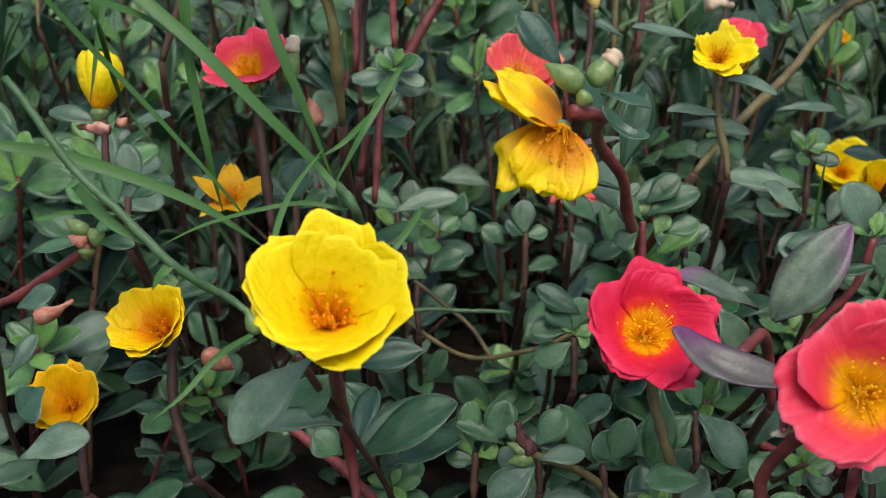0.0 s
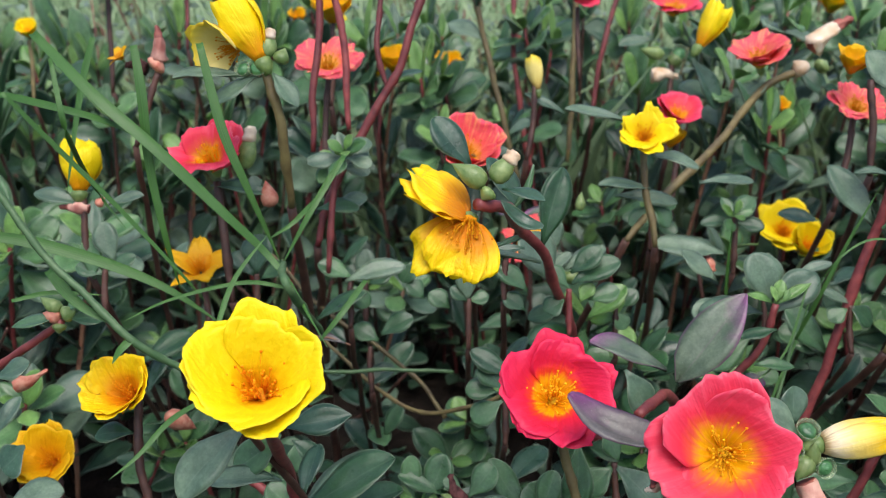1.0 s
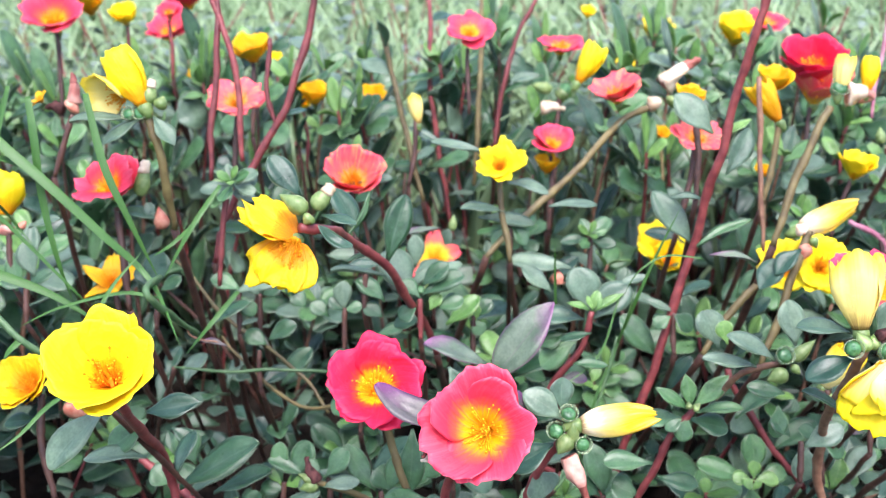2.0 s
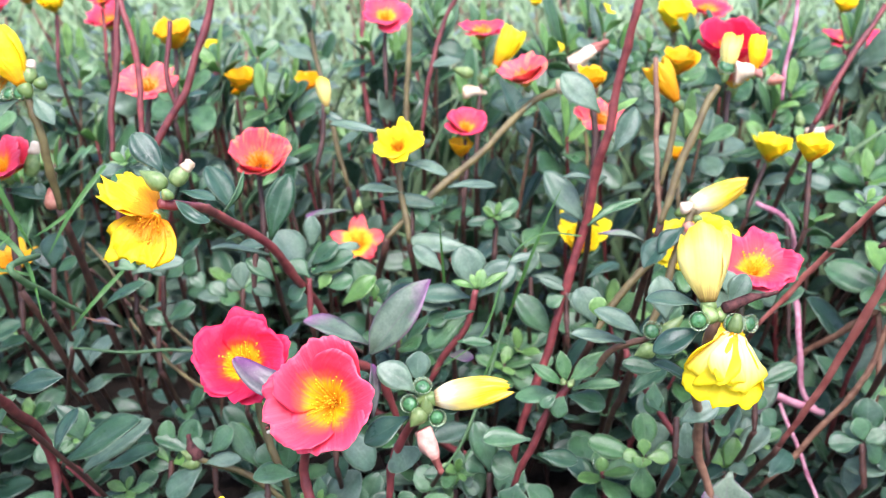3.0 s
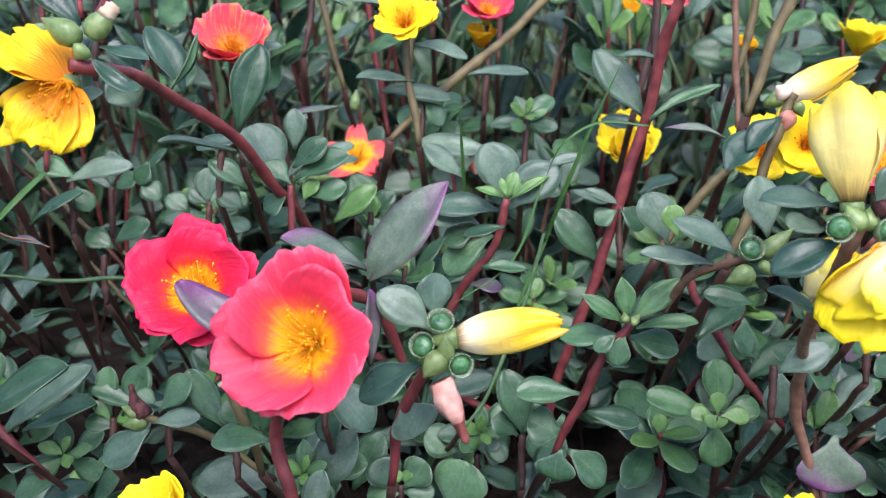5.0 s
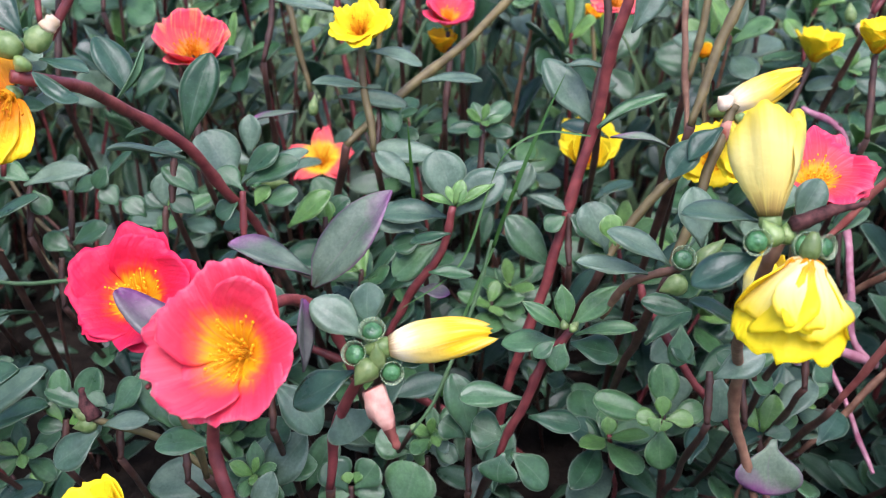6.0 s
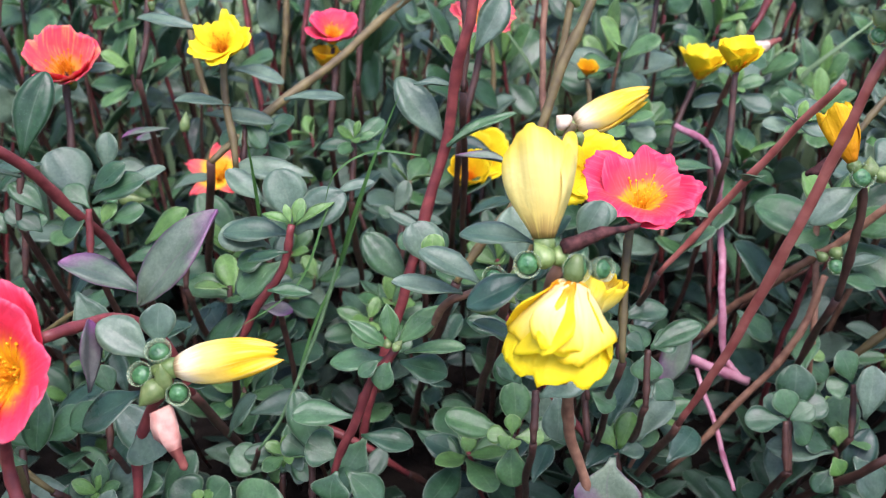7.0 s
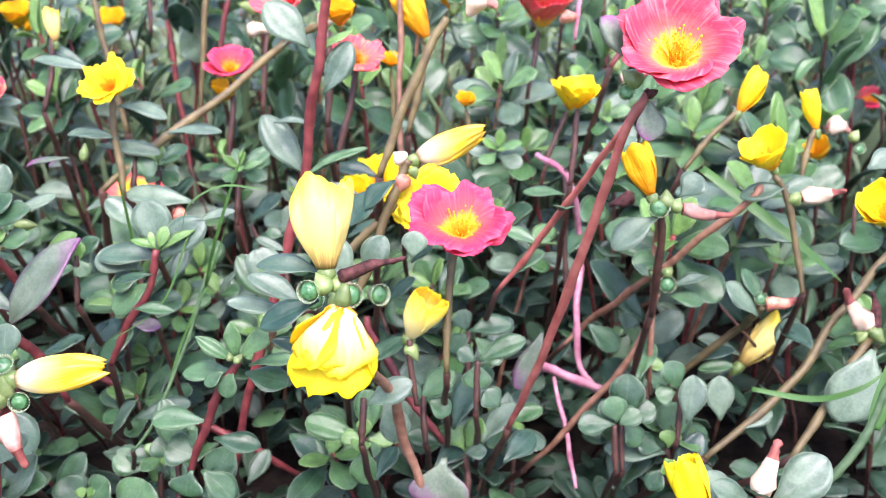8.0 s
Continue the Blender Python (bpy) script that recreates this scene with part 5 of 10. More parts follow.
flower(p, "half", "lemon", (0.2742, 0.3160, 0.1784), (0.42, -0.05, 0.9), 0.0108, 0, stretch=1.2, label="small half-open yellow flower")
green_bud(p, (0.2728, 0.3130, 0.1760), (0.2775, 0.3101, 0.1695), 0.0067)
leaf(p, (0.2715, 0.3679, 0.1083), (0.2956, 0.3749, 0.1218), 0.0141, (0.03, -0.38, 0.93), "green", "oval")
leaf(p, (0.2616, 0.3618, 0.0957), (0.2603, 0.3694, 0.1123), 0.0157, (0.03, -0.55, 0.84), "grey", "round")
leaf(p, (0.284, 0.3605, 0.0914), (0.2672, 0.3619, 0.0956), 0.0112, (0.03, -0.38, 0.93), "green", "oval")

# tall red stems on the right

p = plant((0.301, 0.4134, 0), "tall purslane plant with a large pink-red flower on top")
stem(p, "dark", 0.0012, 0.0015, [(0.301, 0.4134, -0.004), (0.3068, 0.3549, 0.0754), (0.3159, 0.3217, 0.1270)])
stem(p, "russet", 0.0018, 0.0015, [(0.3159, 0.3217, 0.1270), (0.3278, 0.3074, 0.1708), (0.3433, 0.2906, 0.2344), (0.3526, 0.2837, 0.2740), (0.3613, 0.2847, 0.2906)])
sprig(p, [(0.301, 0.4134, -0.004), (0.3121, 0.3541, 0.0682), (0.3151, 0.3027, 0.1404)], 4, 0.025, 276, 0.15, 0.75)
flower(p, "dish", "pink", (0.3695, 0.2844, 0.3002), (-0.12, -0.6, 0.79), 0.0212, 12, label="large pink-red flower with white streaks and yellow stamens", inner="yellow")
capsule(p, (0.3529, 0.2825, 0.2914), (0.03, -0.86, 0.52), 0.0033)
green_bud(p, (0.3581, 0.2837, 0.2939), (0.3515, 0.2856, 0.2984), 0.0072)
withered(p, (0.3610, 0.2830, 0.2921), (0.3610, 0.2818, 0.2894), 0.0054, DRYDARK, DRYDARK)
leaf(p, (0.3581, 0.2861, 0.2990), (0.3450, 0.2931, 0.3150), 0.0101, (-0.26, -0.64, 0.72), "purple", "oval")
leaf(p, (0.3594, 0.2753, 0.2904), (0.3596, 0.2698, 0.2785), 0.0096, (0.03, -0.8, 0.6), "purple", "oval")

p = plant((0.2827, 0.4679, 0), "tall bare red purslane stem leaning through the bed")
stem(p, "dark", 0.0011, 0.0013, [(0.2827, 0.4679, -0.004), (0.2946, 0.4112, 0.094), (0.3119, 0.3622, 0.1741)])
stem(p, "russet", 0.0015, 0.0013, [(0.3119, 0.3622, 0.1741), (0.3316, 0.3553, 0.2056), (0.3483, 0.339, 0.2408), (0.36, 0.3188, 0.2677)])
sprig(p, [(0.2827, 0.4679, -0.004), (0.3013, 0.411, 0.0851), (0.3119, 0.3622, 0.1741)], 4, 0.025, 286, 0.15, 0.75)
sprig(p, [(0.3119, 0.3622, 0.1741), (0.3316, 0.3553, 0.2056), (0.3483, 0.339, 0.2408), (0.36, 0.3188, 0.2677)], 3, 0.018, 5, 0.10, 0.50, "green", "oval")

# bent pink stem

p = plant((0.3125, 0.5209, 0), "bare pinkish purslane stem bent to the ground")
stem(p, "dark", 0.0017, 0.0020, [(0.3125, 0.5209, -0.004), (0.3195, 0.477, 0.0514), (0.3329, 0.4291, 0.0968)])
stem(p, "pink", 0.0024, 0.0022, [(0.3329, 0.4291, 0.0968), (0.3452, 0.4096, 0.1015), (0.3679, 0.4063, 0.0928)])
sprig(p, [(0.3125, 0.5209, -0.004), (0.3267, 0.471, 0.0464), (0.3329, 0.4291, 0.0968)], 4, 0.025, 292, 0.15, 0.75)
stem(p, "pink", 0.0018, 0.0015, [(0.3643, 0.407, 0.0945), (0.3565, 0.4124, 0.1068), (0.3562, 0.4251, 0.1343), (0.3609, 0.4574, 0.1563), (0.353, 0.4513, 0.1956), (0.3363, 0.4667, 0.2064)])
stem(p, "pink", 0.0013, 0.0010, [(0.3511, 0.352, 0.0718), (0.3491, 0.3791, 0.083), (0.3437, 0.4083, 0.0988)])
stem(p, "dark", 0.0014, 0.0013, [(0.3501, 0.4224, 0.129), (0.3503, 0.4386, 0.1682), (0.3507, 0.4537, 0.2012)])
leaf(p, (0.3364, 0.4008, 0.1309), (0.323, 0.3883, 0.1047), 0.0128, (0.03, -0.66, 0.75), "purple", "oval")
leaf(p, (0.3496, 0.4387, 0.1925), (0.3274, 0.4388, 0.1943), 0.0095, (0.02, -0.21, 0.98), "green", "oval")
leaf(p, (0.361, 0.412, 0.1295), (0.3772, 0.4067, 0.117), 0.0137, (0.03, -0.47, 0.88), "green", "oval")
rosette(p, (0.3154, 0.4866, 0.2031), 0.0192, 31, (0.03, -0.42, 0.91), 9, "grey")

# brown stems

p = plant((0.3203, 0.5149, 0), "long brown purslane stem lying across the bed")
stem(p, "dark", 0.0012, 0.0015, [(0.3203, 0.5149, -0.004), (0.3316, 0.466, 0.0569), (0.3515, 0.4304, 0.1068)])
stem(p, "brown", 0.0018, 0.0015, [(0.3515, 0.4304, 0.1068), (0.3641, 0.4357, 0.1173), (0.3964, 0.3962, 0.1714), (0.4273, 0.3819, 0.2099), (0.4339, 0.3853, 0.2169)])
sprig(p, [(0.3203, 0.5149, -0.004), (0.3399, 0.4687, 0.0514), (0.3515, 0.4304, 0.1068)], 4, 0.025, 304, 0.15, 0.75)

p = plant((0.3105, 0.4236, 0), "purslane plant with dark green capsules on a brown stem")
stem(p, "dark", 0.0012, 0.0015, [(0.3105, 0.4236, -0.004), (0.3144, 0.3971, 0.0329), (0.3274, 0.3771, 0.0631)])
stem(p, "brown", 0.0018, 0.0015, [(0.3274, 0.3771, 0.0631), (0.3591, 0.383, 0.0976), (0.3838, 0.3883, 0.1312), (0.3921, 0.3903, 0.1588)])
capsule(p, (0.3963, 0.3921, 0.1625), (0.03, -0.8, 0.61), 0.0050)
green_bud(p, (0.3949, 0.3938, 0.1664), (0.3992, 0.3963, 0.1713), 0.0061)
green_bud(p, (0.3921, 0.3932, 0.1652), (0.388, 0.3949, 0.169), 0.0056)
leaf(p, (0.3991, 0.3922, 0.1625), (0.4172, 0.3943, 0.1659), 0.0084, (0.02, -0.21, 0.98), "grey", "point")
leaf(p, (0.388, 0.3937, 0.1665), (0.3797, 0.3958, 0.1717), 0.0067, (0.03, -0.38, 0.93), "grey", "point")
leaf(p, (0.3976, 0.3898, 0.1575), (0.4143, 0.389, 0.1546), 0.0111, (0.03, -0.35, 0.94), "green", "oval")
stem(p, "brown", 0.0016, 0.0013, [(0.391, 0.3862, 0.1022), (0.391, 0.392, 0.1388), (0.3928, 0.4111, 0.18), (0.3823, 0.3458, 0.2199)])

# yellow buds on the right

p = plant((0.3791, 0.4511, 0), "purslane shoot with a yellow bud and spent orange flower")
stem(p, "dark", 0.0012, 0.0015, [(0.3791, 0.4511, -0.004), (0.3793, 0.3943, 0.0922), (0.3795, 0.3451, 0.171)])
stem(p, "dark", 0.0018, 0.0014, [(0.3795, 0.3451, 0.171), (0.3798, 0.3386, 0.2047), (0.3797, 0.3379, 0.227)])
sprig(p, [(0.3791, 0.4511, -0.004), (0.3833, 0.3941, 0.0835), (0.3795, 0.3451, 0.171)], 4, 0.025, 319, 0.15, 0.75)
flower(p, "half", "golden", (0.375, 0.3398, 0.2314), (-0.331, 0.387, 0.861), 0.0106, 0, stretch=1.05, label="closed golden yellow flower")
capsule(p, (0.378, 0.3374, 0.226), (0.03, -0.8, 0.61), 0.0052)
green_bud(p, (0.3816, 0.3375, 0.2259), (0.3816, 0.3409, 0.2334), 0.0071)
green_bud(p, (0.3839, 0.3371, 0.2248), (0.3875, 0.3396, 0.2301), 0.0066)
withered(p, (0.3881, 0.3376, 0.2258), (0.4093, 0.3371, 0.2232), 0.0075, DRYPINK, DRYTIP)
withered(p, (0.368, 0.3392, 0.2305), (0.3576, 0.3375, 0.2275), 0.0061, DRYDARK, DRYDARK)
leaf(p, (0.378, 0.3359, 0.2228), (0.3588, 0.3299, 0.211), 0.0132, (0.03, -0.35, 0.94), "grey", "oval")
leaf(p, (0.3905, 0.3583, 0.2226), (0.4005, 0.3626, 0.2313), 0.0123, (0.03, -0.38, 0.93), "grey", "round")

p = plant((0.4587, 0.4803, 0), "purslane shoot with a bright yellow bud and a cream spent flower")
stem(p, "dark", 0.0011, 0.0014, [(0.4587, 0.4803, -0.004), (0.4564, 0.4136, 0.0925), (0.453, 0.365, 0.1714)])
stem(p, "olive", 0.0016, 0.0013, [(0.453, 0.365, 0.1714), (0.4506, 0.3748, 0.1928), (0.4456, 0.3845, 0.2143), (0.4405, 0.3877, 0.2215)])
sprig(p, [(0.4587, 0.4803, -0.004), (0.4598, 0.4187, 0.0837), (0.453, 0.365, 0.1714)], 4, 0.025, 331, 0.15, 0.75)
flower(p, "deep", "yellow", (0.44, 0.389, 0.2244), (-0.476, -0.104, 0.873), 0.0115, 0, label="half-open yellow flower")
withered(p, (0.4529, 0.3836, 0.2117), (0.4738, 0.3853, 0.2142), 0.0084, DRYCREAM, DRYTIP)
green_bud(p, (0.4482, 0.384, 0.213), (0.4521, 0.3819, 0.2082), 0.0078)
leaf(p, (0.447, 0.3856, 0.2166), (0.4247, 0.3829, 0.2123), 0.0105, (0.03, -0.38, 0.93), "grey", "oval")
leaf(p, (0.4479, 0.4026, 0.2056), (0.4657, 0.4059, 0.2115), 0.0109, (0.03, -0.38, 0.93), "grey", "oval")

p = plant((0.3701, 0.5332, 0), "purslane plant with a closed yellow flower and small buds further back")
stem(p, "dark", 0.0011, 0.0014, [(0.3701, 0.5332, -0.004), (0.3848, 0.4688, 0.115), (0.4063, 0.4211, 0.2124)])
stem(p, "olive", 0.0016, 0.0013, [(0.4063, 0.4211, 0.2124), (0.4205, 0.4285, 0.2275), (0.4333, 0.4341, 0.2387)])
sprig(p, [(0.3701, 0.5332, -0.004), (0.3922, 0.4731, 0.1042), (0.4063, 0.4211, 0.2124)], 4, 0.025, 340, 0.15, 0.75)
flower(p, "half", "yellow", (0.4342, 0.4337, 0.2379), (0.486, 0.379, 0.788), 0.0111, 0, stretch=0.9, label="closed yellow flower")
stem(p, "olive", 0.0016, 0.0013, [(0.4654, 0.42, 0.2061), (0.4683, 0.4272, 0.2214), (0.4712, 0.4308, 0.229)])
flower(p, "half", "yellow", (0.4726, 0.4308, 0.229), (-0.215, 0.403, 0.889), 0.0096, 0, stretch=0.85, label="closed yellow flower")
withered(p, (0.4783, 0.4315, 0.2301), (0.4895, 0.4306, 0.2273), 0.0101, DRYCREAM, DRYPINK)
flower(p, "deep", "golden", (0.481, 0.444, 0.2093), (-0.402, -0.322, 0.857), 0.0076, 0)
capsule(p, (0.4936, 0.4271, 0.2196), (0.03, -0.8, 0.61), 0.0034)
green_bud(p, (0.4895, 0.4288, 0.2235), (0.4937, 0.4313, 0.2285), 0.0062)
leaf(p, (0.4655, 0.347, 0.2389), (0.4785, 0.3502, 0.245), 0.0118, (0.03, -0.38, 0.93), "grey", "oval")
flower(p, "deep", "yellow", (0.4844, 0.3559, 0.2091), (-0.402, -0.322, 0.857), 0.0124, 0)

p = plant((0.3734, 0.4709, 0), "purslane shoot with a yellow flower opening from a peach calyx")
stem(p, "dark", 0.0015, 0.0018, [(0.3734, 0.4709, -0.004), (0.3833, 0.4298, 0.0553), (0.4011, 0.3943, 0.1038)])
stem(p, "olive", 0.0021, 0.0016, [(0.4011, 0.3943, 0.1038), (0.4312, 0.3886, 0.1371), (0.4341, 0.3746, 0.1544), (0.4366, 0.3681, 0.1639)])
sprig(p, [(0.3734, 0.4709, -0.004), (0.3912, 0.4286, 0.0499), (0.4011, 0.3943, 0.1038)], 4, 0.025, 353, 0.15, 0.75)
sprig(p, [(0.4011, 0.3943, 0.1038), (0.4312, 0.3886, 0.1371), (0.4341, 0.3746, 0.1544), (0.4366, 0.3681, 0.1639)], 2, 0.020, 3, 0.25, 0.95, "green", "oval")
flower(p, "half", "paleyellow", (0.4514, 0.4360, 0.0899), (0.704, 0.316, 0.636), 0.0165, 0, stretch=0.9, label="yellow flower opening from a peach calyx")
withered(p, (0.4379, 0.3681, 0.1639), (0.4551, 0.3694, 0.1655), 0.0090, BUDPINK, DRYTIP)
capsule(p, (0.4353, 0.3692, 0.1664), (0.03, -0.8, 0.61), 0.0037)
leaf(p, (0.4508, 0.4381, 0.0942), (0.4272, 0.4418, 0.1039), 0.0106, (0.03, -0.35, 0.94), "grey", "oval")
leaf(p, (0.4508, 0.4353, 0.0884), (0.4270, 0.4341, 0.0875), 0.0090, (0.03, -0.35, 0.94), "green", "oval")
leaf(p, (0.4339, 0.3658, 0.1592), (0.4195, 0.3722, 0.1739), 0.0117, (0.03, -0.38, 0.93), "grey", "oval")
leaf(p, (0.4212, 0.3617, 0.1034), (0.4214, 0.371, 0.1234), 0.0138, (0.03, -0.74, 0.67), "grey", "oval")

p = plant((0.3769, 0.4171, 0), "stout olive purslane stems leaning across the bed")
stem(p, "dark", 0.0015, 0.0018, [(0.3769, 0.4171, -0.004), (0.3879, 0.3672, 0.054), (0.4082, 0.3327, 0.1015)])
stem(p, "olive", 0.0021, 0.0018, [(0.4082, 0.3327, 0.1015), (0.451, 0.357, 0.1273), (0.4737, 0.3775, 0.1462), (0.5127, 0.4125, 0.1718)])
sprig(p, [(0.3769, 0.4171, -0.004), (0.3965, 0.3709, 0.0487), (0.4082, 0.3327, 0.1015)], 4, 0.025, 365, 0.15, 0.75)
sprig(p, [(0.4082, 0.3327, 0.1015), (0.451, 0.357, 0.1273), (0.4737, 0.3775, 0.1462), (0.5127, 0.4125, 0.1718)], 3, 0.022, 8, 0.20, 0.90, "grey", "oval")

p = plant((0.418, 0.4202, 0), "olive purslane stem with a dry brown and cream spent flower")
stem(p, "dark", 0.0015, 0.0018, [(0.418, 0.4202, -0.004), (0.4276, 0.3637, 0.0576), (0.4443, 0.3259, 0.108)])
stem(p, "olive", 0.0021, 0.0018, [(0.4443, 0.3259, 0.108), (0.4661, 0.3466, 0.1277), (0.4887, 0.3668, 0.146)])
sprig(p, [(0.418, 0.4202, -0.004), (0.4351, 0.3691, 0.052), (0.4443, 0.3259, 0.108)], 4, 0.025, 370, 0.15, 0.75)
withered(p, (0.4875, 0.369, 0.1509), (0.4769, 0.3767, 0.1681), 0.0091, DRYCREAM, DRYTIP)
withered(p, (0.4915, 0.3691, 0.1508), (0.4903, 0.3764, 0.1666), 0.0064, DRYDARK, DRYDARK)
green_bud(p, (0.4887, 0.3668, 0.146), (0.4941, 0.3692, 0.1507), 0.0107)
green_bud(p, (0.4861, 0.3668, 0.146), (0.4821, 0.3678, 0.1485), 0.0080)
leaf(p, (0.4819, 0.3471, 0.1515), (0.4649, 0.3333, 0.1227), 0.0236, (-0.07, -0.57, 0.82), "grey", "oval")

p = plant((0.3922, 0.3403, 0), "low purslane shoot with a cream spent flower and yellow bud")
stem(p, "dark", 0.0012, 0.0015, [(0.3922, 0.3403, -0.004), (0.395, 0.277, 0.0707), (0.3992, 0.2314, 0.1319)])
stem(p, "dark", 0.0018, 0.0015, [(0.3992, 0.2314, 0.1319), (0.4014, 0.2382, 0.1465), (0.4025, 0.2416, 0.1539)])
sprig(p, [(0.3922, 0.3403, -0.004), (0.3997, 0.2818, 0.064), (0.3992, 0.2314, 0.1319)], 4, 0.025, 379, 0.15, 0.75)
withered(p, (0.4042, 0.2471, 0.1514), (0.4116, 0.2554, 0.1688), 0.0095, DRYCREAM, DRYTIP)
flower(p, "half", "yellow", (0.3822, 0.2369, 0.1451), (-0.283, 0.394, 0.874), 0.0116, 0, stretch=0.9, label="closed bright yellow flower")
leaf(p, (0.4101, 0.2489, 0.1453), (0.4306, 0.2562, 0.1596), 0.0162, (0.03, -0.47, 0.88), "grey", "oval")
leaf(p, (0.3965, 0.2557, 0.1371), (0.3859, 0.2609, 0.149), 0.0128, (0.03, -0.47, 0.88), "grey", "oval")
leaf(p, (0.4022, 0.2492, 0.1464), (0.3878, 0.251, 0.1515), 0.0104, (0.03, -0.47, 0.88), "grey", "oval")

p = plant((0.408, 0.4071, 0), "low purslane rosette with a bright green heart")
stem(p, "dark", 0.0012, 0.0015, [(0.408, 0.4071, -0.004), (0.407, 0.3852, 0.0291), (0.4031, 0.3646, 0.0563)])
stem(p, "dark", 0.0018, 0.0013, [(0.4031, 0.3646, 0.0563), (0.3954, 0.358, 0.09)])
leaf(p, (0.3946, 0.3569, 0.0878), (0.3644, 0.3573, 0.0907), 0.0141, (0.03, -0.34, 0.94), "grey", "oval")
leaf(p, (0.3989, 0.3652, 0.0863), (0.4003, 0.3745, 0.1061), 0.0159, (0.03, -0.74, 0.68), "green", "round")
leaf(p, (0.3926, 0.3558, 0.0902), (0.3801, 0.3581, 0.0961), 0.0111, (0.03, -0.47, 0.88), "green", "round")
leaf(p, (0.3953, 0.3555, 0.0919), (0.3961, 0.3593, 0.0998), 0.0095, (0.03, -0.66, 0.75), "bright", "round")
leaf(p, (0.3933, 0.3537, 0.0809), (0.3856, 0.3492, 0.0719), 0.0101, (0.03, -0.47, 0.88), "green", "oval")
leaf(p, (0.4034, 0.3561, 0.0853), (0.4159, 0.3489, 0.069), 0.0177, (0.03, -0.47, 0.88), "grey", "oval")
leaf(p, (0.3946, 0.3559, 0.0855), (0.3983, 0.3527, 0.0785), 0.0101, (0.03, -0.54, 0.84), "bright", "oval")

p = plant((0.293, 0.387, 0), "low purslane shoot with a broad grey leaf")
stem(p, "dark", 0.0012, 0.0015, [(0.293, 0.387, -0.004), (0.2936, 0.3392, 0.039), (0.2951, 0.314, 0.0741)])
stem(p, "dark", 0.0018, 0.0014, [(0.2951, 0.314, 0.0741), (0.2971, 0.3401, 0.0826), (0.296, 0.3463, 0.096)])
sprig(p, [(0.293, 0.387, -0.004), (0.298, 0.3465, 0.0351), (0.2951, 0.314, 0.0741)], 4, 0.025, 398, 0.15, 0.75)
leaf(p, (0.2877, 0.3042, 0.1247), (0.2864, 0.295, 0.105), 0.0227, (0.03, -0.57, 0.82), "purple", "round")
leaf(p, (0.296, 0.3468, 0.0971), (0.2887, 0.3513, 0.1073), 0.0099, (0.03, -0.37, 0.93), "bright", "round")
leaf(p, (0.2972, 0.3468, 0.0971), (0.3035, 0.3538, 0.1115), 0.0109, (0.03, -0.37, 0.93), "bright", "oval")
leaf(p, (0.2957, 0.3381, 0.1021), (0.3066, 0.3389, 0.103), 0.0087, (0.03, -0.37, 0.93), "grey", "oval")
leaf(p, (0.2661, 0.3143, 0.1479), (0.2659, 0.3065, 0.1311), 0.0126, (0.03, -0.74, 0.68), "grey", "oval")
rosette(p, (0.1537, 0.3348, 0.105), 0.0181, 12, (0.03, -0.57, 0.82), 9, "green")
rosette(p, (0.0844, 0.302, 0.1106), 0.0157, 13, (0.03, -0.57, 0.82), 9, "green")
leaf(p, (0.1887, 0.3387, 0.1109), (0.1764, 0.3303, 0.0937), 0.0159, (0.03, -0.57, 0.82), "green", "round")

# tall middle stem

p = plant((0.172, 0.419, 0), "tall purslane plant with a straight red stem and grey-green leaves")
stem(p, "dark", 0.0017, 0.0020, [(0.172, 0.419, -0.004), (0.1743, 0.3859, 0.042), (0.1797, 0.3605, 0.0796)])
stem(p, "red", 0.0024, 0.0018, [(0.1797, 0.3605, 0.0796), (0.1878, 0.3644, 0.112), (0.2031, 0.3698, 0.1594), (0.2226, 0.3832, 0.2245), (0.2321, 0.3806, 0.2719), (0.2378, 0.382, 0.2991), (0.2452, 0.3832, 0.333), (0.251, 0.3845, 0.362)])
sprig(p, [(0.172, 0.419, -0.004), (0.1798, 0.3858, 0.0378), (0.1797, 0.3605, 0.0796)], 4, 0.025, 411, 0.15, 0.75)
leaf(p, (0.2295, 0.3875, 0.2481), (0.2105, 0.3873, 0.2498), 0.0064, (0.04, -0.22, 0.97), "grey", "point")
leaf(p, (0.2237, 0.3873, 0.2237), (0.2031, 0.3981, 0.2503), 0.0146, (-0.15, -0.48, 0.86), "grey", "oval")
leaf(p, (0.2241, 0.3795, 0.2257), (0.2531, 0.386, 0.2371), 0.0089, (0.14, -0.13, 0.98), "green", "point")
leaf(p, (0.2356, 0.3779, 0.2653), (0.2477, 0.3879, 0.2865), 0.0118, (0.35, -0.52, 0.78), "grey", "oval")
leaf(p, (0.2062, 0.377, 0.1631), (0.1871, 0.3853, 0.1839), 0.0146, (-0.05, -0.58, 0.81), "green", "oval")
leaf(p, (0.2296, 0.3859, 0.2844), (0.2109, 0.393, 0.3035), 0.0160, (-0.16, -0.51, 0.85), "grey", "oval")
leaf(p, (0.2333, 0.385, 0.2816), (0.2492, 0.3891, 0.2904), 0.0074, (0.24, -0.16, 0.96), "bright", "point")

# flowers of the middle distance

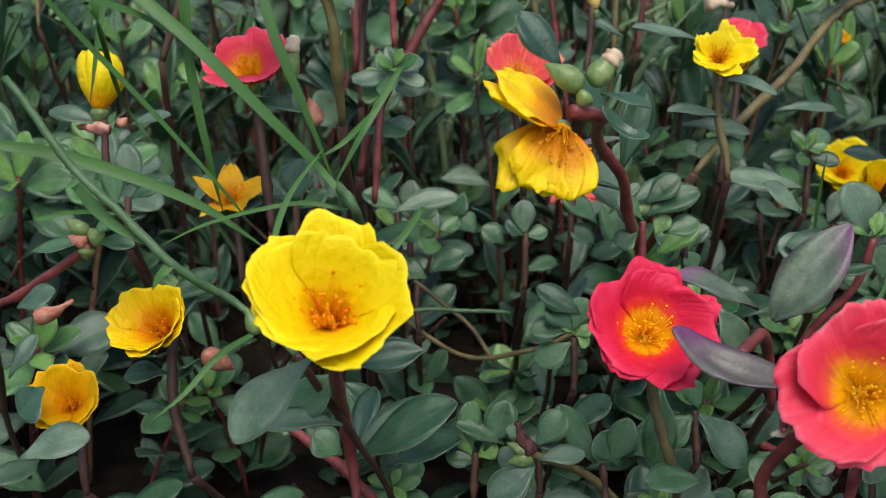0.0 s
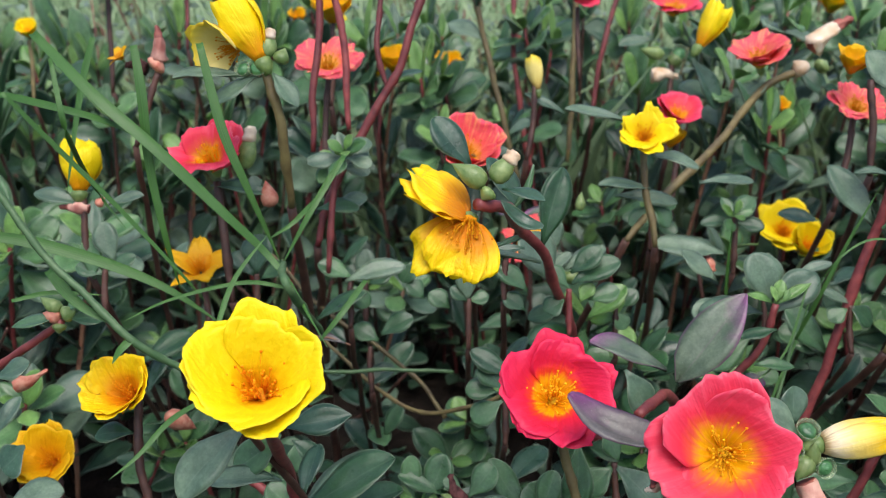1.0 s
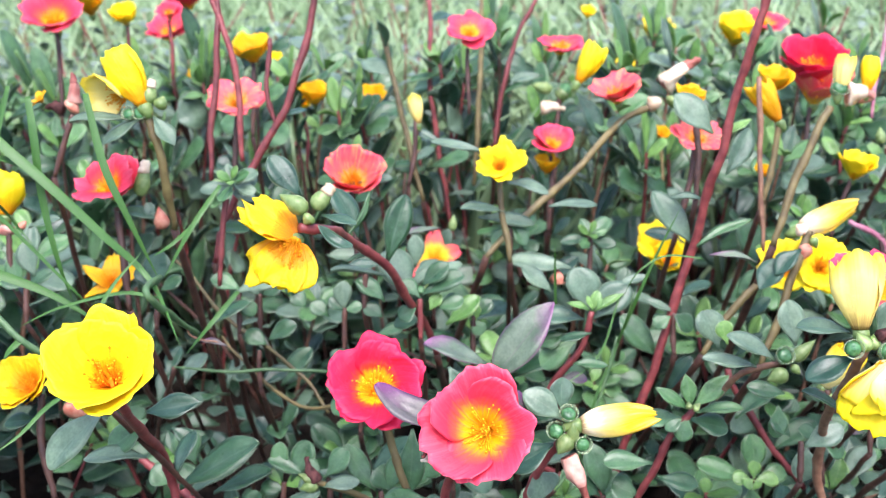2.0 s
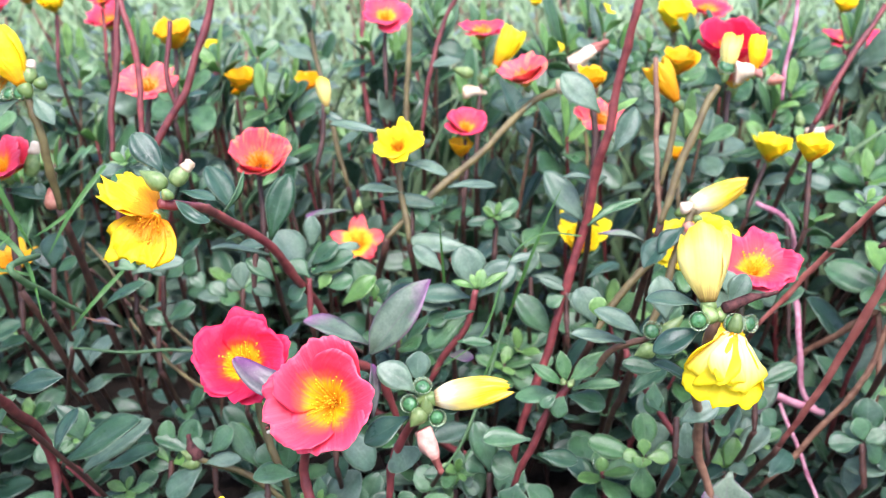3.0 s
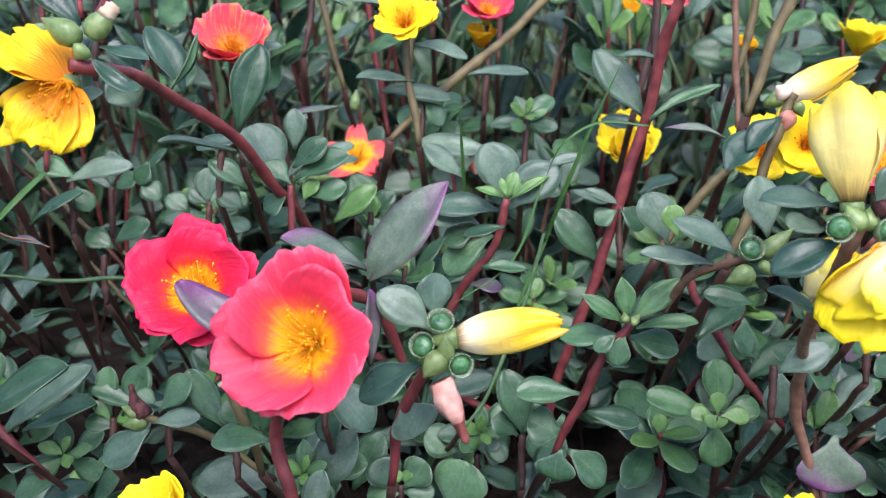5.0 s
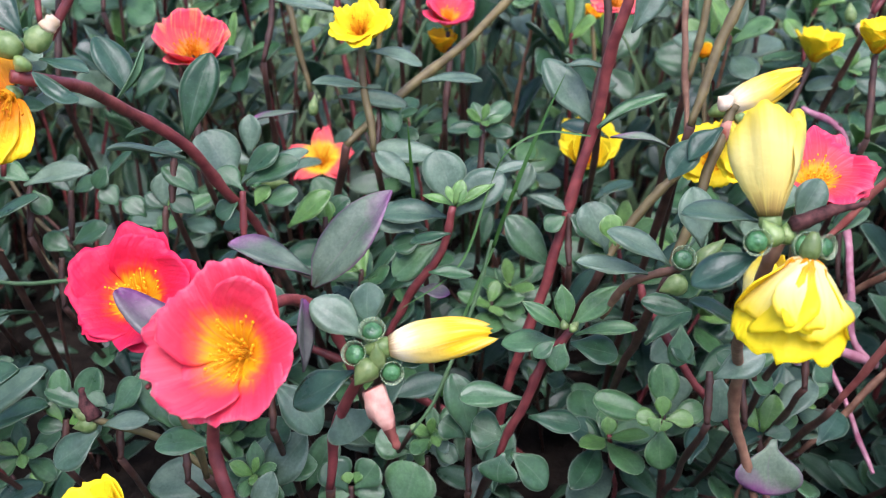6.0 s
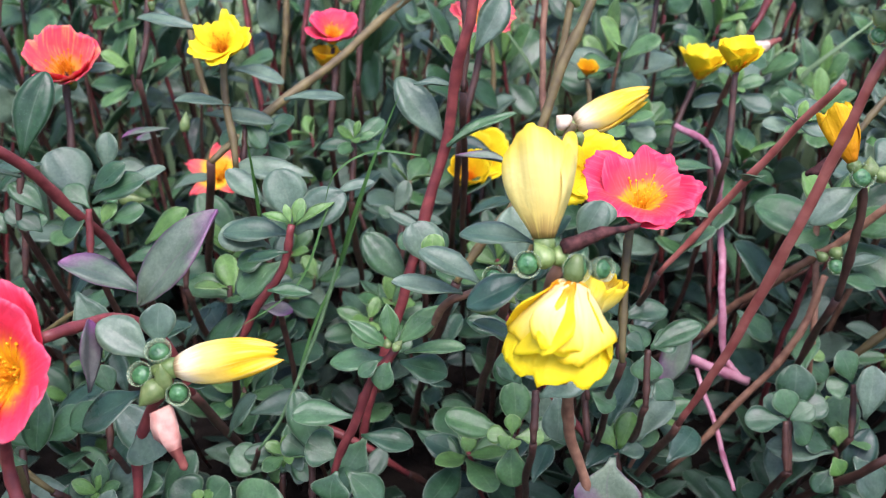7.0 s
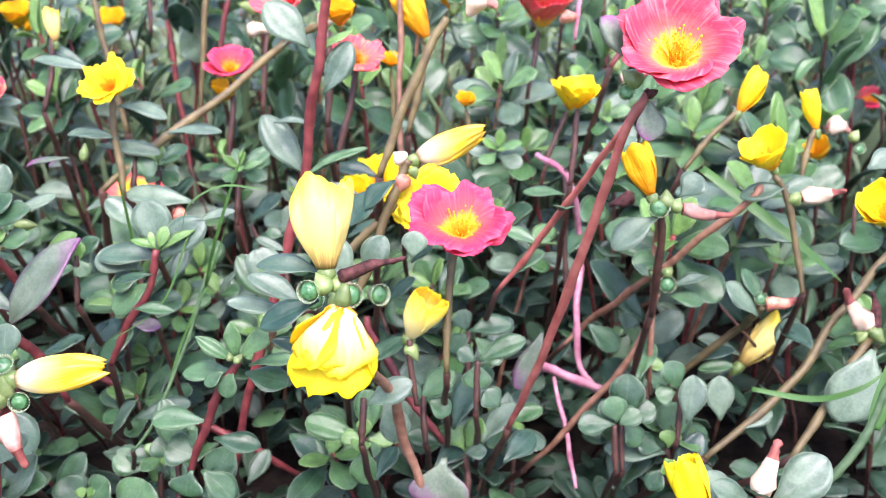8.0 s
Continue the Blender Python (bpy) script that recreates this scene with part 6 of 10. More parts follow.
p = plant((0.0442, 0.5552, 0), "purslane plant with a red and yellow streaked flower")
stem(p, "dark", 0.0012, 0.0015, [(0.0442, 0.5552, -0.004), (0.0423, 0.4897, 0.1006), (0.0395, 0.4415, 0.1862)])
stem(p, "dark", 0.0018, 0.0015, [(0.0395, 0.4415, 0.1862), (0.0369, 0.4537, 0.2162), (0.0366, 0.4628, 0.2387)])
sprig(p, [(0.0442, 0.5552, -0.004), (0.0458, 0.4944, 0.0911), (0.0395, 0.4415, 0.1862)], 4, 0.025, 423, 0.15, 0.75)
flower(p, "deep", "salmon", (0.0366, 0.4629, 0.234), (0.06, -0.52, 0.85), 0.0160, 36, turns=(10, 75, 150, 215, 292), tilts=(-8, -4, -10, -12, -2), label="red flower streaked with yellow")
leaf(p, (0.0389, 0.4622, 0.2371), (0.0599, 0.4638, 0.2396), 0.0078, (0.03, -0.42, 0.91), "grey", "oval")

p = plant((0.1381, 0.5215, 0), "purslane plant with a yellow flower over grey leaves")
stem(p, "dark", 0.0012, 0.0015, [(0.1381, 0.5215, -0.004), (0.1343, 0.4561, 0.1116), (0.1287, 0.408, 0.2062)])
stem(p, "olive", 0.0018, 0.0015, [(0.1287, 0.408, 0.2062), (0.1246, 0.417, 0.2285), (0.1229, 0.426, 0.2508)])
sprig(p, [(0.1381, 0.5215, -0.004), (0.1374, 0.4607, 0.1011), (0.1287, 0.408, 0.2062)], 4, 0.025, 429, 0.15, 0.75)
flower(p, "ruff", "yellow", (0.123, 0.4276, 0.2547), (-0.069, -0.609, 0.79), 0.0138, 5, label="yellow flower with a ruffled rim")
leaf(p, (0.1148, 0.431, 0.2635), (0.0849, 0.4327, 0.2698), 0.0096, (0.03, -0.25, 0.97), "grey", "oval")
leaf(p, (0.1265, 0.4249, 0.2479), (0.1503, 0.4231, 0.2418), 0.0114, (0.03, -0.25, 0.97), "grey", "oval")
leaf(p, (0.1262, 0.4187, 0.2327), (0.1007, 0.419, 0.2353), 0.0090, (0.03, -0.25, 0.97), "grey", "oval")
leaf(p, (0.1502, 0.4203, 0.2348), (0.1772, 0.4211, 0.235), 0.0090, (0.03, -0.25, 0.97), "grey", "oval")

p = plant((0.0772, 0.5377, 0), "long olive purslane stem with coral flowers and cream buds")
stem(p, "dark", 0.0016, 0.0019, [(0.0772, 0.5377, -0.004), (0.0923, 0.4659, 0.1118), (0.1144, 0.4155, 0.2065)])
stem(p, "olive", 0.0022, 0.0018, [(0.1144, 0.4155, 0.2065), (0.1342, 0.4327, 0.2207), (0.1692, 0.4635, 0.2409), (0.1999, 0.4951, 0.2632), (0.2234, 0.4999, 0.2734)])
sprig(p, [(0.0772, 0.5377, -0.004), (0.0998, 0.4726, 0.1013), (0.1144, 0.4155, 0.2065)], 4, 0.025, 438, 0.15, 0.75)
flower(p, "cup", "salmon", (0.1985, 0.4995, 0.274), (-0.25, -0.3, 0.92), 0.0158, 0, label="coral red flower")
withered(p, (0.2269, 0.5037, 0.2825), (0.2498, 0.5107, 0.298), 0.0126, DRYCREAM, DRYTIP)
green_bud(p, (0.2234, 0.4986, 0.2703), (0.2168, 0.501, 0.2766), 0.0113, DRYCREAM)
green_bud(p, (0.23, 0.4994, 0.2717), (0.2351, 0.5014, 0.2762), 0.0100)
leaf(p, (0.2033, 0.4964, 0.2662), (0.1916, 0.4937, 0.2604), 0.0087, (0.03, -0.42, 0.91), "grey", "oval")

p = plant((0.2159, 0.5627, 0), "purslane plant with a coral flower turned up to the sky")
stem(p, "dark", 0.0012, 0.0015, [(0.2159, 0.5627, -0.004), (0.2212, 0.4972, 0.1123), (0.2289, 0.4491, 0.2075)])
stem(p, "dark", 0.0018, 0.0015, [(0.2289, 0.4491, 0.2075), (0.2358, 0.4601, 0.234), (0.24, 0.468, 0.2531)])
sprig(p, [(0.2159, 0.5627, -0.004), (0.2264, 0.5019, 0.1017), (0.2289, 0.4491, 0.2075)], 4, 0.025, 447, 0.15, 0.75)
flower(p, "open", "salmon", (0.2401, 0.4689, 0.2552), (0.15, -0.387, 0.91), 0.0165, 20, label="coral flower with a yellow centre")

p = plant((0.1628, 0.6832, 0), "purslane plant with a magenta flower and a yellow bud")
stem(p, "dark", 0.0012, 0.0015, [(0.1628, 0.6832, -0.004), (0.1642, 0.6175, 0.1075), (0.1663, 0.5693, 0.1987)])
stem(p, "dark", 0.0018, 0.0015, [(0.1663, 0.5693, 0.1987), (0.169, 0.5854, 0.238), (0.1714, 0.5957, 0.263)])
sprig(p, [(0.1628, 0.6832, -0.004), (0.1686, 0.6223, 0.0973), (0.1663, 0.5693, 0.1987)], 4, 0.025, 452, 0.15, 0.75)
flower(p, "open", "magenta", (0.1718, 0.6045, 0.2845), (0.029, -0.17, 0.985), 0.0178, 20, label="magenta flower")
flower(p, "half", "yellow", (0.1809, 0.5673, 0.2722), (0.527, 0.334, 0.782), 0.0147, 0, stretch=0.95, label="closed yellow flower")
capsule(p, (0.1752, 0.595, 0.2611), (0.03, -0.76, 0.65), 0.0062)
green_bud(p, (0.1655, 0.5949, 0.2613), (0.1501, 0.5961, 0.2653), 0.0085)
green_bud(p, (0.1693, 0.5928, 0.2559), (0.1791, 0.5959, 0.2628), 0.0101)
withered(p, (0.1576, 0.5896, 0.249), (0.175, 0.5899, 0.2486), 0.0101, DRYCREAM, DRYCREAM)
leaf(p, (0.1829, 0.5945, 0.2591), (0.1997, 0.5823, 0.2282), 0.0155, (0.03, -0.42, 0.91), "dark", "oval")
leaf(p, (0.1599, 0.5984, 0.2704), (0.1366, 0.5965, 0.2675), 0.0116, (0.03, -0.42, 0.91), "grey", "oval")

p = plant((0.1531, 0.617, 0), "purslane plant with a red and orange flower further back")
stem(p, "dark", 0.0012, 0.0015, [(0.1531, 0.617, -0.004), (0.1549, 0.5514, 0.1013), (0.1576, 0.5031, 0.1875)])
stem(p, "dark", 0.0018, 0.0015, [(0.1576, 0.5031, 0.1875), (0.1598, 0.5139, 0.2137), (0.1602, 0.5219, 0.2333)])
sprig(p, [(0.1531, 0.617, -0.004), (0.1593, 0.5561, 0.0918), (0.1576, 0.5031, 0.1875)], 4, 0.025, 464, 0.15, 0.75)
flower(p, "cup", "magenta", (0.1592, 0.5232, 0.2366), (0.131, -0.383, 0.914), 0.0145, 0, label="pink-red flower with an orange throat")
flower(p, "deep", "golden", (0.1565, 0.5178, 0.2236), (0.029, -0.17, 0.985), 0.0078, 0)

p = plant((0.099, 0.7538, 0), "purslane plant with a pink flower high on a red stem")
stem(p, "dark", 0.0015, 0.0018, [(0.099, 0.7538, -0.004), (0.0959, 0.6919, 0.0709), (0.0913, 0.6467, 0.1321)])
stem(p, "red", 0.0021, 0.0017, [(0.0913, 0.6467, 0.1321), (0.0833, 0.6666, 0.1816), (0.0756, 0.6916, 0.2434), (0.076, 0.7201, 0.3132)])
sprig(p, [(0.099, 0.7538, -0.004), (0.0992, 0.6963, 0.0641), (0.0913, 0.6467, 0.1321)], 4, 0.025, 470, 0.15, 0.75)
sprig(p, [(0.0913, 0.6467, 0.1321), (0.0833, 0.6666, 0.1816), (0.0756, 0.6916, 0.2434), (0.076, 0.7201, 0.3132)], 4, 0.030, 4, 0.25, 0.95, "grey", "oval")
stem(p, "olive", 0.0021, 0.0017, [(0.1096, 0.6231, 0.1817), (0.1151, 0.6518, 0.2516), (0.1183, 0.6772, 0.3137)])
flower(p, "open", "magenta", (0.1072, 0.571, 0.3033), (0.032, -0.549, 0.836), 0.0172, 10, label="pink-red flower with a yellow centre")
stem(p, "dark", 0.0014, 0.0013, [(0.107, 0.5517, 0.2558), (0.1059, 0.5682, 0.2965)])

p = plant((0.1204, 0.738, 0), "curved red purslane stem")
stem(p, "dark", 0.0012, 0.0015, [(0.1204, 0.738, -0.004), (0.1227, 0.6723, 0.1145), (0.126, 0.6241, 0.2115)])
stem(p, "red", 0.0018, 0.0015, [(0.126, 0.6241, 0.2115), (0.1285, 0.6335, 0.2345), (0.1419, 0.6541, 0.2839), (0.159, 0.6669, 0.3141)])
sprig(p, [(0.1204, 0.738, -0.004), (0.1272, 0.677, 0.1038), (0.126, 0.6241, 0.2115)], 4, 0.025, 478, 0.15, 0.75)

p = plant((-0.049, 0.5174, 0), "forked red purslane stems")
stem(p, "dark", 0.0016, 0.0019, [(-0.049, 0.5174, -0.004), (-0.0436, 0.4519, 0.1143), (-0.0359, 0.4038, 0.211)])
stem(p, "red", 0.0022, 0.0017, [(-0.0359, 0.4038, 0.211), (-0.0294, 0.4141, 0.2358), (-0.0078, 0.4291, 0.2712), (0.0076, 0.4396, 0.2958), (0.0203, 0.4579, 0.3397), (0.023, 0.4636, 0.3535)])
sprig(p, [(-0.049, 0.5174, -0.004), (-0.0384, 0.4566, 0.1035), (-0.0359, 0.4038, 0.211)], 4, 0.025, 482, 0.15, 0.75)
sprig(p, [(-0.0359, 0.4038, 0.211), (-0.0294, 0.4141, 0.2358), (-0.0078, 0.4291, 0.2712), (0.0076, 0.4396, 0.2958), (0.0203, 0.4579, 0.3397), (0.023, 0.4636, 0.3535)], 3, 0.020, 6, 0.50, 0.95, "grey", "oval")
stem(p, "red", 0.0018, 0.0015, [(-0.02, 0.4255, 0.2632), (-0.0209, 0.4379, 0.2937), (-0.0263, 0.4503, 0.3243), (-0.0364, 0.4591, 0.3468)])
stem(p, "red", 0.0018, 0.0015, [(-0.0381, 0.4207, 0.2526), (-0.0359, 0.4354, 0.2886), (-0.0322, 0.4513, 0.3273), (-0.0334, 0.4592, 0.3467)])
stem(p, "red", 0.0014, 0.0012, [(-0.0017, 0.4332, 0.2808), (-0.0058, 0.4405, 0.2989), (-0.0038, 0.4518, 0.3265)])
leaf(p, (-0.0296, 0.4107, 0.2275), (-0.0116, 0.4133, 0.2325), 0.0108, (0.03, -0.42, 0.91), "grey", "oval")
rosette(p, (-0.0192, 0.3932, 0.263), 0.0169, 41, (0.03, -0.61, 0.79), 9, "grey")

p = plant((-0.0349, 0.4445, 0), "purslane plant with a yellow flower closing over capsules")
stem(p, "dark", 0.0015, 0.0018, [(-0.0349, 0.4445, -0.004), (-0.0355, 0.3894, 0.138), (-0.0365, 0.3431, 0.2543)])
stem(p, "olive", 0.0021, 0.0017, [(-0.0365, 0.3431, 0.2543), (-0.0374, 0.3404, 0.2874), (-0.0431, 0.3448, 0.3119)])
sprig(p, [(-0.0349, 0.4445, -0.004), (-0.0317, 0.3898, 0.1251), (-0.0365, 0.3431, 0.2543)], 4, 0.025, 492, 0.15, 0.75)
flower(p, "half", "yellow", (-0.0437, 0.3447, 0.3149), (-0.438, 0.329, 0.837), 0.0130, 0, stretch=1.15, label="closing yellow flower")
flower(p, "deep", "paleyellow", (-0.0533, 0.3538, 0.3187), (-0.711, -0.703, -0.034), 0.0115, 0, turns=(0, 70), label="pale yellow petals hanging down")
capsule(p, (-0.0451, 0.3445, 0.3112), (0.03, -0.82, 0.57), 0.0044)
capsule(p, (-0.0505, 0.3442, 0.3109), (-0.28, -0.79, 0.55), 0.0037)
tipped_bud(p, (-0.0418, 0.3462, 0.3153), (-0.0397, 0.3505, 0.3255), 0.0074)
green_bud(p, (-0.0369, 0.3454, 0.3129), (-0.0344, 0.3478, 0.3185), 0.0069)
leaf(p, (-0.0456, 0.3434, 0.3085), (-0.063, 0.3389, 0.2987), 0.0093, (0.03, -0.39, 0.92), "grey", "oval")
leaf(p, (-0.0395, 0.344, 0.3095), (-0.0299, 0.339, 0.2967), 0.0098, (0.24, -0.44, 0.86), "grey", "point")
leaf(p, (-0.0506, 0.3433, 0.3087), (-0.0788, 0.3425, 0.3087), 0.0089, (0.03, -0.25, 0.97), "grey", "oval")

p = plant((-0.1357, 0.5141, 0), "purslane shoot with spent orange and pink flowers")
stem(p, "dark", 0.0011, 0.0014, [(-0.1357, 0.5141, -0.004), (-0.1281, 0.4489, 0.1433), (-0.1171, 0.4008, 0.2639)])
stem(p, "dark", 0.0016, 0.0013, [(-0.1171, 0.4008, 0.2639), (-0.1111, 0.4074, 0.2797), (-0.1065, 0.414, 0.2955)])
sprig(p, [(-0.1357, 0.5141, -0.004), (-0.1224, 0.4535, 0.1299), (-0.1171, 0.4008, 0.2639)], 4, 0.025, 505, 0.15, 0.75)
withered(p, (-0.1049, 0.4157, 0.2995), (-0.1061, 0.4222, 0.3155), 0.0086, DRYPINK, DRYTIP)
green_bud(p, (-0.1079, 0.4145, 0.2969), (-0.1035, 0.4162, 0.3008), 0.0098, BUDPINK)
withered(p, (-0.1107, 0.4145, 0.297), (-0.1208, 0.4149, 0.2986), 0.0080, DRYDARK, DRYDARK)
flower(p, "star", "golden", (-0.1221, 0.4159, 0.3013), (-0.514, -0.264, 0.816), 0.0063, 0)

p = plant((0.2366, 0.642, 0), "purslane plant with a small yellow flower low down")
stem(p, "dark", 0.0011, 0.0014, [(0.2366, 0.642, -0.004), (0.2378, 0.5857, 0.0637), (0.2398, 0.5451, 0.1191)])
stem(p, "dark", 0.0016, 0.0013, [(0.2398, 0.5451, 0.1191), (0.2408, 0.551, 0.1335), (0.2419, 0.5569, 0.1479)])
sprig(p, [(0.2366, 0.642, -0.004), (0.2422, 0.5895, 0.0576), (0.2398, 0.5451, 0.1191)], 4, 0.025, 513, 0.15, 0.75)
flower(p, "cup", "yellow", (0.2419, 0.5576, 0.1497), (-0.069, -0.605, 0.793), 0.0179, 0, label="small yellow flower half hidden by a leaf")
leaf(p, (0.2466, 0.5044, 0.1777), (0.2201, 0.5066, 0.185), 0.0121, (0.03, -0.42, 0.91), "dark", "oval")
leaf(p, (0.1621, 0.4097, 0.2016), (0.1275, 0.4108, 0.2067), 0.0145, (0.03, -0.39, 0.92), "grey", "oval")
withered(p, (0.1559, 0.4062, 0.1934), (0.1546, 0.4101, 0.2032), 0.0090, BUDPINK, DRYTIP)

p = plant((0.0782, 0.6319, 0), "purslane plant with a small red star-shaped flower")
stem(p, "dark", 0.0011, 0.0014, [(0.0782, 0.6319, -0.004), (0.0785, 0.5796, 0.0579), (0.0789, 0.5427, 0.1085)])
stem(p, "dark", 0.0016, 0.0013, [(0.0789, 0.5427, 0.1085), (0.0792, 0.5501, 0.1251), (0.0795, 0.5574, 0.1417)])
sprig(p, [(0.0782, 0.6319, -0.004), (0.0826, 0.5833, 0.0522), (0.0789, 0.5427, 0.1085)], 4, 0.025, 521, 0.15, 0.75)
flower(p, "star", "twotone", (0.0795, 0.5586, 0.1443), (0.049, -0.635, 0.771), 0.0211, 0, label="small red flower with a yellow centre")

p = plant((0.1954, 0.4758, 0), "purslane plant with yellow flowers low behind the tall stem")
stem(p, "dark", 0.0015, 0.0018, [(0.1954, 0.4758, -0.004), (0.2083, 0.4107, 0.0922), (0.2271, 0.3627, 0.1709)])
stem(p, "olive", 0.0021, 0.0017, [(0.2271, 0.3627, 0.1709), (0.2425, 0.3724, 0.191), (0.2577, 0.3791, 0.2042), (0.2653, 0.3834, 0.2131)])
sprig(p, [(0.1954, 0.4758, -0.004), (0.2152, 0.4153, 0.0835), (0.2271, 0.3627, 0.1709)], 4, 0.025, 526, 0.15, 0.75)
flower(p, "open", "yellow", (0.2778, 0.4008, 0.2013), (-0.051, -0.67, 0.741), 0.0162, 0, label="yellow flower behind a dark leaf")
flower(p, "deep", "yellow", (0.2326, 0.4923, 0.1661), (0.049, -0.559, 0.828), 0.0121, 0)
leaf(p, (0.0681, 0.4907, 0.1952), (0.0555, 0.4896, 0.1942), 0.0063, (0.05, -0.39, 0.92), "purple", "oval")
leaf(p, (0.0885, 0.4446, 0.2138), (0.0655, 0.442, 0.2106), 0.0069, (0.04, -0.14, 0.99), "purple", "oval")
green_bud(p, (0.0956, 0.4443, 0.2123), (0.0966, 0.4484, 0.2214), 0.0057)

p = plant((0.3255, 0.6273, 0), "purslane plant with a yellow cup flower and pale buds further back")
stem(p, "dark", 0.0011, 0.0014, [(0.3255, 0.6273, -0.004), (0.333, 0.561, 0.0957), (0.344, 0.5126, 0.1772)])
stem(p, "dark", 0.0016, 0.0013, [(0.344, 0.5126, 0.1772), (0.3508, 0.5207, 0.1948), (0.3592, 0.5289, 0.2123)])
sprig(p, [(0.3255, 0.6273, -0.004), (0.3388, 0.5659, 0.0866), (0.344, 0.5126, 0.1772)], 4, 0.025, 535, 0.15, 0.75)
flower(p, "deep", "yellow", (0.3602, 0.5289, 0.2122), (0.091, -0.137, 0.986), 0.0123, 0, label="yellow cup-shaped flower")
green_bud(p, (0.3921, 0.5687, 0.224), (0.3916, 0.5735, 0.2349), 0.0075)
withered(p, (0.3954, 0.5667, 0.2192), (0.4159, 0.5696, 0.2232), 0.0089, DRYCREAM, DRYTIP)
rosette(p, (0.3802, 0.5284, 0.2086), 0.0227, 33, (0.05, -0.56, 0.83), 9, "grey")

p = plant((-0.0439, 0.595, 0), "purslane plants with coral and yellow flowers in the distance")
stem(p, "dark", 0.0012, 0.0015, [(-0.0439, 0.595, -0.004), (-0.0428, 0.5294, 0.1191), (-0.0413, 0.4812, 0.2198)])
stem(p, "dark", 0.0018, 0.0015, [(-0.0413, 0.4812, 0.2198), (-0.0401, 0.4919, 0.2462), (-0.0385, 0.502, 0.2709)])
sprig(p, [(-0.0439, 0.595, -0.004), (-0.0386, 0.5341, 0.1079), (-0.0413, 0.4812, 0.2198)], 4, 0.025, 543, 0.15, 0.75)
flower(p, "open", "salmon", (-0.0384, 0.5033, 0.2742), (0.04, -0.389, 0.92), 0.0196, 0, label="coral flower")

p = plant((-0.05, 0.6875, 0), "purslane plant with a yellow flower in the distance")
stem(p, "dark", 0.0012, 0.0015, [(-0.05, 0.6875, -0.004), (-0.0489, 0.6219, 0.1278), (-0.0472, 0.5737, 0.2356)])
stem(p, "dark", 0.0018, 0.0015, [(-0.0472, 0.5737, 0.2356), (-0.0459, 0.5843, 0.2617), (-0.0454, 0.5942, 0.2859)])
sprig(p, [(-0.05, 0.6875, -0.004), (-0.0446, 0.6266, 0.1158), (-0.0472, 0.5737, 0.2356)], 4, 0.025, 548, 0.15, 0.75)
flower(p, "deep", "golden", (-0.0454, 0.5942, 0.2859), (0.039, -0.317, 0.948), 0.0129, 0, label="golden flower")

p = plant((0.0586, 0.5827, 0), "purslane plant with pale yellow petals in the distance")
stem(p, "dark", 0.0011, 0.0014, [(0.0586, 0.5827, -0.004), (0.0628, 0.5171, 0.1259), (0.0689, 0.4689, 0.2322)])
stem(p, "dark", 0.0016, 0.0013, [(0.0689, 0.4689, 0.2322), (0.0728, 0.4768, 0.2512), (0.0749, 0.484, 0.2688)])
sprig(p, [(0.0586, 0.5827, -0.004), (0.0678, 0.5218, 0.1141), (0.0689, 0.4689, 0.2322)], 4, 0.025, 553, 0.15, 0.75)
flower(p, "half", "paleyellow", (0.0759, 0.4834, 0.2671), (-0.138, 0.368, 0.92), 0.0089, 0, stretch=0.9, label="pale yellow bud")
flower(p, "deep", "golden", (-0.0104, 0.6331, 0.2454), (0.039, -0.317, 0.948), 0.0112, 0)

p = plant((0.2563, 0.5364, 0), "purslane plant with a golden and a pale yellow bud")
stem(p, "dark", 0.0012, 0.0015, [(0.2563, 0.5364, -0.004), (0.2617, 0.4709, 0.1258), (0.2695, 0.4228, 0.232)])
stem(p, "olive", 0.0018, 0.0015, [(0.2695, 0.4228, 0.232), (0.2764, 0.4336, 0.2581), (0.28, 0.442, 0.2785)])
sprig(p, [(0.2563, 0.5364, -0.004), (0.2669, 0.4756, 0.114), (0.2695, 0.4228, 0.232)], 4, 0.025, 559, 0.15, 0.75)
flower(p, "half", "golden", (0.2793, 0.4408, 0.2756), (-0.47, 0.316, 0.824), 0.0126, 0, stretch=0.95, label="closed golden flower")
flower(p, "deep", "golden", (0.2905, 0.4968, 0.2793), (0.039, -0.317, 0.948), 0.0103, 0)

p = plant((0.241, 0.4807, 0), "olive purslane stem topped by capsules and yellow flowers")
stem(p, "dark", 0.0015, 0.0018, [(0.241, 0.4807, -0.004), (0.2487, 0.4155, 0.1245), (0.2598, 0.3674, 0.2296)])
stem(p, "olive", 0.0021, 0.0017, [(0.2598, 0.3674, 0.2296), (0.2689, 0.3773, 0.2532), (0.281, 0.3885, 0.2795), (0.2914, 0.3952, 0.2951)])
sprig(p, [(0.241, 0.4807, -0.004), (0.2544, 0.4201, 0.1128), (0.2598, 0.3674, 0.2296)], 4, 0.025, 565, 0.15, 0.75)
capsule(p, (0.2944, 0.3985, 0.303), (0.04, -0.76, 0.65), 0.0057)
flower(p, "half", "paleyellow", (0.2943, 0.3975, 0.3003), (0.244, 0.373, 0.895), 0.0098, 0, stretch=0.95)
flower(p, "deep", "red", (0.3422, 0.5791, 0.2644), (-0.065, -0.286, 0.956), 0.0215, 0, label="red flower")
flower(p, "half", "yellow", (0.3087, 0.3984, 0.3012), (0.184, 0.376, 0.908), 0.0089, 0, stretch=0.95)
withered(p, (0.2987, 0.3976, 0.3002), (0.313, 0.3979, 0.2997), 0.0115, DRYCREAM, DRYPINK)

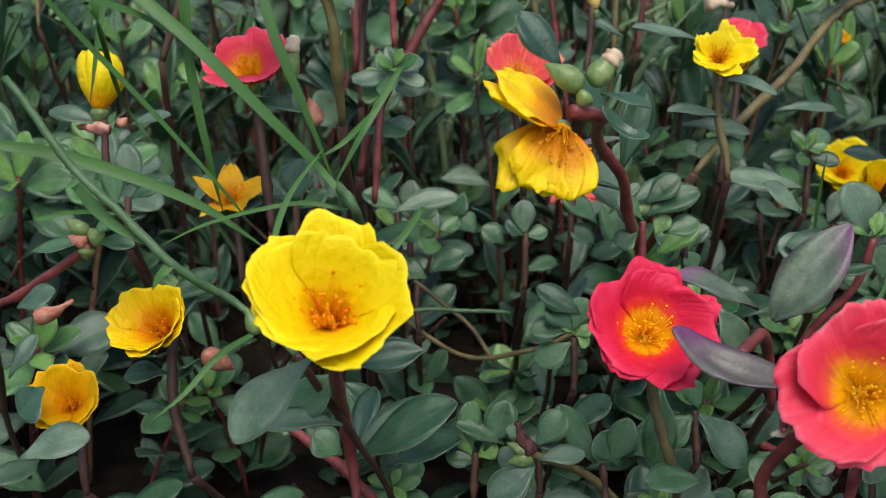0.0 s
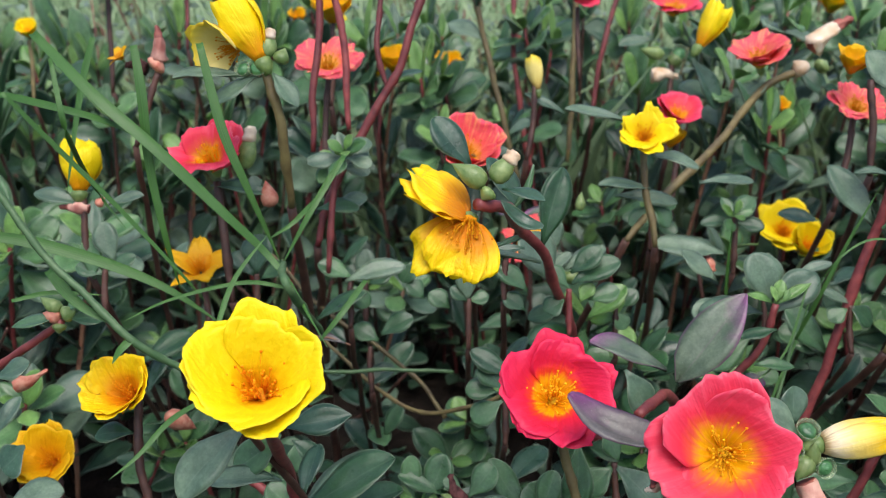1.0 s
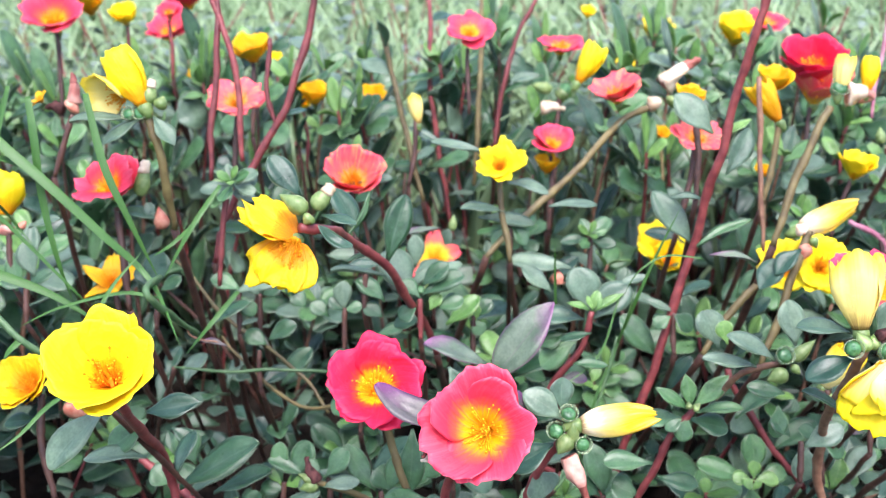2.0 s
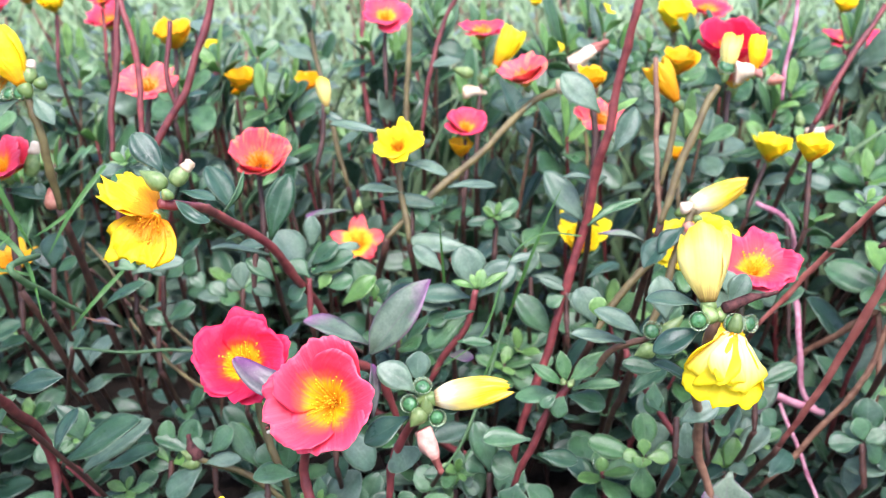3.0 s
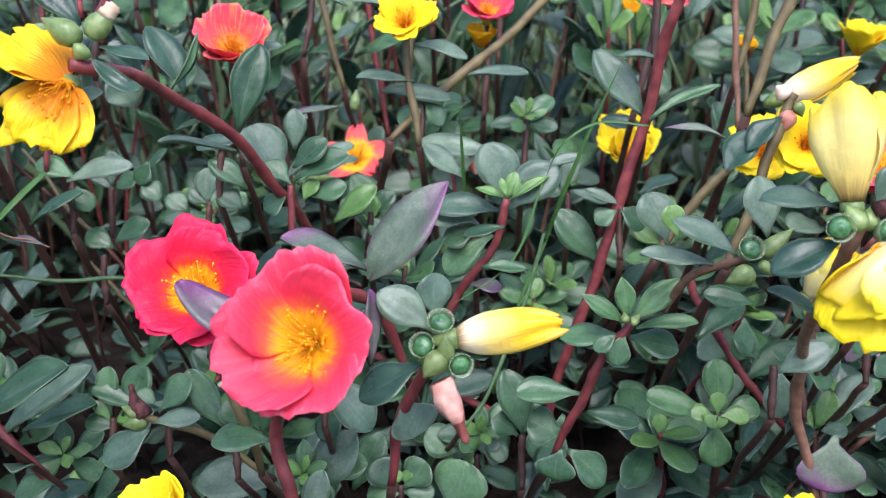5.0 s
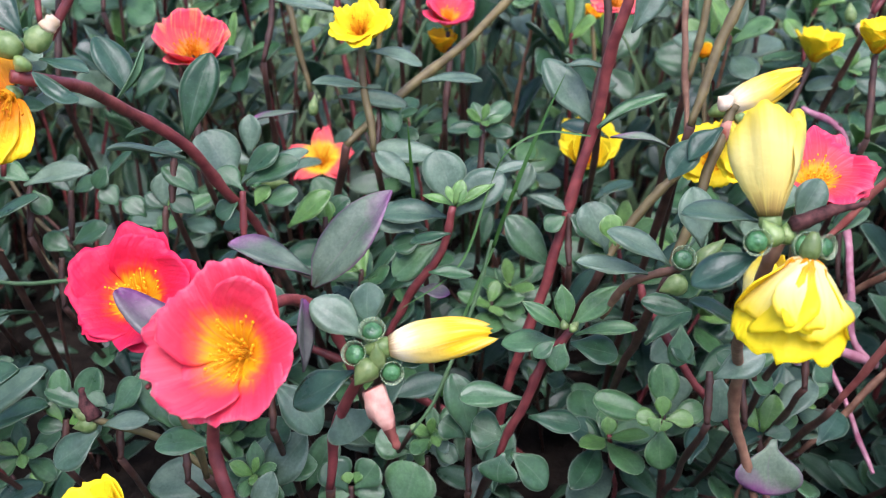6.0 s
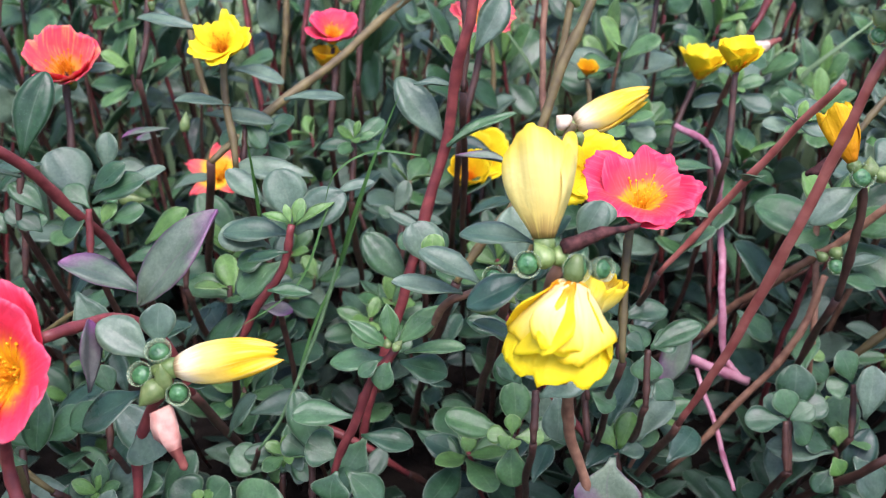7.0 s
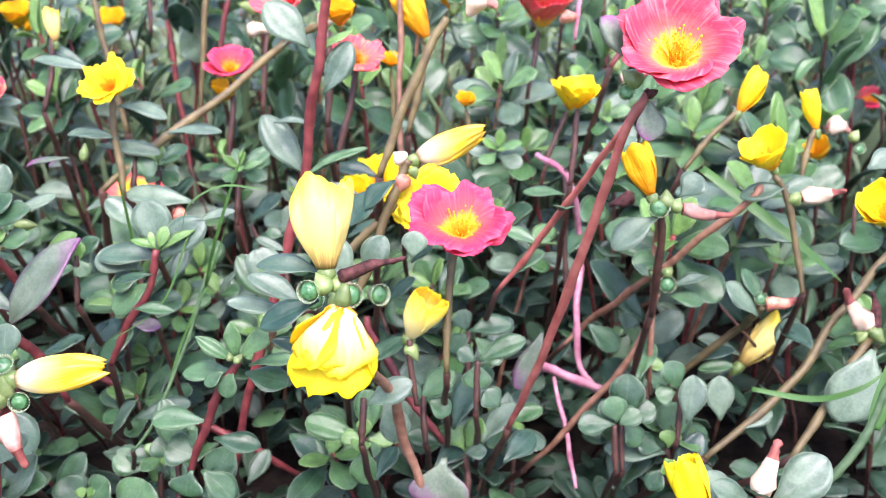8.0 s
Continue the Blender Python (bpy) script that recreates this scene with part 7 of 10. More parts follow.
p = plant((0.2283, 0.5295, 0), "purslane plant with a golden flower beside the tall stem")
stem(p, "dark", 0.0012, 0.0015, [(0.2283, 0.5295, -0.004), (0.2293, 0.4639, 0.1294), (0.2308, 0.4157, 0.2385)])
stem(p, "dark", 0.0018, 0.0015, [(0.2308, 0.4157, 0.2385), (0.2319, 0.4251, 0.2616), (0.2317, 0.4333, 0.2819)])
sprig(p, [(0.2283, 0.5295, -0.004), (0.2335, 0.4686, 0.1173), (0.2308, 0.4157, 0.2385)], 4, 0.025, 574, 0.15, 0.75)
flower(p, "deep", "golden", (0.2337, 0.4642, 0.2779), (0.039, -0.317, 0.948), 0.0090, 0, label="golden flower")

p = plant((0.3385, 0.9045, 0), "purslane plants with small yellow flowers at the back of the bed")
stem(p, "dark", 0.0013, 0.0016, [(0.3385, 0.9045, -0.004), (0.3408, 0.8388, 0.1081), (0.3443, 0.7906, 0.1999)])
stem(p, "olive", 0.0019, 0.0017, [(0.3443, 0.7906, 0.1999), (0.3475, 0.8024, 0.2286), (0.3506, 0.8122, 0.2524)])
sprig(p, [(0.3385, 0.9045, -0.004), (0.3454, 0.8435, 0.098), (0.3443, 0.7906, 0.1999)], 4, 0.025, 579, 0.15, 0.75)
flower(p, "deep", "yellow", (0.349, 0.8112, 0.2501), (0.039, -0.317, 0.948), 0.0176, 0, label="small yellow flower")
flower(p, "deep", "yellow", (0.2767, 0.8102, 0.2548), (0.039, -0.317, 0.948), 0.0134, 0)

p = plant((0.4451, 0.8501, 0), "purslane plant with pink flowers at the back of the bed")
stem(p, "dark", 0.0012, 0.0015, [(0.4451, 0.8501, -0.004), (0.4545, 0.7851, 0.1022), (0.4682, 0.7371, 0.1891)])
stem(p, "red", 0.0018, 0.0015, [(0.4682, 0.7371, 0.1891), (0.4835, 0.7504, 0.2203), (0.4937, 0.7589, 0.2404)])
sprig(p, [(0.4451, 0.8501, -0.004), (0.4607, 0.7896, 0.0926), (0.4682, 0.7371, 0.1891)], 4, 0.025, 585, 0.15, 0.75)
flower(p, "open", "magenta", (0.4888, 0.7579, 0.2383), (0.037, -0.201, 0.979), 0.0254, 0, label="pink flower")
flower(p, "open", "coral", (0.391, 0.8679, 0.2528), (0.037, -0.201, 0.979), 0.0218, 0, label="pale red flower")

p = plant((0.0843, 0.6923, 0), "dark olive purslane stalk in the grass")
stem(p, "dark", 0.0015, 0.0018, [(0.0843, 0.6923, -0.004), (0.0792, 0.6272, 0.0996), (0.0718, 0.5792, 0.1844)])
stem(p, "olive", 0.0021, 0.0017, [(0.0718, 0.5792, 0.1844), (0.0623, 0.5945, 0.2231), (0.0509, 0.6129, 0.2694), (0.0433, 0.6251, 0.3004)])
sprig(p, [(0.0843, 0.6923, -0.004), (0.082, 0.6318, 0.0902), (0.0718, 0.5792, 0.1844)], 4, 0.025, 591, 0.15, 0.75)
sprig(p, [(0.0718, 0.5792, 0.1844), (0.0623, 0.5945, 0.2231), (0.0509, 0.6129, 0.2694), (0.0433, 0.6251, 0.3004)], 3, 0.025, 9, 0.25, 0.95, "grey", "oval")

p = plant((0.3513, 0.6193, 0), "red purslane stems at the back of the bed")
stem(p, "dark", 0.0013, 0.0016, [(0.3513, 0.6193, -0.004), (0.3627, 0.5548, 0.1316), (0.3794, 0.5069, 0.2425)])
stem(p, "red", 0.0019, 0.0015, [(0.3794, 0.5069, 0.2425), (0.3979, 0.5195, 0.2717), (0.4265, 0.5363, 0.3103)])
sprig(p, [(0.3513, 0.6193, -0.004), (0.3694, 0.5591, 0.1193), (0.3794, 0.5069, 0.2425)], 4, 0.025, 596, 0.15, 0.75)
stem(p, "pink", 0.0014, 0.0012, [(0.3601, 0.5118, 0.2564), (0.3643, 0.5226, 0.2826), (0.3711, 0.5375, 0.3187)])
green_bud(p, (0.3568, 0.5157, 0.2664), (0.3552, 0.5184, 0.273), 0.0107, BUDPINK)

p = plant((0.2653, 0.5187, 0), "thin bare brown purslane stem")
stem(p, "dark", 0.0010, 0.0012, [(0.2653, 0.5187, -0.004), (0.2655, 0.4518, 0.1148), (0.2658, 0.4031, 0.212)])
stem(p, "brown", 0.0014, 0.0013, [(0.2658, 0.4031, 0.212), (0.2662, 0.4216, 0.2519), (0.2678, 0.4434, 0.2993)])
sprig(p, [(0.2653, 0.5187, -0.004), (0.2695, 0.4569, 0.104), (0.2658, 0.4031, 0.212)], 4, 0.025, 602, 0.15, 0.75)

p = plant((0.3295, 0.677, 0), "purslane plant with a red and golden flower")
stem(p, "dark", 0.0011, 0.0014, [(0.3295, 0.677, -0.004), (0.3326, 0.6101, 0.1143), (0.337, 0.5614, 0.211)])
stem(p, "dark", 0.0016, 0.0013, [(0.337, 0.5614, 0.211), (0.3408, 0.5734, 0.2368), (0.3446, 0.5802, 0.2513)])
sprig(p, [(0.3295, 0.677, -0.004), (0.3373, 0.6152, 0.1035), (0.337, 0.5614, 0.211)], 4, 0.025, 606, 0.15, 0.75)
flower(p, "deep", "salmon", (0.3463, 0.5803, 0.2513), (0.025, -0.199, 0.98), 0.0196, 0, label="red flower streaked with gold")

p = plant((0.612, 0.7935, 0), "purslane plant with a red flower at the edge of the grass")
stem(p, "dark", 0.0011, 0.0014, [(0.612, 0.7935, -0.004), (0.6127, 0.7275, 0.074), (0.6137, 0.6796, 0.1379)])
stem(p, "dark", 0.0016, 0.0013, [(0.6137, 0.6796, 0.1379), (0.6149, 0.6977, 0.177), (0.6165, 0.7085, 0.2004)])
sprig(p, [(0.612, 0.7935, -0.004), (0.6168, 0.7325, 0.0669), (0.6137, 0.6796, 0.1379)], 4, 0.025, 611, 0.15, 0.75)
flower(p, "deep", "red", (0.6178, 0.7095, 0.2024), (-0.087, -0.156, 0.984), 0.0215, 0, label="red flower")
flower(p, "open", "magenta", (0.6279, 0.7392, 0.1467), (-0.087, -0.156, 0.984), 0.0193, 0, label="pink flower")

p = plant((0.343, 0.5319, 0), "purslane plant with a yellow cup flower behind the capsules")
stem(p, "dark", 0.0011, 0.0014, [(0.343, 0.5319, -0.004), (0.3459, 0.465, 0.1115), (0.3499, 0.4163, 0.2059)])
stem(p, "dark", 0.0016, 0.0013, [(0.3499, 0.4163, 0.2059), (0.3524, 0.4246, 0.2238), (0.3537, 0.4329, 0.2417)])
sprig(p, [(0.343, 0.5319, -0.004), (0.3505, 0.4701, 0.101), (0.3499, 0.4163, 0.2059)], 4, 0.025, 617, 0.15, 0.75)
flower(p, "deep", "yellow", (0.3537, 0.4329, 0.2417), (0.025, -0.199, 0.98), 0.0096, 0, label="yellow cup flower")
rosette(p, (0.3652, 0.3762, 0.2375), 0.0139, 35, (0.03, -0.55, 0.84), 9, "grey")

p = plant((-0.2006, 0.7382, 0), "purslane plant with a red flower beyond the grass")
stem(p, "dark", 0.0012, 0.0015, [(-0.2006, 0.7382, -0.004), (-0.2013, 0.6726, 0.1276), (-0.2024, 0.6244, 0.2354)])
stem(p, "dark", 0.0018, 0.0015, [(-0.2024, 0.6244, 0.2354), (-0.2038, 0.64, 0.2737), (-0.2053, 0.6509, 0.3006)])
sprig(p, [(-0.2006, 0.7382, -0.004), (-0.1975, 0.6773, 0.1157), (-0.2024, 0.6244, 0.2354)], 4, 0.025, 623, 0.15, 0.75)
flower(p, "cup", "coral", (-0.2061, 0.6517, 0.3025), (0.135, -0.482, 0.866), 0.0232, 20, label="open red flower")
flower(p, "deep", "golden", (-0.2103, 0.7378, 0.302), (0.03, -0.315, 0.948), 0.0156, 0)

p = plant((-0.1482, 0.8693, 0), "purslane plant with small pink flowers at the back of the bed")
stem(p, "dark", 0.0012, 0.0015, [(-0.1482, 0.8693, -0.004), (-0.1504, 0.8038, 0.1133), (-0.1536, 0.7556, 0.2093)])
stem(p, "red", 0.0018, 0.0015, [(-0.1536, 0.7556, 0.2093), (-0.1569, 0.7685, 0.241), (-0.1583, 0.7804, 0.2704)])
sprig(p, [(-0.1482, 0.8693, -0.004), (-0.1469, 0.8085, 0.1026), (-0.1536, 0.7556, 0.2093)], 4, 0.025, 629, 0.15, 0.75)
flower(p, "cup", "magenta", (-0.1593, 0.781, 0.2718), (0.031, -0.421, 0.907), 0.0186, 5, label="small pink flower")
flower(p, "deep", "coral", (-0.1307, 0.7401, 0.302), (0.03, -0.315, 0.948), 0.0202, 0, label="pale red flower")

p = plant((0.0081, 0.8166, 0), "purslane plant with a golden bud far back in the bed")
stem(p, "dark", 0.0011, 0.0014, [(0.0081, 0.8166, -0.004), (0.0129, 0.7511, 0.1083), (0.02, 0.7029, 0.2002)])
stem(p, "olive", 0.0016, 0.0013, [(0.02, 0.7029, 0.2002), (0.024, 0.7099, 0.2172), (0.026, 0.7151, 0.2299)])
sprig(p, [(0.0081, 0.8166, -0.004), (0.018, 0.7557, 0.0981), (0.02, 0.7029, 0.2002)], 4, 0.025, 635, 0.15, 0.75)
flower(p, "deep", "golden", (0.0264, 0.7131, 0.2248), (0.031, -0.457, 0.889), 0.0110, 0, label="small golden flower")

# small flowers scattered at the back

p = plant((-0.1198, 0.8128, 0), "small golden purslane flower far back in the bed")
stem(p, "dark", 0.0010, 0.0012, [(-0.1198, 0.8128, -0.004), (-0.1201, 0.7472, 0.1085), (-0.1207, 0.699, 0.2005)])
stem(p, "olive", 0.0014, 0.0012, [(-0.1207, 0.699, 0.2005), (-0.1211, 0.7094, 0.226), (-0.1226, 0.717, 0.2448)])
sprig(p, [(-0.1198, 0.8128, -0.004), (-0.1162, 0.7519, 0.0982), (-0.1207, 0.699, 0.2005)], 4, 0.025, 641, 0.15, 0.75)
flower(p, "deep", "golden", (-0.1226, 0.718, 0.2474), (0.031, -0.487, 0.873), 0.0068, 0)

p = plant((-0.0932, 0.8696, 0), "small golden purslane flower far back in the bed")
stem(p, "dark", 0.0010, 0.0012, [(-0.0932, 0.8696, -0.004), (-0.0936, 0.804, 0.1112), (-0.0941, 0.7558, 0.2055)])
stem(p, "olive", 0.0014, 0.0012, [(-0.0941, 0.7558, 0.2055), (-0.0946, 0.7668, 0.2326), (-0.0962, 0.7749, 0.2526)])
sprig(p, [(-0.0932, 0.8696, -0.004), (-0.0896, 0.8087, 0.1007), (-0.0941, 0.7558, 0.2055)], 4, 0.025, 646, 0.15, 0.75)
flower(p, "deep", "golden", (-0.0961, 0.776, 0.2553), (0.031, -0.487, 0.873), 0.0072, 0)

p = plant((-0.2479, 0.7152, 0), "small yellow purslane flower far back in the bed")
stem(p, "dark", 0.0010, 0.0012, [(-0.2479, 0.7152, -0.004), (-0.2483, 0.6496, 0.1275), (-0.2489, 0.6014, 0.2351)])
stem(p, "olive", 0.0014, 0.0012, [(-0.2489, 0.6014, 0.2351), (-0.2492, 0.6105, 0.2574), (-0.2505, 0.6171, 0.2739)])
sprig(p, [(-0.2479, 0.7152, -0.004), (-0.2444, 0.6543, 0.1155), (-0.2489, 0.6014, 0.2351)], 4, 0.025, 651, 0.15, 0.75)
flower(p, "deep", "yellow", (-0.2505, 0.618, 0.2761), (0.031, -0.487, 0.873), 0.0071, 0)

p = plant((0.2317, 0.7745, 0), "small yellow purslane flower far back in the bed")
stem(p, "dark", 0.0010, 0.0012, [(0.2317, 0.7745, -0.004), (0.2313, 0.7089, 0.1161), (0.2308, 0.6607, 0.2143)])
stem(p, "olive", 0.0014, 0.0012, [(0.2308, 0.6607, 0.2143), (0.2303, 0.6704, 0.2383), (0.2289, 0.6775, 0.2559)])
sprig(p, [(0.2317, 0.7745, -0.004), (0.2352, 0.7136, 0.1052), (0.2308, 0.6607, 0.2143)], 4, 0.025, 656, 0.15, 0.75)
flower(p, "cup", "yellow", (0.229, 0.6785, 0.2583), (0.031, -0.487, 0.873), 0.0077, 0)

p = plant((0.3, 0.6222, 0), "small golden purslane flower far back in the bed")
stem(p, "dark", 0.0010, 0.0012, [(0.3, 0.6222, -0.004), (0.2996, 0.5566, 0.0975), (0.2991, 0.5084, 0.1805)])
stem(p, "olive", 0.0014, 0.0012, [(0.2991, 0.5084, 0.1805), (0.2987, 0.5164, 0.2003), (0.2976, 0.5223, 0.2148)])
sprig(p, [(0.3, 0.6222, -0.004), (0.3035, 0.5613, 0.0882), (0.2991, 0.5084, 0.1805)], 4, 0.025, 661, 0.15, 0.75)
flower(p, "deep", "golden", (0.2976, 0.5231, 0.2168), (0.031, -0.487, 0.873), 0.0053, 0)

p = plant((0.2497, 0.7063, 0), "small golden purslane flower far back in the bed")
stem(p, "dark", 0.0010, 0.0012, [(0.2497, 0.7063, -0.004), (0.2494, 0.6406, 0.0962), (0.2488, 0.5924, 0.1782)])
stem(p, "olive", 0.0014, 0.0012, [(0.2488, 0.5924, 0.1782), (0.2484, 0.6015, 0.2006), (0.2471, 0.6082, 0.217)])
sprig(p, [(0.2497, 0.7063, -0.004), (0.2533, 0.6454, 0.0871), (0.2488, 0.5924, 0.1782)], 4, 0.025, 666, 0.15, 0.75)
flower(p, "deep", "golden", (0.2472, 0.6091, 0.2193), (0.031, -0.487, 0.873), 0.0060, 0)

p = plant((0.0969, 0.966, 0), "small pink purslane flower far back in the bed")
stem(p, "dark", 0.0010, 0.0012, [(0.0969, 0.966, -0.004), (0.0965, 0.9004, 0.0882), (0.096, 0.8522, 0.1637)])
stem(p, "olive", 0.0014, 0.0012, [(0.096, 0.8522, 0.1637), (0.0955, 0.8646, 0.194), (0.0937, 0.8736, 0.2163)])
sprig(p, [(0.0969, 0.966, -0.004), (0.1005, 0.9051, 0.0798), (0.096, 0.8522, 0.1637)], 4, 0.025, 671, 0.15, 0.75)
flower(p, "cup", "magenta", (0.0938, 0.8748, 0.2193), (0.031, -0.487, 0.873), 0.0057, 0)

p = plant((0.2342, 1.038, 0), "small yellow purslane flower far back in the bed")
stem(p, "dark", 0.0010, 0.0012, [(0.2342, 1.038, -0.004), (0.2339, 0.9723, 0.1071), (0.2333, 0.9241, 0.1979)])
stem(p, "olive", 0.0014, 0.0012, [(0.2333, 0.9241, 0.1979), (0.2328, 0.9371, 0.2299), (0.2309, 0.9467, 0.2533)])
sprig(p, [(0.2342, 1.038, -0.004), (0.2378, 0.977, 0.097), (0.2333, 0.9241, 0.1979)], 4, 0.025, 676, 0.15, 0.75)
flower(p, "deep", "yellow", (0.231, 0.948, 0.2565), (0.031, -0.487, 0.873), 0.0077, 0)

p = plant((-0.1497, 0.7481, 0), "small yellow purslane flower far back in the bed")
stem(p, "dark", 0.0010, 0.0012, [(-0.1497, 0.7481, -0.004), (-0.15, 0.6825, 0.1423), (-0.1505, 0.6343, 0.262)])
stem(p, "red", 0.0014, 0.0012, [(-0.1505, 0.6343, 0.262), (-0.1508, 0.644, 0.2859), (-0.1521, 0.6511, 0.3036)])
sprig(p, [(-0.1497, 0.7481, -0.004), (-0.1461, 0.6872, 0.129), (-0.1505, 0.6343, 0.262)], 4, 0.025, 681, 0.15, 0.75)
flower(p, "deep", "yellow", (-0.1521, 0.6521, 0.306), (0.041, -0.488, 0.872), 0.0102, 0)

p = plant((-0.0561, 0.8367, 0), "small yellow purslane flower far back in the bed")
stem(p, "dark", 0.0010, 0.0012, [(-0.0561, 0.8367, -0.004), (-0.0564, 0.7712, 0.1111), (-0.0569, 0.723, 0.2052)])
stem(p, "red", 0.0014, 0.0012, [(-0.0569, 0.723, 0.2052), (-0.0573, 0.734, 0.2324), (-0.0588, 0.742, 0.2524)])
sprig(p, [(-0.0561, 0.8367, -0.004), (-0.0525, 0.7759, 0.1006), (-0.0569, 0.723, 0.2052)], 4, 0.025, 686, 0.15, 0.75)
flower(p, "deep", "yellow", (-0.0587, 0.7431, 0.2551), (0.041, -0.488, 0.872), 0.0065, 0)

p = plant((0.4684, 0.814, 0), "small yellow purslane flower far back in the bed")
stem(p, "dark", 0.0010, 0.0012, [(0.4684, 0.814, -0.004), (0.4681, 0.7485, 0.1255), (0.4677, 0.7003, 0.2314)])
stem(p, "red", 0.0014, 0.0012, [(0.4677, 0.7003, 0.2314), (0.4673, 0.7106, 0.257), (0.4659, 0.7182, 0.2758)])
sprig(p, [(0.4684, 0.814, -0.004), (0.472, 0.7532, 0.1137), (0.4677, 0.7003, 0.2314)], 4, 0.025, 691, 0.15, 0.75)
flower(p, "deep", "yellow", (0.4659, 0.7192, 0.2783), (0.041, -0.488, 0.872), 0.0102, 0)

p = plant((-0.1322, 0.8, 0), "small pink purslane flower far back in the bed")
stem(p, "dark", 0.0010, 0.0012, [(-0.1322, 0.8, -0.004), (-0.1325, 0.7344, 0.1385), (-0.133, 0.6862, 0.2551)])
stem(p, "red", 0.0014, 0.0012, [(-0.133, 0.6862, 0.2551), (-0.1333, 0.6966, 0.2807), (-0.1348, 0.7041, 0.2995)])
sprig(p, [(-0.1322, 0.8, -0.004), (-0.1286, 0.7391, 0.1256), (-0.133, 0.6862, 0.2551)], 4, 0.025, 696, 0.15, 0.75)
flower(p, "cup", "magenta", (-0.1347, 0.7052, 0.302), (0.041, -0.488, 0.872), 0.0102, 0)

p = plant((-0.0244, 0.7755, 0), "small yellow purslane flower far back in the bed")
stem(p, "dark", 0.0010, 0.0012, [(-0.0244, 0.7755, -0.004), (-0.0247, 0.7099, 0.0996), (-0.0251, 0.6617, 0.1843)])
stem(p, "red", 0.0014, 0.0012, [(-0.0251, 0.6617, 0.1843), (-0.0255, 0.6721, 0.2099), (-0.0269, 0.6797, 0.2287)])
sprig(p, [(-0.0244, 0.7755, -0.004), (-0.0207, 0.7146, 0.0901), (-0.0251, 0.6617, 0.1843)], 4, 0.025, 701, 0.15, 0.75)
flower(p, "deep", "yellow", (-0.0269, 0.6807, 0.2312), (0.041, -0.488, 0.872), 0.0075, 0)

# grass on the left

p = plant((-0.002, 0.3727, 0), "tall green grass with long narrow blades and a jointed stalk", name="grass_tuft", category="grass")
blade(p, [(-0.1232, 0.3265, 0.3295), (-0.0965, 0.3056, 0.3108), (-0.075, 0.2982, 0.293), (-0.0529, 0.2949, 0.27), (-0.0337, 0.2925, 0.2487), (-0.0125, 0.2564, 0.2353)], 0.0047)
blade(p, [(-0.0822, 0.313, 0.3272), (-0.0793, 0.3057, 0.3105), (-0.0786, 0.3014, 0.2856), (-0.075, 0.2967, 0.2597), (-0.0724, 0.2985, 0.2362)], 0.0037)
blade(p, [(-0.062, 0.3254, 0.3252), (-0.0539, 0.3127, 0.2957), (-0.0456, 0.3085, 0.2733), (-0.0353, 0.3082, 0.2423)], 0.0037)
blade(p, [(-0.1249, 0.2824, 0.3183), (-0.1132, 0.2928, 0.3118), (-0.093, 0.302, 0.3024), (-0.0784, 0.3103, 0.2909)], 0.0040)
blade(p, [(-0.1182, 0.2824, 0.3182), (-0.1064, 0.2872, 0.2989), (-0.0897, 0.2904, 0.2757), (-0.0695, 0.2915, 0.2475), (-0.0627, 0.297, 0.2325)], 0.0020)
blade(p, [(-0.1053, 0.295, 0.3267), (-0.0996, 0.2847, 0.303), (-0.1137, 0.3369, 0.2654), (-0.1049, 0.3406, 0.2462)], 0.0020)
blade(p, [(-0.118, 0.3723, 0.3193), (-0.1237, 0.362, 0.2957), (-0.1295, 0.3465, 0.2603)], 0.0034)
blade(p, [(-0.0144, 0.3532, 0.2725), (-0.0262, 0.3341, 0.2564), (-0.039, 0.3249, 0.2356)], 0.0031)
blade(p, [(-0.0253, 0.3463, 0.2569), (-0.0346, 0.3316, 0.2508), (-0.0451, 0.329, 0.2452)], 0.0025)
blade(p, [(-0.1406, 0.2858, 0.2665), (-0.1215, 0.2901, 0.2608), (-0.0977, 0.2928, 0.2514), (-0.0766, 0.2938, 0.2405), (-0.057, 0.294, 0.2253)], 0.0053)
blade(p, [(-0.0512, 0.2618, 0.2389), (-0.0473, 0.2798, 0.2502), (-0.0373, 0.2977, 0.2609)], 0.0022)
blade(p, [(-0.03, 0.2896, 0.2421), (-0.0469, 0.2903, 0.2441), (-0.0734, 0.2877, 0.239), (-0.0923, 0.2842, 0.2315)], 0.0020)
blade(p, [(-0.0538, 0.2419, 0.2234), (-0.064, 0.2392, 0.2174), (-0.0726, 0.2306, 0.2104), (-0.0802, 0.2225, 0.2071)], 0.0023)
blade(p, [(-0.0063, 0.3327, 0.2251), (-0.0162, 0.3167, 0.2161), (-0.0289, 0.3108, 0.2029)], 0.0028)
blade(p, [(-0.1135, 0.2809, 0.2544), (-0.1005, 0.2708, 0.2459), (-0.0854, 0.265, 0.2396)], 0.0040)
blade(p, [(-0.0801, 0.2636, 0.2363), (-0.0836, 0.2591, 0.2337), (-0.0846, 0.2521, 0.2326)], 0.0034)
blade(p, [(-0.1264, 0.2764, 0.2446), (-0.1142, 0.2831, 0.2445), (-0.0978, 0.2883, 0.241)], 0.0022)
stem(p, "dark", 0.0010, 0.0012, [(-0.002, 0.3727, -0.004), (-0.0183, 0.2979, 0.1157), (-0.042, 0.2465, 0.2136)])
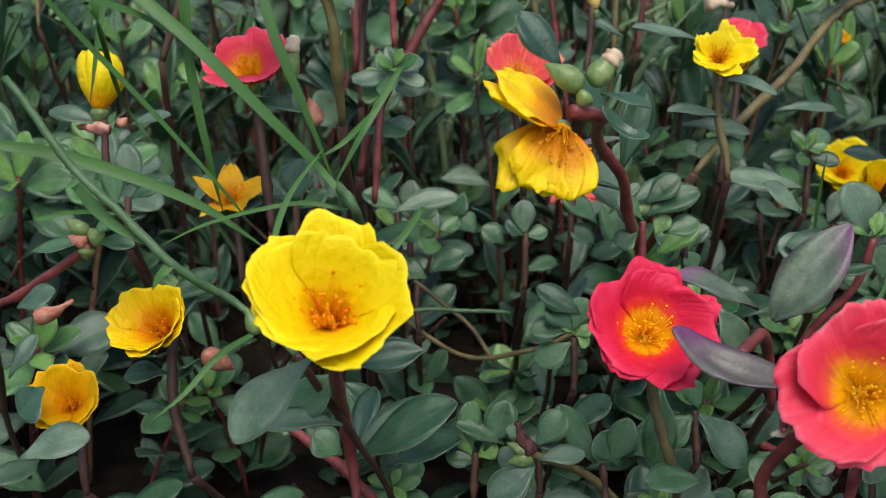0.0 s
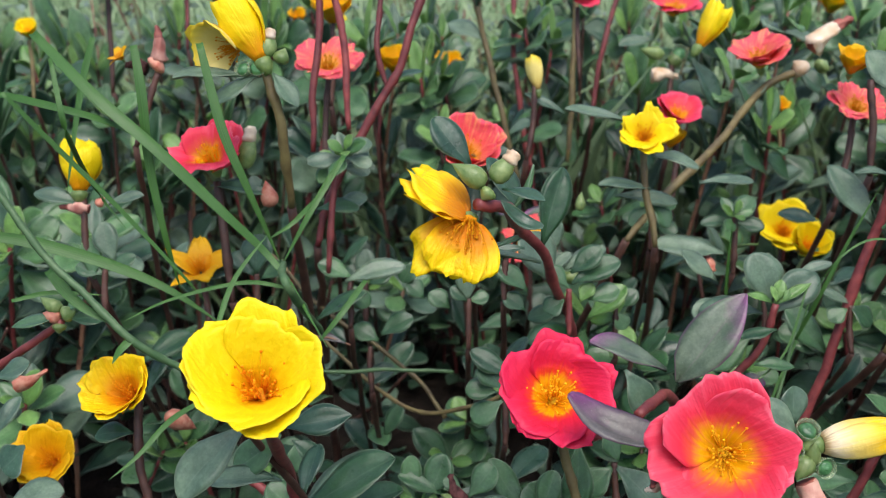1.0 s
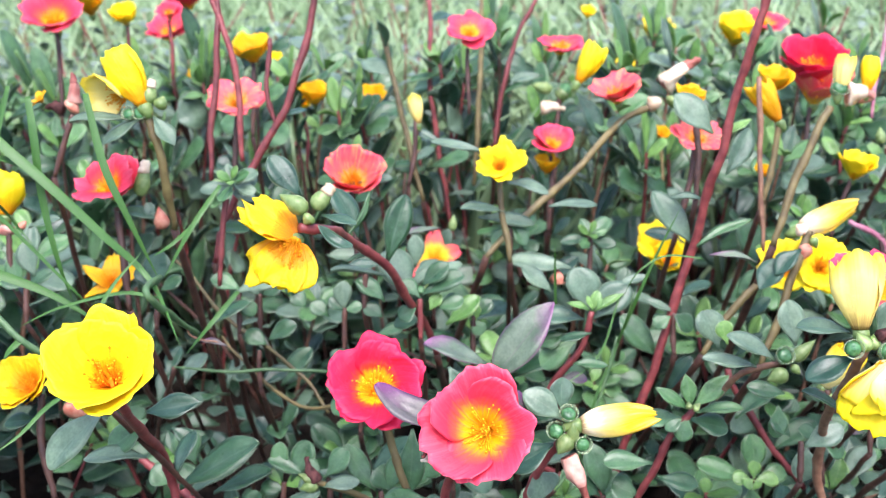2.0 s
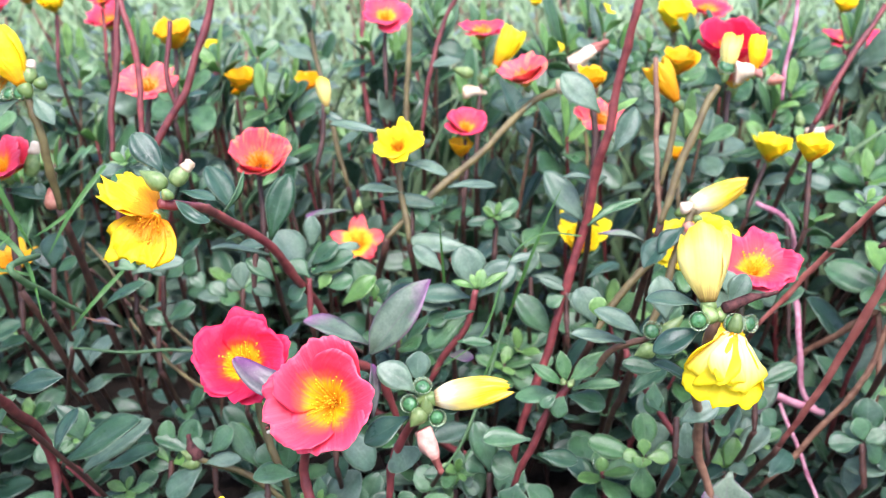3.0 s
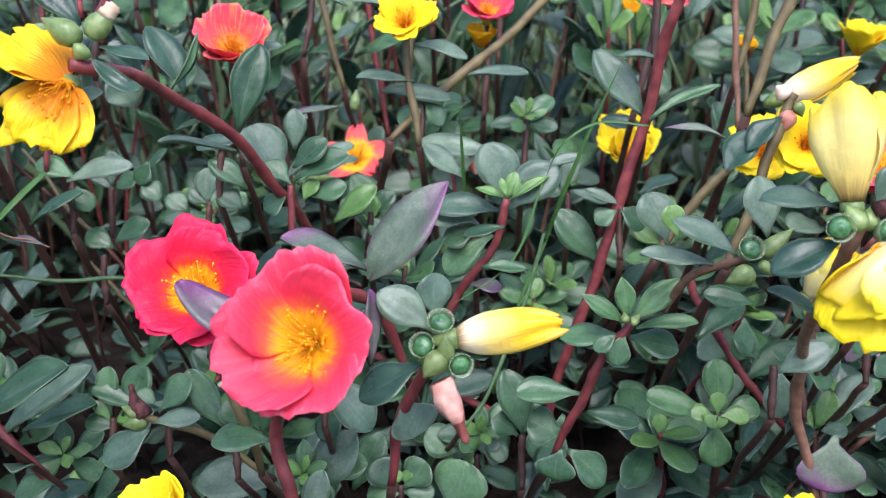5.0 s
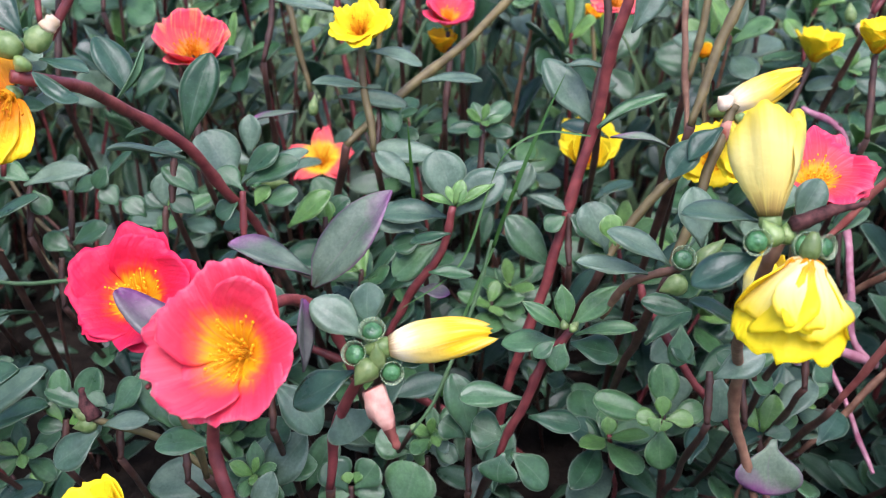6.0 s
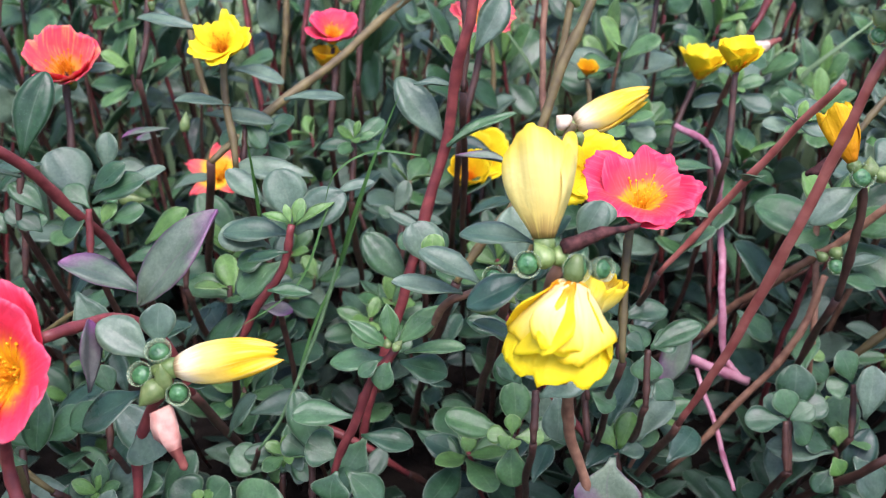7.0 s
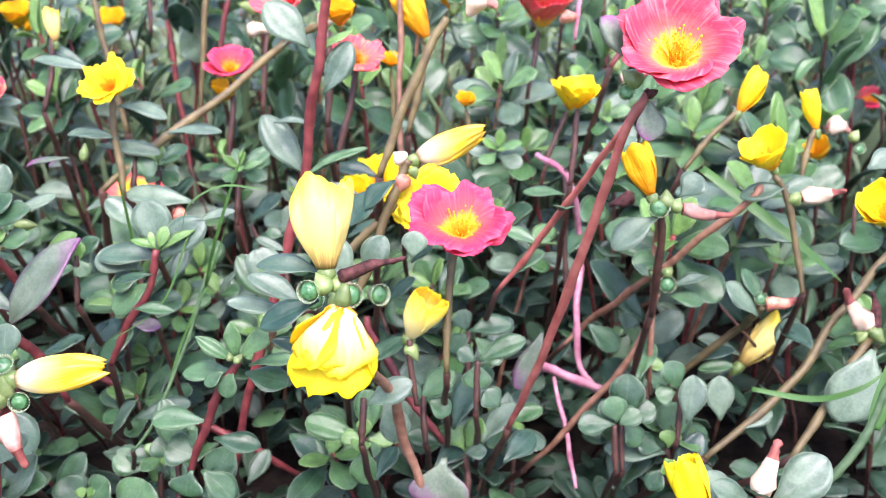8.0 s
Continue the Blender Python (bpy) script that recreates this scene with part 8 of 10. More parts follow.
stem(p, "grass", 0.0014, 0.0011, [(-0.042, 0.2465, 0.2136), (-0.0631, 0.2663, 0.2196), (-0.0801, 0.2632, 0.2355), (-0.0993, 0.2698, 0.2512), (-0.1089, 0.2736, 0.2602), (-0.1185, 0.2788, 0.2725), (-0.1307, 0.2855, 0.288)])
sprig(p, [(-0.002, 0.3727, -0.004), (-0.018, 0.3056, 0.1048), (-0.042, 0.2465, 0.2136)], 4, 0.025, 724, 0.15, 0.75)
stem(p, "grass", 0.0015, 0.0012, [(-0.0237, 0.324, 0.2056), (-0.026, 0.2645, 0.2545), (-0.0352, 0.3086, 0.2433)])

# thin grass stalk behind the yellow flower

p = plant((-0.11, 0.4636, 0), "thin jointed grass stalk lying among the leaves", name="grass_stalk", category="grass")
stem(p, "dark", 0.0010, 0.0013, [(-0.11, 0.4636, -0.004), (-0.0873, 0.4095, 0.0897), (-0.0542, 0.3649, 0.1664)])
stem(p, "grass", 0.0009, 0.0008, [(-0.0542, 0.3649, 0.1664), (-0.0223, 0.3643, 0.1642), (0.0011, 0.3649, 0.1649), (0.0293, 0.3642, 0.1625)])
sprig(p, [(-0.11, 0.4636, -0.004), (-0.0781, 0.4103, 0.0812), (-0.0542, 0.3649, 0.1664)], 4, 0.025, 730, 0.15, 0.75)

p = plant((-0.0534, 0.4514, 0), "olive purslane runners curving low between the flowers")
stem(p, "dark", 0.0008, 0.0010, [(-0.0534, 0.4514, -0.004), (-0.055, 0.455, 0.12), (-0.0555, 0.44, 0.1761)])
stem(p, "olive", 0.0011, 0.0010, [(-0.0764, 0.46, 0.191), (-0.0555, 0.44, 0.1761), (-0.0367, 0.42, 0.1688), (-0.0024, 0.4, 0.1513), (0.014, 0.39, 0.14), (0.0248, 0.38, 0.1276)])
stem(p, "olive", 0.0010, 0.0010, [(-0.0411, 0.42, 0.1581), (-0.0345, 0.415, 0.151), (-0.0167, 0.4, 0.1391), (0.0036, 0.385, 0.1326), (0.0204, 0.375, 0.1344), (0.043, 0.365, 0.1458), (0.0648, 0.36, 0.1598)])
stem(p, "brown", 0.0005, 0.0003, [(-0.0155, 0.341, 0.1909), (-0.0233, 0.343, 0.193), (-0.03, 0.344, 0.1932), (-0.0367, 0.345, 0.1958), (-0.0383, 0.345, 0.2022)], "dry_sheath")
leaf(p, (-0.0175, 0.3415, 0.1913), (-0.0315, 0.344, 0.1928), 0.0042, (0.04, -0.36, 0.93), "plum", "point")
sprig(p, [(-0.0534, 0.4514, -0.004), (-0.05, 0.44, 0.09), (-0.04, 0.43, 0.15)], 4, 0.025, 735, 0.15, 0.75)

# low yellow flowers at the edge

p = plant((0.07, 0.3232, 0), "low purslane shoot with a yellow flower seen from above")
stem(p, "dark", 0.0011, 0.0014, [(0.07, 0.3232, -0.004), (0.0669, 0.2609, 0.0705), (0.0622, 0.2157, 0.1314)])
stem(p, "dark", 0.0016, 0.0013, [(0.0622, 0.2157, 0.1314), (0.0605, 0.2202, 0.1417), (0.0597, 0.2224, 0.1469)])
sprig(p, [(0.07, 0.3232, -0.004), (0.0701, 0.2655, 0.0637), (0.0622, 0.2157, 0.1314)], 4, 0.025, 740, 0.15, 0.75)
flower(p, "deep", "yellow", (0.0602, 0.2228, 0.1477), (-0.314, -0.212, 0.926), 0.0116, 0, label="yellow flower half open")

p = plant((0.2486, 0.3178, 0), "low purslane shoot with yellow petals under a pale leaf")
stem(p, "dark", 0.0011, 0.0014, [(0.2486, 0.3178, -0.004), (0.2467, 0.2514, 0.0769), (0.2439, 0.2029, 0.1431)])
stem(p, "dark", 0.0016, 0.0013, [(0.2439, 0.2029, 0.1431), (0.2432, 0.2064, 0.151), (0.2428, 0.2092, 0.1573)])
sprig(p, [(0.2486, 0.3178, -0.004), (0.2503, 0.2564, 0.0695), (0.2439, 0.2029, 0.1431)], 4, 0.025, 745, 0.15, 0.75)
flower(p, "deep", "yellow", (0.2428, 0.2095, 0.1581), (0.038, -0.14, 0.989), 0.0078, 0, label="small yellow flower")

p = plant((0.2092, 0.4372, 0), "red purslane runner lying over the soil")
stem(p, "dark", 0.0015, 0.0018, [(0.2092, 0.4372, -0.004), (0.2095, 0.4243, 0.0171), (0.1994, 0.4118, 0.0343)])
stem(p, "red", 0.0021, 0.0018, [(0.1994, 0.4118, 0.0343), (0.181, 0.4083, 0.0519), (0.1495, 0.4139, 0.0662), (0.1223, 0.4109, 0.086), (0.0869, 0.4163, 0.1002)])

# grass in the middle

p = plant((0.1186, 0.4138, 0), "thin green grass blades rising between the stems", name="grass_tuft", category="grass")
blade(p, [(0.1804, 0.35, 0.1857), (0.1874, 0.3487, 0.2068), (0.1975, 0.35, 0.2333), (0.2083, 0.3509, 0.2585)], 0.0019)
blade(p, [(0.159, 0.3247, 0.1312), (0.1691, 0.3388, 0.1618), (0.1817, 0.351, 0.1878), (0.193, 0.3651, 0.2184)], 0.0014)
blade(p, [(0.1513, 0.344, 0.1756), (0.1493, 0.3537, 0.1978), (0.1483, 0.354, 0.2232), (0.1478, 0.351, 0.2412)], 0.0017)
blade(p, [(0.2155, 0.3316, 0.2389), (0.198, 0.3314, 0.2405), (0.1848, 0.3278, 0.2339), (0.1785, 0.3316, 0.2186)], 0.0011)
blade(p, [(0.1788, 0.341, 0.215), (0.1669, 0.3284, 0.1881), (0.1414, 0.32, 0.1721)], 0.0011)
stem(p, "dark", 0.0008, 0.0010, [(0.1186, 0.4138, -0.004), (0.1293, 0.3585, 0.0633), (0.1467, 0.3184, 0.1184)])
stem(p, "grass", 0.0008, 0.0007, [(0.1467, 0.3184, 0.1184), (0.159, 0.3257, 0.1335), (0.1704, 0.3388, 0.1618), (0.1804, 0.3509, 0.1879)])
sprig(p, [(0.1186, 0.4138, -0.004), (0.1367, 0.3621, 0.0572), (0.1467, 0.3184, 0.1184)], 4, 0.025, 759, 0.15, 0.75)

# grass on the right

p = plant((0.3984, 0.3708, 0), "broad grass blades and a jointed stalk beside the bed", name="grass_tuft", category="grass")
blade(p, [(0.4171, 0.4307, 0.2088), (0.4399, 0.4135, 0.1939), (0.4616, 0.3967, 0.1797), (0.4808, 0.3902, 0.1643)], 0.0067)
blade(p, [(0.4192, 0.316, 0.1509), (0.4422, 0.3062, 0.1521), (0.4571, 0.2998, 0.1611), (0.471, 0.304, 0.1692)], 0.0031)
stem(p, "dark", 0.0013, 0.0015, [(0.3984, 0.3708, -0.004), (0.4116, 0.3093, 0.0713), (0.4314, 0.264, 0.133)])
stem(p, "grass", 0.0018, 0.0014, [(0.4314, 0.264, 0.133), (0.4469, 0.2726, 0.1505), (0.4546, 0.2773, 0.1603), (0.4635, 0.2857, 0.1779)])
sprig(p, [(0.3984, 0.3708, -0.004), (0.4189, 0.3134, 0.0645), (0.4314, 0.264, 0.133)], 4, 0.025, 766, 0.15, 0.75)
blade(p, [(0.4546, 0.2764, 0.1583), (0.458, 0.2819, 0.1701), (0.4647, 0.2912, 0.1898)], 0.0067)
blade(p, [(0.4382, 0.4743, 0.1825), (0.4446, 0.4508, 0.1549), (0.4474, 0.4379, 0.1267)], 0.0047)

# more leafy shoots

p = plant((-0.1305, 0.4822, 0), "leafy purslane shoot beside the grass")
stem(p, "dark", 0.0011, 0.0013, [(-0.1305, 0.4822, -0.004), (-0.1303, 0.4159, 0.1045), (-0.1299, 0.3674, 0.1932)])
stem(p, "dark", 0.0015, 0.0012, [(-0.1299, 0.3674, 0.1932), (-0.1298, 0.3722, 0.2042), (-0.1297, 0.3761, 0.2131)])
sprig(p, [(-0.1305, 0.4822, -0.004), (-0.1262, 0.4208, 0.0946), (-0.1299, 0.3674, 0.1932)], 4, 0.025, 773, 0.15, 0.75)
leaf(p, (-0.126, 0.3773, 0.2158), (-0.1318, 0.3848, 0.2331), 0.0111, (0.02, -0.55, 0.83), "grey", "oval")
leaf(p, (-0.1357, 0.3742, 0.2088), (-0.138, 0.3819, 0.2265), 0.0097, (0.02, -0.55, 0.83), "green", "oval")
leaf(p, (-0.1297, 0.3756, 0.212), (-0.1163, 0.3786, 0.2185), 0.0087, (0.02, -0.55, 0.83), "green", "oval")
leaf(p, (-0.1309, 0.3752, 0.211), (-0.1441, 0.3765, 0.2145), 0.0082, (0.02, -0.55, 0.83), "green", "oval")

p = plant((-0.0618, 0.4812, 0), "leafy purslane shoot with dark oval leaves")
stem(p, "dark", 0.0011, 0.0013, [(-0.0618, 0.4812, -0.004), (-0.0615, 0.4149, 0.1021), (-0.0612, 0.3664, 0.1889)])
stem(p, "dark", 0.0015, 0.0012, [(-0.0612, 0.3664, 0.1889), (-0.061, 0.3712, 0.1999), (-0.0609, 0.3751, 0.2088)])
sprig(p, [(-0.0618, 0.4812, -0.004), (-0.0575, 0.4198, 0.0925), (-0.0612, 0.3664, 0.1889)], 4, 0.025, 781, 0.15, 0.75)
leaf(p, (-0.0609, 0.3756, 0.2099), (-0.0583, 0.3828, 0.2265), 0.0145, (0.02, -0.55, 0.83), "dark", "oval")
leaf(p, (-0.0621, 0.3751, 0.2089), (-0.0717, 0.3794, 0.219), 0.0097, (0.02, -0.55, 0.83), "dark", "oval")
leaf(p, (-0.0585, 0.3746, 0.2077), (-0.0476, 0.3776, 0.2142), 0.0087, (0.02, -0.55, 0.83), "green", "oval")

p = plant((0.0496, 0.4301, 0), "leafy purslane shoot with a bright green heart in the shade")
stem(p, "dark", 0.0011, 0.0013, [(0.0496, 0.4301, -0.004), (0.0499, 0.3638, 0.084), (0.0502, 0.3153, 0.156)])
stem(p, "dark", 0.0015, 0.0012, [(0.0502, 0.3153, 0.156), (0.0503, 0.3197, 0.1661), (0.0504, 0.3233, 0.1743)])
sprig(p, [(0.0496, 0.4301, -0.004), (0.0539, 0.3687, 0.076), (0.0502, 0.3153, 0.156)], 4, 0.025, 788, 0.15, 0.75)
leaf(p, (0.0534, 0.3271, 0.183), (0.0365, 0.331, 0.1925), 0.0102, (0.02, -0.55, 0.83), "green", "oval")
leaf(p, (0.0505, 0.3242, 0.1763), (0.0409, 0.3288, 0.1872), 0.0111, (0.02, -0.55, 0.83), "green", "round")
leaf(p, (0.0496, 0.3241, 0.1763), (0.0341, 0.3245, 0.1776), 0.0093, (0.02, -0.55, 0.83), "green", "round")
leaf(p, (0.0504, 0.3228, 0.1733), (0.0366, 0.3195, 0.166), 0.0102, (0.02, -0.55, 0.83), "green", "round")
leaf(p, (0.0511, 0.3237, 0.1753), (0.0571, 0.3253, 0.1788), 0.0058, (0.02, -0.55, 0.83), "bright", "round")
leaf(p, (0.0518, 0.3235, 0.1749), (0.0566, 0.3224, 0.1722), 0.0053, (0.02, -0.55, 0.83), "bright", "round")
leaf(p, (0.0511, 0.3239, 0.1757), (0.0467, 0.3259, 0.1804), 0.0053, (0.02, -0.55, 0.83), "bright", "round")
leaf(p, (0.0511, 0.3246, 0.1773), (0.0557, 0.3295, 0.1884), 0.0097, (0.02, -0.55, 0.83), "green", "round")

p = plant((0.0776, 0.3761, 0), "low purslane shoot with rounded leaves")
stem(p, "dark", 0.0011, 0.0013, [(0.0776, 0.3761, -0.004), (0.0667, 0.3430, 0.0458), (0.0629, 0.2910, 0.1156)])
stem(p, "dark", 0.0015, 0.0012, [(0.0629, 0.2910, 0.1156), (0.0616, 0.2953, 0.1255), (0.0609, 0.2988, 0.1337)])
sprig(p, [(0.0776, 0.3761, -0.004), (0.0706, 0.3483, 0.0380), (0.0629, 0.2910, 0.1156)], 4, 0.025, 800, 0.15, 0.75)
leaf(p, (0.0582, 0.2988, 0.1337), (0.0436, 0.3075, 0.1543), 0.0113, (0.02, -0.55, 0.83), "green", "oval")
leaf(p, (0.0674, 0.2984, 0.1326), (0.0592, 0.3033, 0.1441), 0.0135, (0.02, -0.55, 0.83), "green", "round")
leaf(p, (0.0696, 0.3001, 0.1365), (0.0863, 0.3048, 0.1469), 0.0135, (0.02, -0.55, 0.83), "green", "oval")
leaf(p, (0.0641, 0.2988, 0.1337), (0.0709, 0.3058, 0.1495), 0.0109, (0.02, -0.55, 0.83), "green", "oval")

p = plant((0.1068, 0.357, 0), "low purslane shoot with a broad leaf under the red flowers")
stem(p, "dark", 0.0011, 0.0013, [(0.1068, 0.357, -0.004), (0.0957, 0.3563, 0.0371), (0.0960, 0.2972, 0.1350)])
stem(p, "dark", 0.0015, 0.0012, [(0.0960, 0.2972, 0.1350), (0.0962, 0.3015, 0.1449), (0.0963, 0.3051, 0.1529)])
sprig(p, [(0.1068, 0.357, -0.004), (0.1006, 0.3624, 0.0263), (0.0960, 0.2972, 0.1350)], 4, 0.025, 808, 0.15, 0.75)
leaf(p, (0.0958, 0.3046, 0.1519), (0.1134, 0.2969, 0.1338), 0.0152, (0.02, -0.55, 0.83), "grey", "oval")
leaf(p, (0.0947, 0.3046, 0.1519), (0.0804, 0.3002, 0.1422), 0.0122, (0.02, -0.55, 0.83), "green", "oval")
leaf(p, (0.0969, 0.3055, 0.1539), (0.0917, 0.3098, 0.1640), 0.0087, (0.02, -0.55, 0.83), "green", "oval")

p = plant((0.0128, 0.3525, 0), "low purslane shoot with upright young leaves")
stem(p, "dark", 0.0011, 0.0013, [(0.0128, 0.3525, -0.004), (0.0118, 0.3579, 0.0215), (0.0122, 0.2979, 0.1167)])
stem(p, "dark", 0.0015, 0.0012, [(0.0122, 0.2979, 0.1167), (0.0123, 0.3022, 0.1268), (0.0124, 0.3058, 0.1349)])
sprig(p, [(0.0128, 0.3525, -0.004), (0.0168, 0.3641, 0.0108), (0.0122, 0.2979, 0.1167)], 4, 0.025, 815, 0.15, 0.75)
leaf(p, (0.0118, 0.3058, 0.1349), (0.0107, 0.3134, 0.1524), 0.0079, (0.02, -0.55, 0.83), "green", "round")
leaf(p, (0.0161, 0.3058, 0.1348), (0.0252, 0.3136, 0.1525), 0.0115, (0.02, -0.55, 0.83), "green", "round")
leaf(p, (0.0113, 0.3049, 0.1330), (0.0070, 0.3084, 0.1410), 0.0066, (0.02, -0.55, 0.83), "bright", "round")
leaf(p, (0.0135, 0.3049, 0.1328), (0.0214, 0.3067, 0.1368), 0.0076, (0.02, -0.55, 0.83), "bright", "oval")
leaf(p, (0.0135, 0.3041, 0.1308), (0.0014, 0.3048, 0.1331), 0.0088, (0.02, -0.55, 0.83), "green", "oval")

p = plant((0.0314, 0.3375, 0), "purslane leaves round the lower red stem")
stem(p, "dark", 0.0011, 0.0013, [(0.0314, 0.3375, -0.004), (0.0355, 0.3565, 0.0153), (0.0360, 0.2935, 0.1241)])
stem(p, "dark", 0.0015, 0.0012, [(0.0360, 0.2935, 0.1241), (0.0362, 0.2978, 0.1338), (0.0362, 0.3012, 0.1419)])
sprig(p, [(0.0314, 0.3375, -0.004), (0.0409, 0.3628, 0.0032), (0.0360, 0.2935, 0.1241)], 4, 0.025, 824, 0.15, 0.75)
leaf(p, (0.0309, 0.3017, 0.1429), (0.0514, 0.3000, 0.1388), 0.0091, (0.02, -0.55, 0.83), "grey", "oval")
leaf(p, (0.0307, 0.3008, 0.1410), (0.0220, 0.2973, 0.1332), 0.0108, (0.02, -0.55, 0.83), "grey", "oval")
leaf(p, (0.0319, 0.3017, 0.1429), (0.0244, 0.3034, 0.1471), 0.0065, (0.02, -0.55, 0.83), "green", "oval")

p = plant((0.0797, 0.4618, 0), "leafy purslane shoot behind a long red stem")
stem(p, "dark", 0.0011, 0.0013, [(0.0797, 0.4618, -0.004), (0.08, 0.3955, 0.1029), (0.0803, 0.347, 0.1904)])
stem(p, "red", 0.0015, 0.0012, [(0.0803, 0.347, 0.1904), (0.0805, 0.3516, 0.2008), (0.0805, 0.3553, 0.2094)])
sprig(p, [(0.0797, 0.4618, -0.004), (0.084, 0.4004, 0.0932), (0.0803, 0.347, 0.1904)], 4, 0.025, 831, 0.15, 0.75)
leaf(p, (0.0813, 0.3581, 0.2157), (0.0948, 0.3627, 0.226), 0.0106, (0.02, -0.55, 0.83), "green", "oval")
leaf(p, (0.0817, 0.3562, 0.2114), (0.103, 0.3604, 0.2204), 0.0120, (0.02, -0.55, 0.83), "green", "oval")
leaf(p, (0.0851, 0.353, 0.204), (0.0909, 0.3563, 0.2113), 0.0069, (0.02, -0.55, 0.83), "bright", "oval")
leaf(p, (0.0885, 0.3535, 0.205), (0.1024, 0.3554, 0.209), 0.0101, (0.02, -0.55, 0.83), "green", "oval")
leaf(p, (0.0622, 0.3547, 0.2086), (0.0478, 0.3592, 0.2193), 0.0097, (0.02, -0.55, 0.83), "green", "oval")
leaf(p, (0.0805, 0.3553, 0.2094), (0.0703, 0.3589, 0.2179), 0.0083, (0.02, -0.55, 0.83), "green", "round")
leaf(p, (0.0782, 0.3534, 0.2052), (0.069, 0.3515, 0.2011), 0.0101, (0.02, -0.55, 0.83), "green", "oval")

p = plant((0.0512, 0.4676, 0), "purslane leaf pairs on a hidden stem")
stem(p, "dark", 0.0011, 0.0013, [(0.0512, 0.4676, -0.004), (0.0514, 0.4013, 0.1107), (0.0518, 0.3528, 0.2045)])
stem(p, "dark", 0.0015, 0.0012, [(0.0518, 0.3528, 0.2045), (0.0519, 0.3574, 0.2149), (0.052, 0.3611, 0.2235)])
sprig(p, [(0.0512, 0.4676, -0.004), (0.0555, 0.4062, 0.1003), (0.0518, 0.3528, 0.2045)], 4, 0.025, 842, 0.15, 0.75)
leaf(p, (0.0612, 0.3623, 0.2261), (0.0428, 0.361, 0.2236), 0.0078, (0.02, -0.55, 0.83), "dark", "oval")
leaf(p, (0.0609, 0.3515, 0.2012), (0.0513, 0.354, 0.2072), 0.0092, (0.02, -0.55, 0.83), "green", "oval")
leaf(p, (0.0905, 0.4838, 0.2536), (0.0691, 0.488, 0.2639), 0.0075, (0.02, -0.4, 0.92), "grey", "oval")

p = plant((-0.015, 0.5159, 0), "upright grey purslane leaves in the shade")
stem(p, "dark", 0.0011, 0.0013, [(-0.015, 0.5159, -0.004), (-0.0147, 0.4496, 0.0901), (-0.0144, 0.4011, 0.1671)])
stem(p, "dark", 0.0015, 0.0012, [(-0.0144, 0.4011, 0.1671), (-0.0142, 0.4064, 0.1791), (-0.0141, 0.4106, 0.1889)])
sprig(p, [(-0.015, 0.5159, -0.004), (-0.0107, 0.4545, 0.0815), (-0.0144, 0.4011, 0.1671)], 4, 0.025, 849, 0.15, 0.75)
leaf(p, (-0.0141, 0.4106, 0.1889), (-0.014, 0.4172, 0.2039), 0.0095, (0.02, -0.55, 0.83), "grey", "oval")
leaf(p, (-0.0141, 0.4101, 0.1877), (-0.0233, 0.4137, 0.1963), 0.0090, (0.02, -0.55, 0.83), "green", "oval")
leaf(p, (-0.0128, 0.4101, 0.1877), (-0.0022, 0.4128, 0.1936), 0.0095, (0.02, -0.55, 0.83), "green", "oval")

p = plant((-0.0115, 0.4859, 0), "dark purslane leaves under the yellow flower")
stem(p, "dark", 0.0011, 0.0013, [(-0.0115, 0.4859, -0.004), (-0.0112, 0.4196, 0.0797), (-0.0109, 0.3711, 0.1481)])
stem(p, "dark", 0.0015, 0.0012, [(-0.0109, 0.3711, 0.1481), (-0.0107, 0.3761, 0.1596), (-0.0106, 0.3802, 0.169)])
sprig(p, [(-0.0115, 0.4859, -0.004), (-0.0072, 0.4245, 0.0721), (-0.0109, 0.3711, 0.1481)], 4, 0.025, 856, 0.15, 0.75)
leaf(p, (-0.0055, 0.3823, 0.1736), (0.0098, 0.3859, 0.1815), 0.0111, (0.02, -0.55, 0.83), "green", "oval")
leaf(p, (-0.0068, 0.3812, 0.1713), (-0.0181, 0.3842, 0.1784), 0.0101, (0.02, -0.55, 0.83), "green", "oval")
leaf(p, (0.0149, 0.3895, 0.1895), (0.0074, 0.3924, 0.1966), 0.0101, (0.02, -0.55, 0.83), "green", "oval")
leaf(p, (0.0275, 0.3875, 0.1847), (0.0175, 0.3905, 0.1918), 0.0101, (0.02, -0.55, 0.83), "green", "oval")
leaf(p, (0.01, 0.3965, 0.2058), (0.0049, 0.3924, 0.1966), 0.0091, (0.02, -0.55, 0.83), "green", "oval")

p = plant((-0.0194, 0.4861, 0), "purslane leaves in the shade beside crossing stems")
stem(p, "dark", 0.0011, 0.0013, [(-0.0194, 0.4861, -0.004), (-0.019, 0.4195, 0.0985), (-0.0185, 0.371, 0.1824)])
stem(p, "dark", 0.0015, 0.0012, [(-0.0185, 0.371, 0.1824), (-0.0183, 0.3762, 0.1941), (-0.0181, 0.3805, 0.2036)])
sprig(p, [(-0.0194, 0.4861, -0.004), (-0.0149, 0.4245, 0.0892), (-0.0185, 0.371, 0.1824)], 4, 0.025, 865, 0.15, 0.75)
leaf(p, (-0.0207, 0.3801, 0.2033), (0.0073, 0.3841, 0.2089), 0.0109, (0.05, -0.55, 0.84), "grey", "oval")
leaf(p, (-0.0181, 0.381, 0.2048), (-0.0335, 0.383, 0.2112), 0.0103, (0.05, -0.55, 0.84), "green", "oval")
leaf(p, (-0.0169, 0.3794, 0.2012), (-0.0106, 0.3755, 0.1916), 0.0093, (0.05, -0.55, 0.84), "green", "oval")

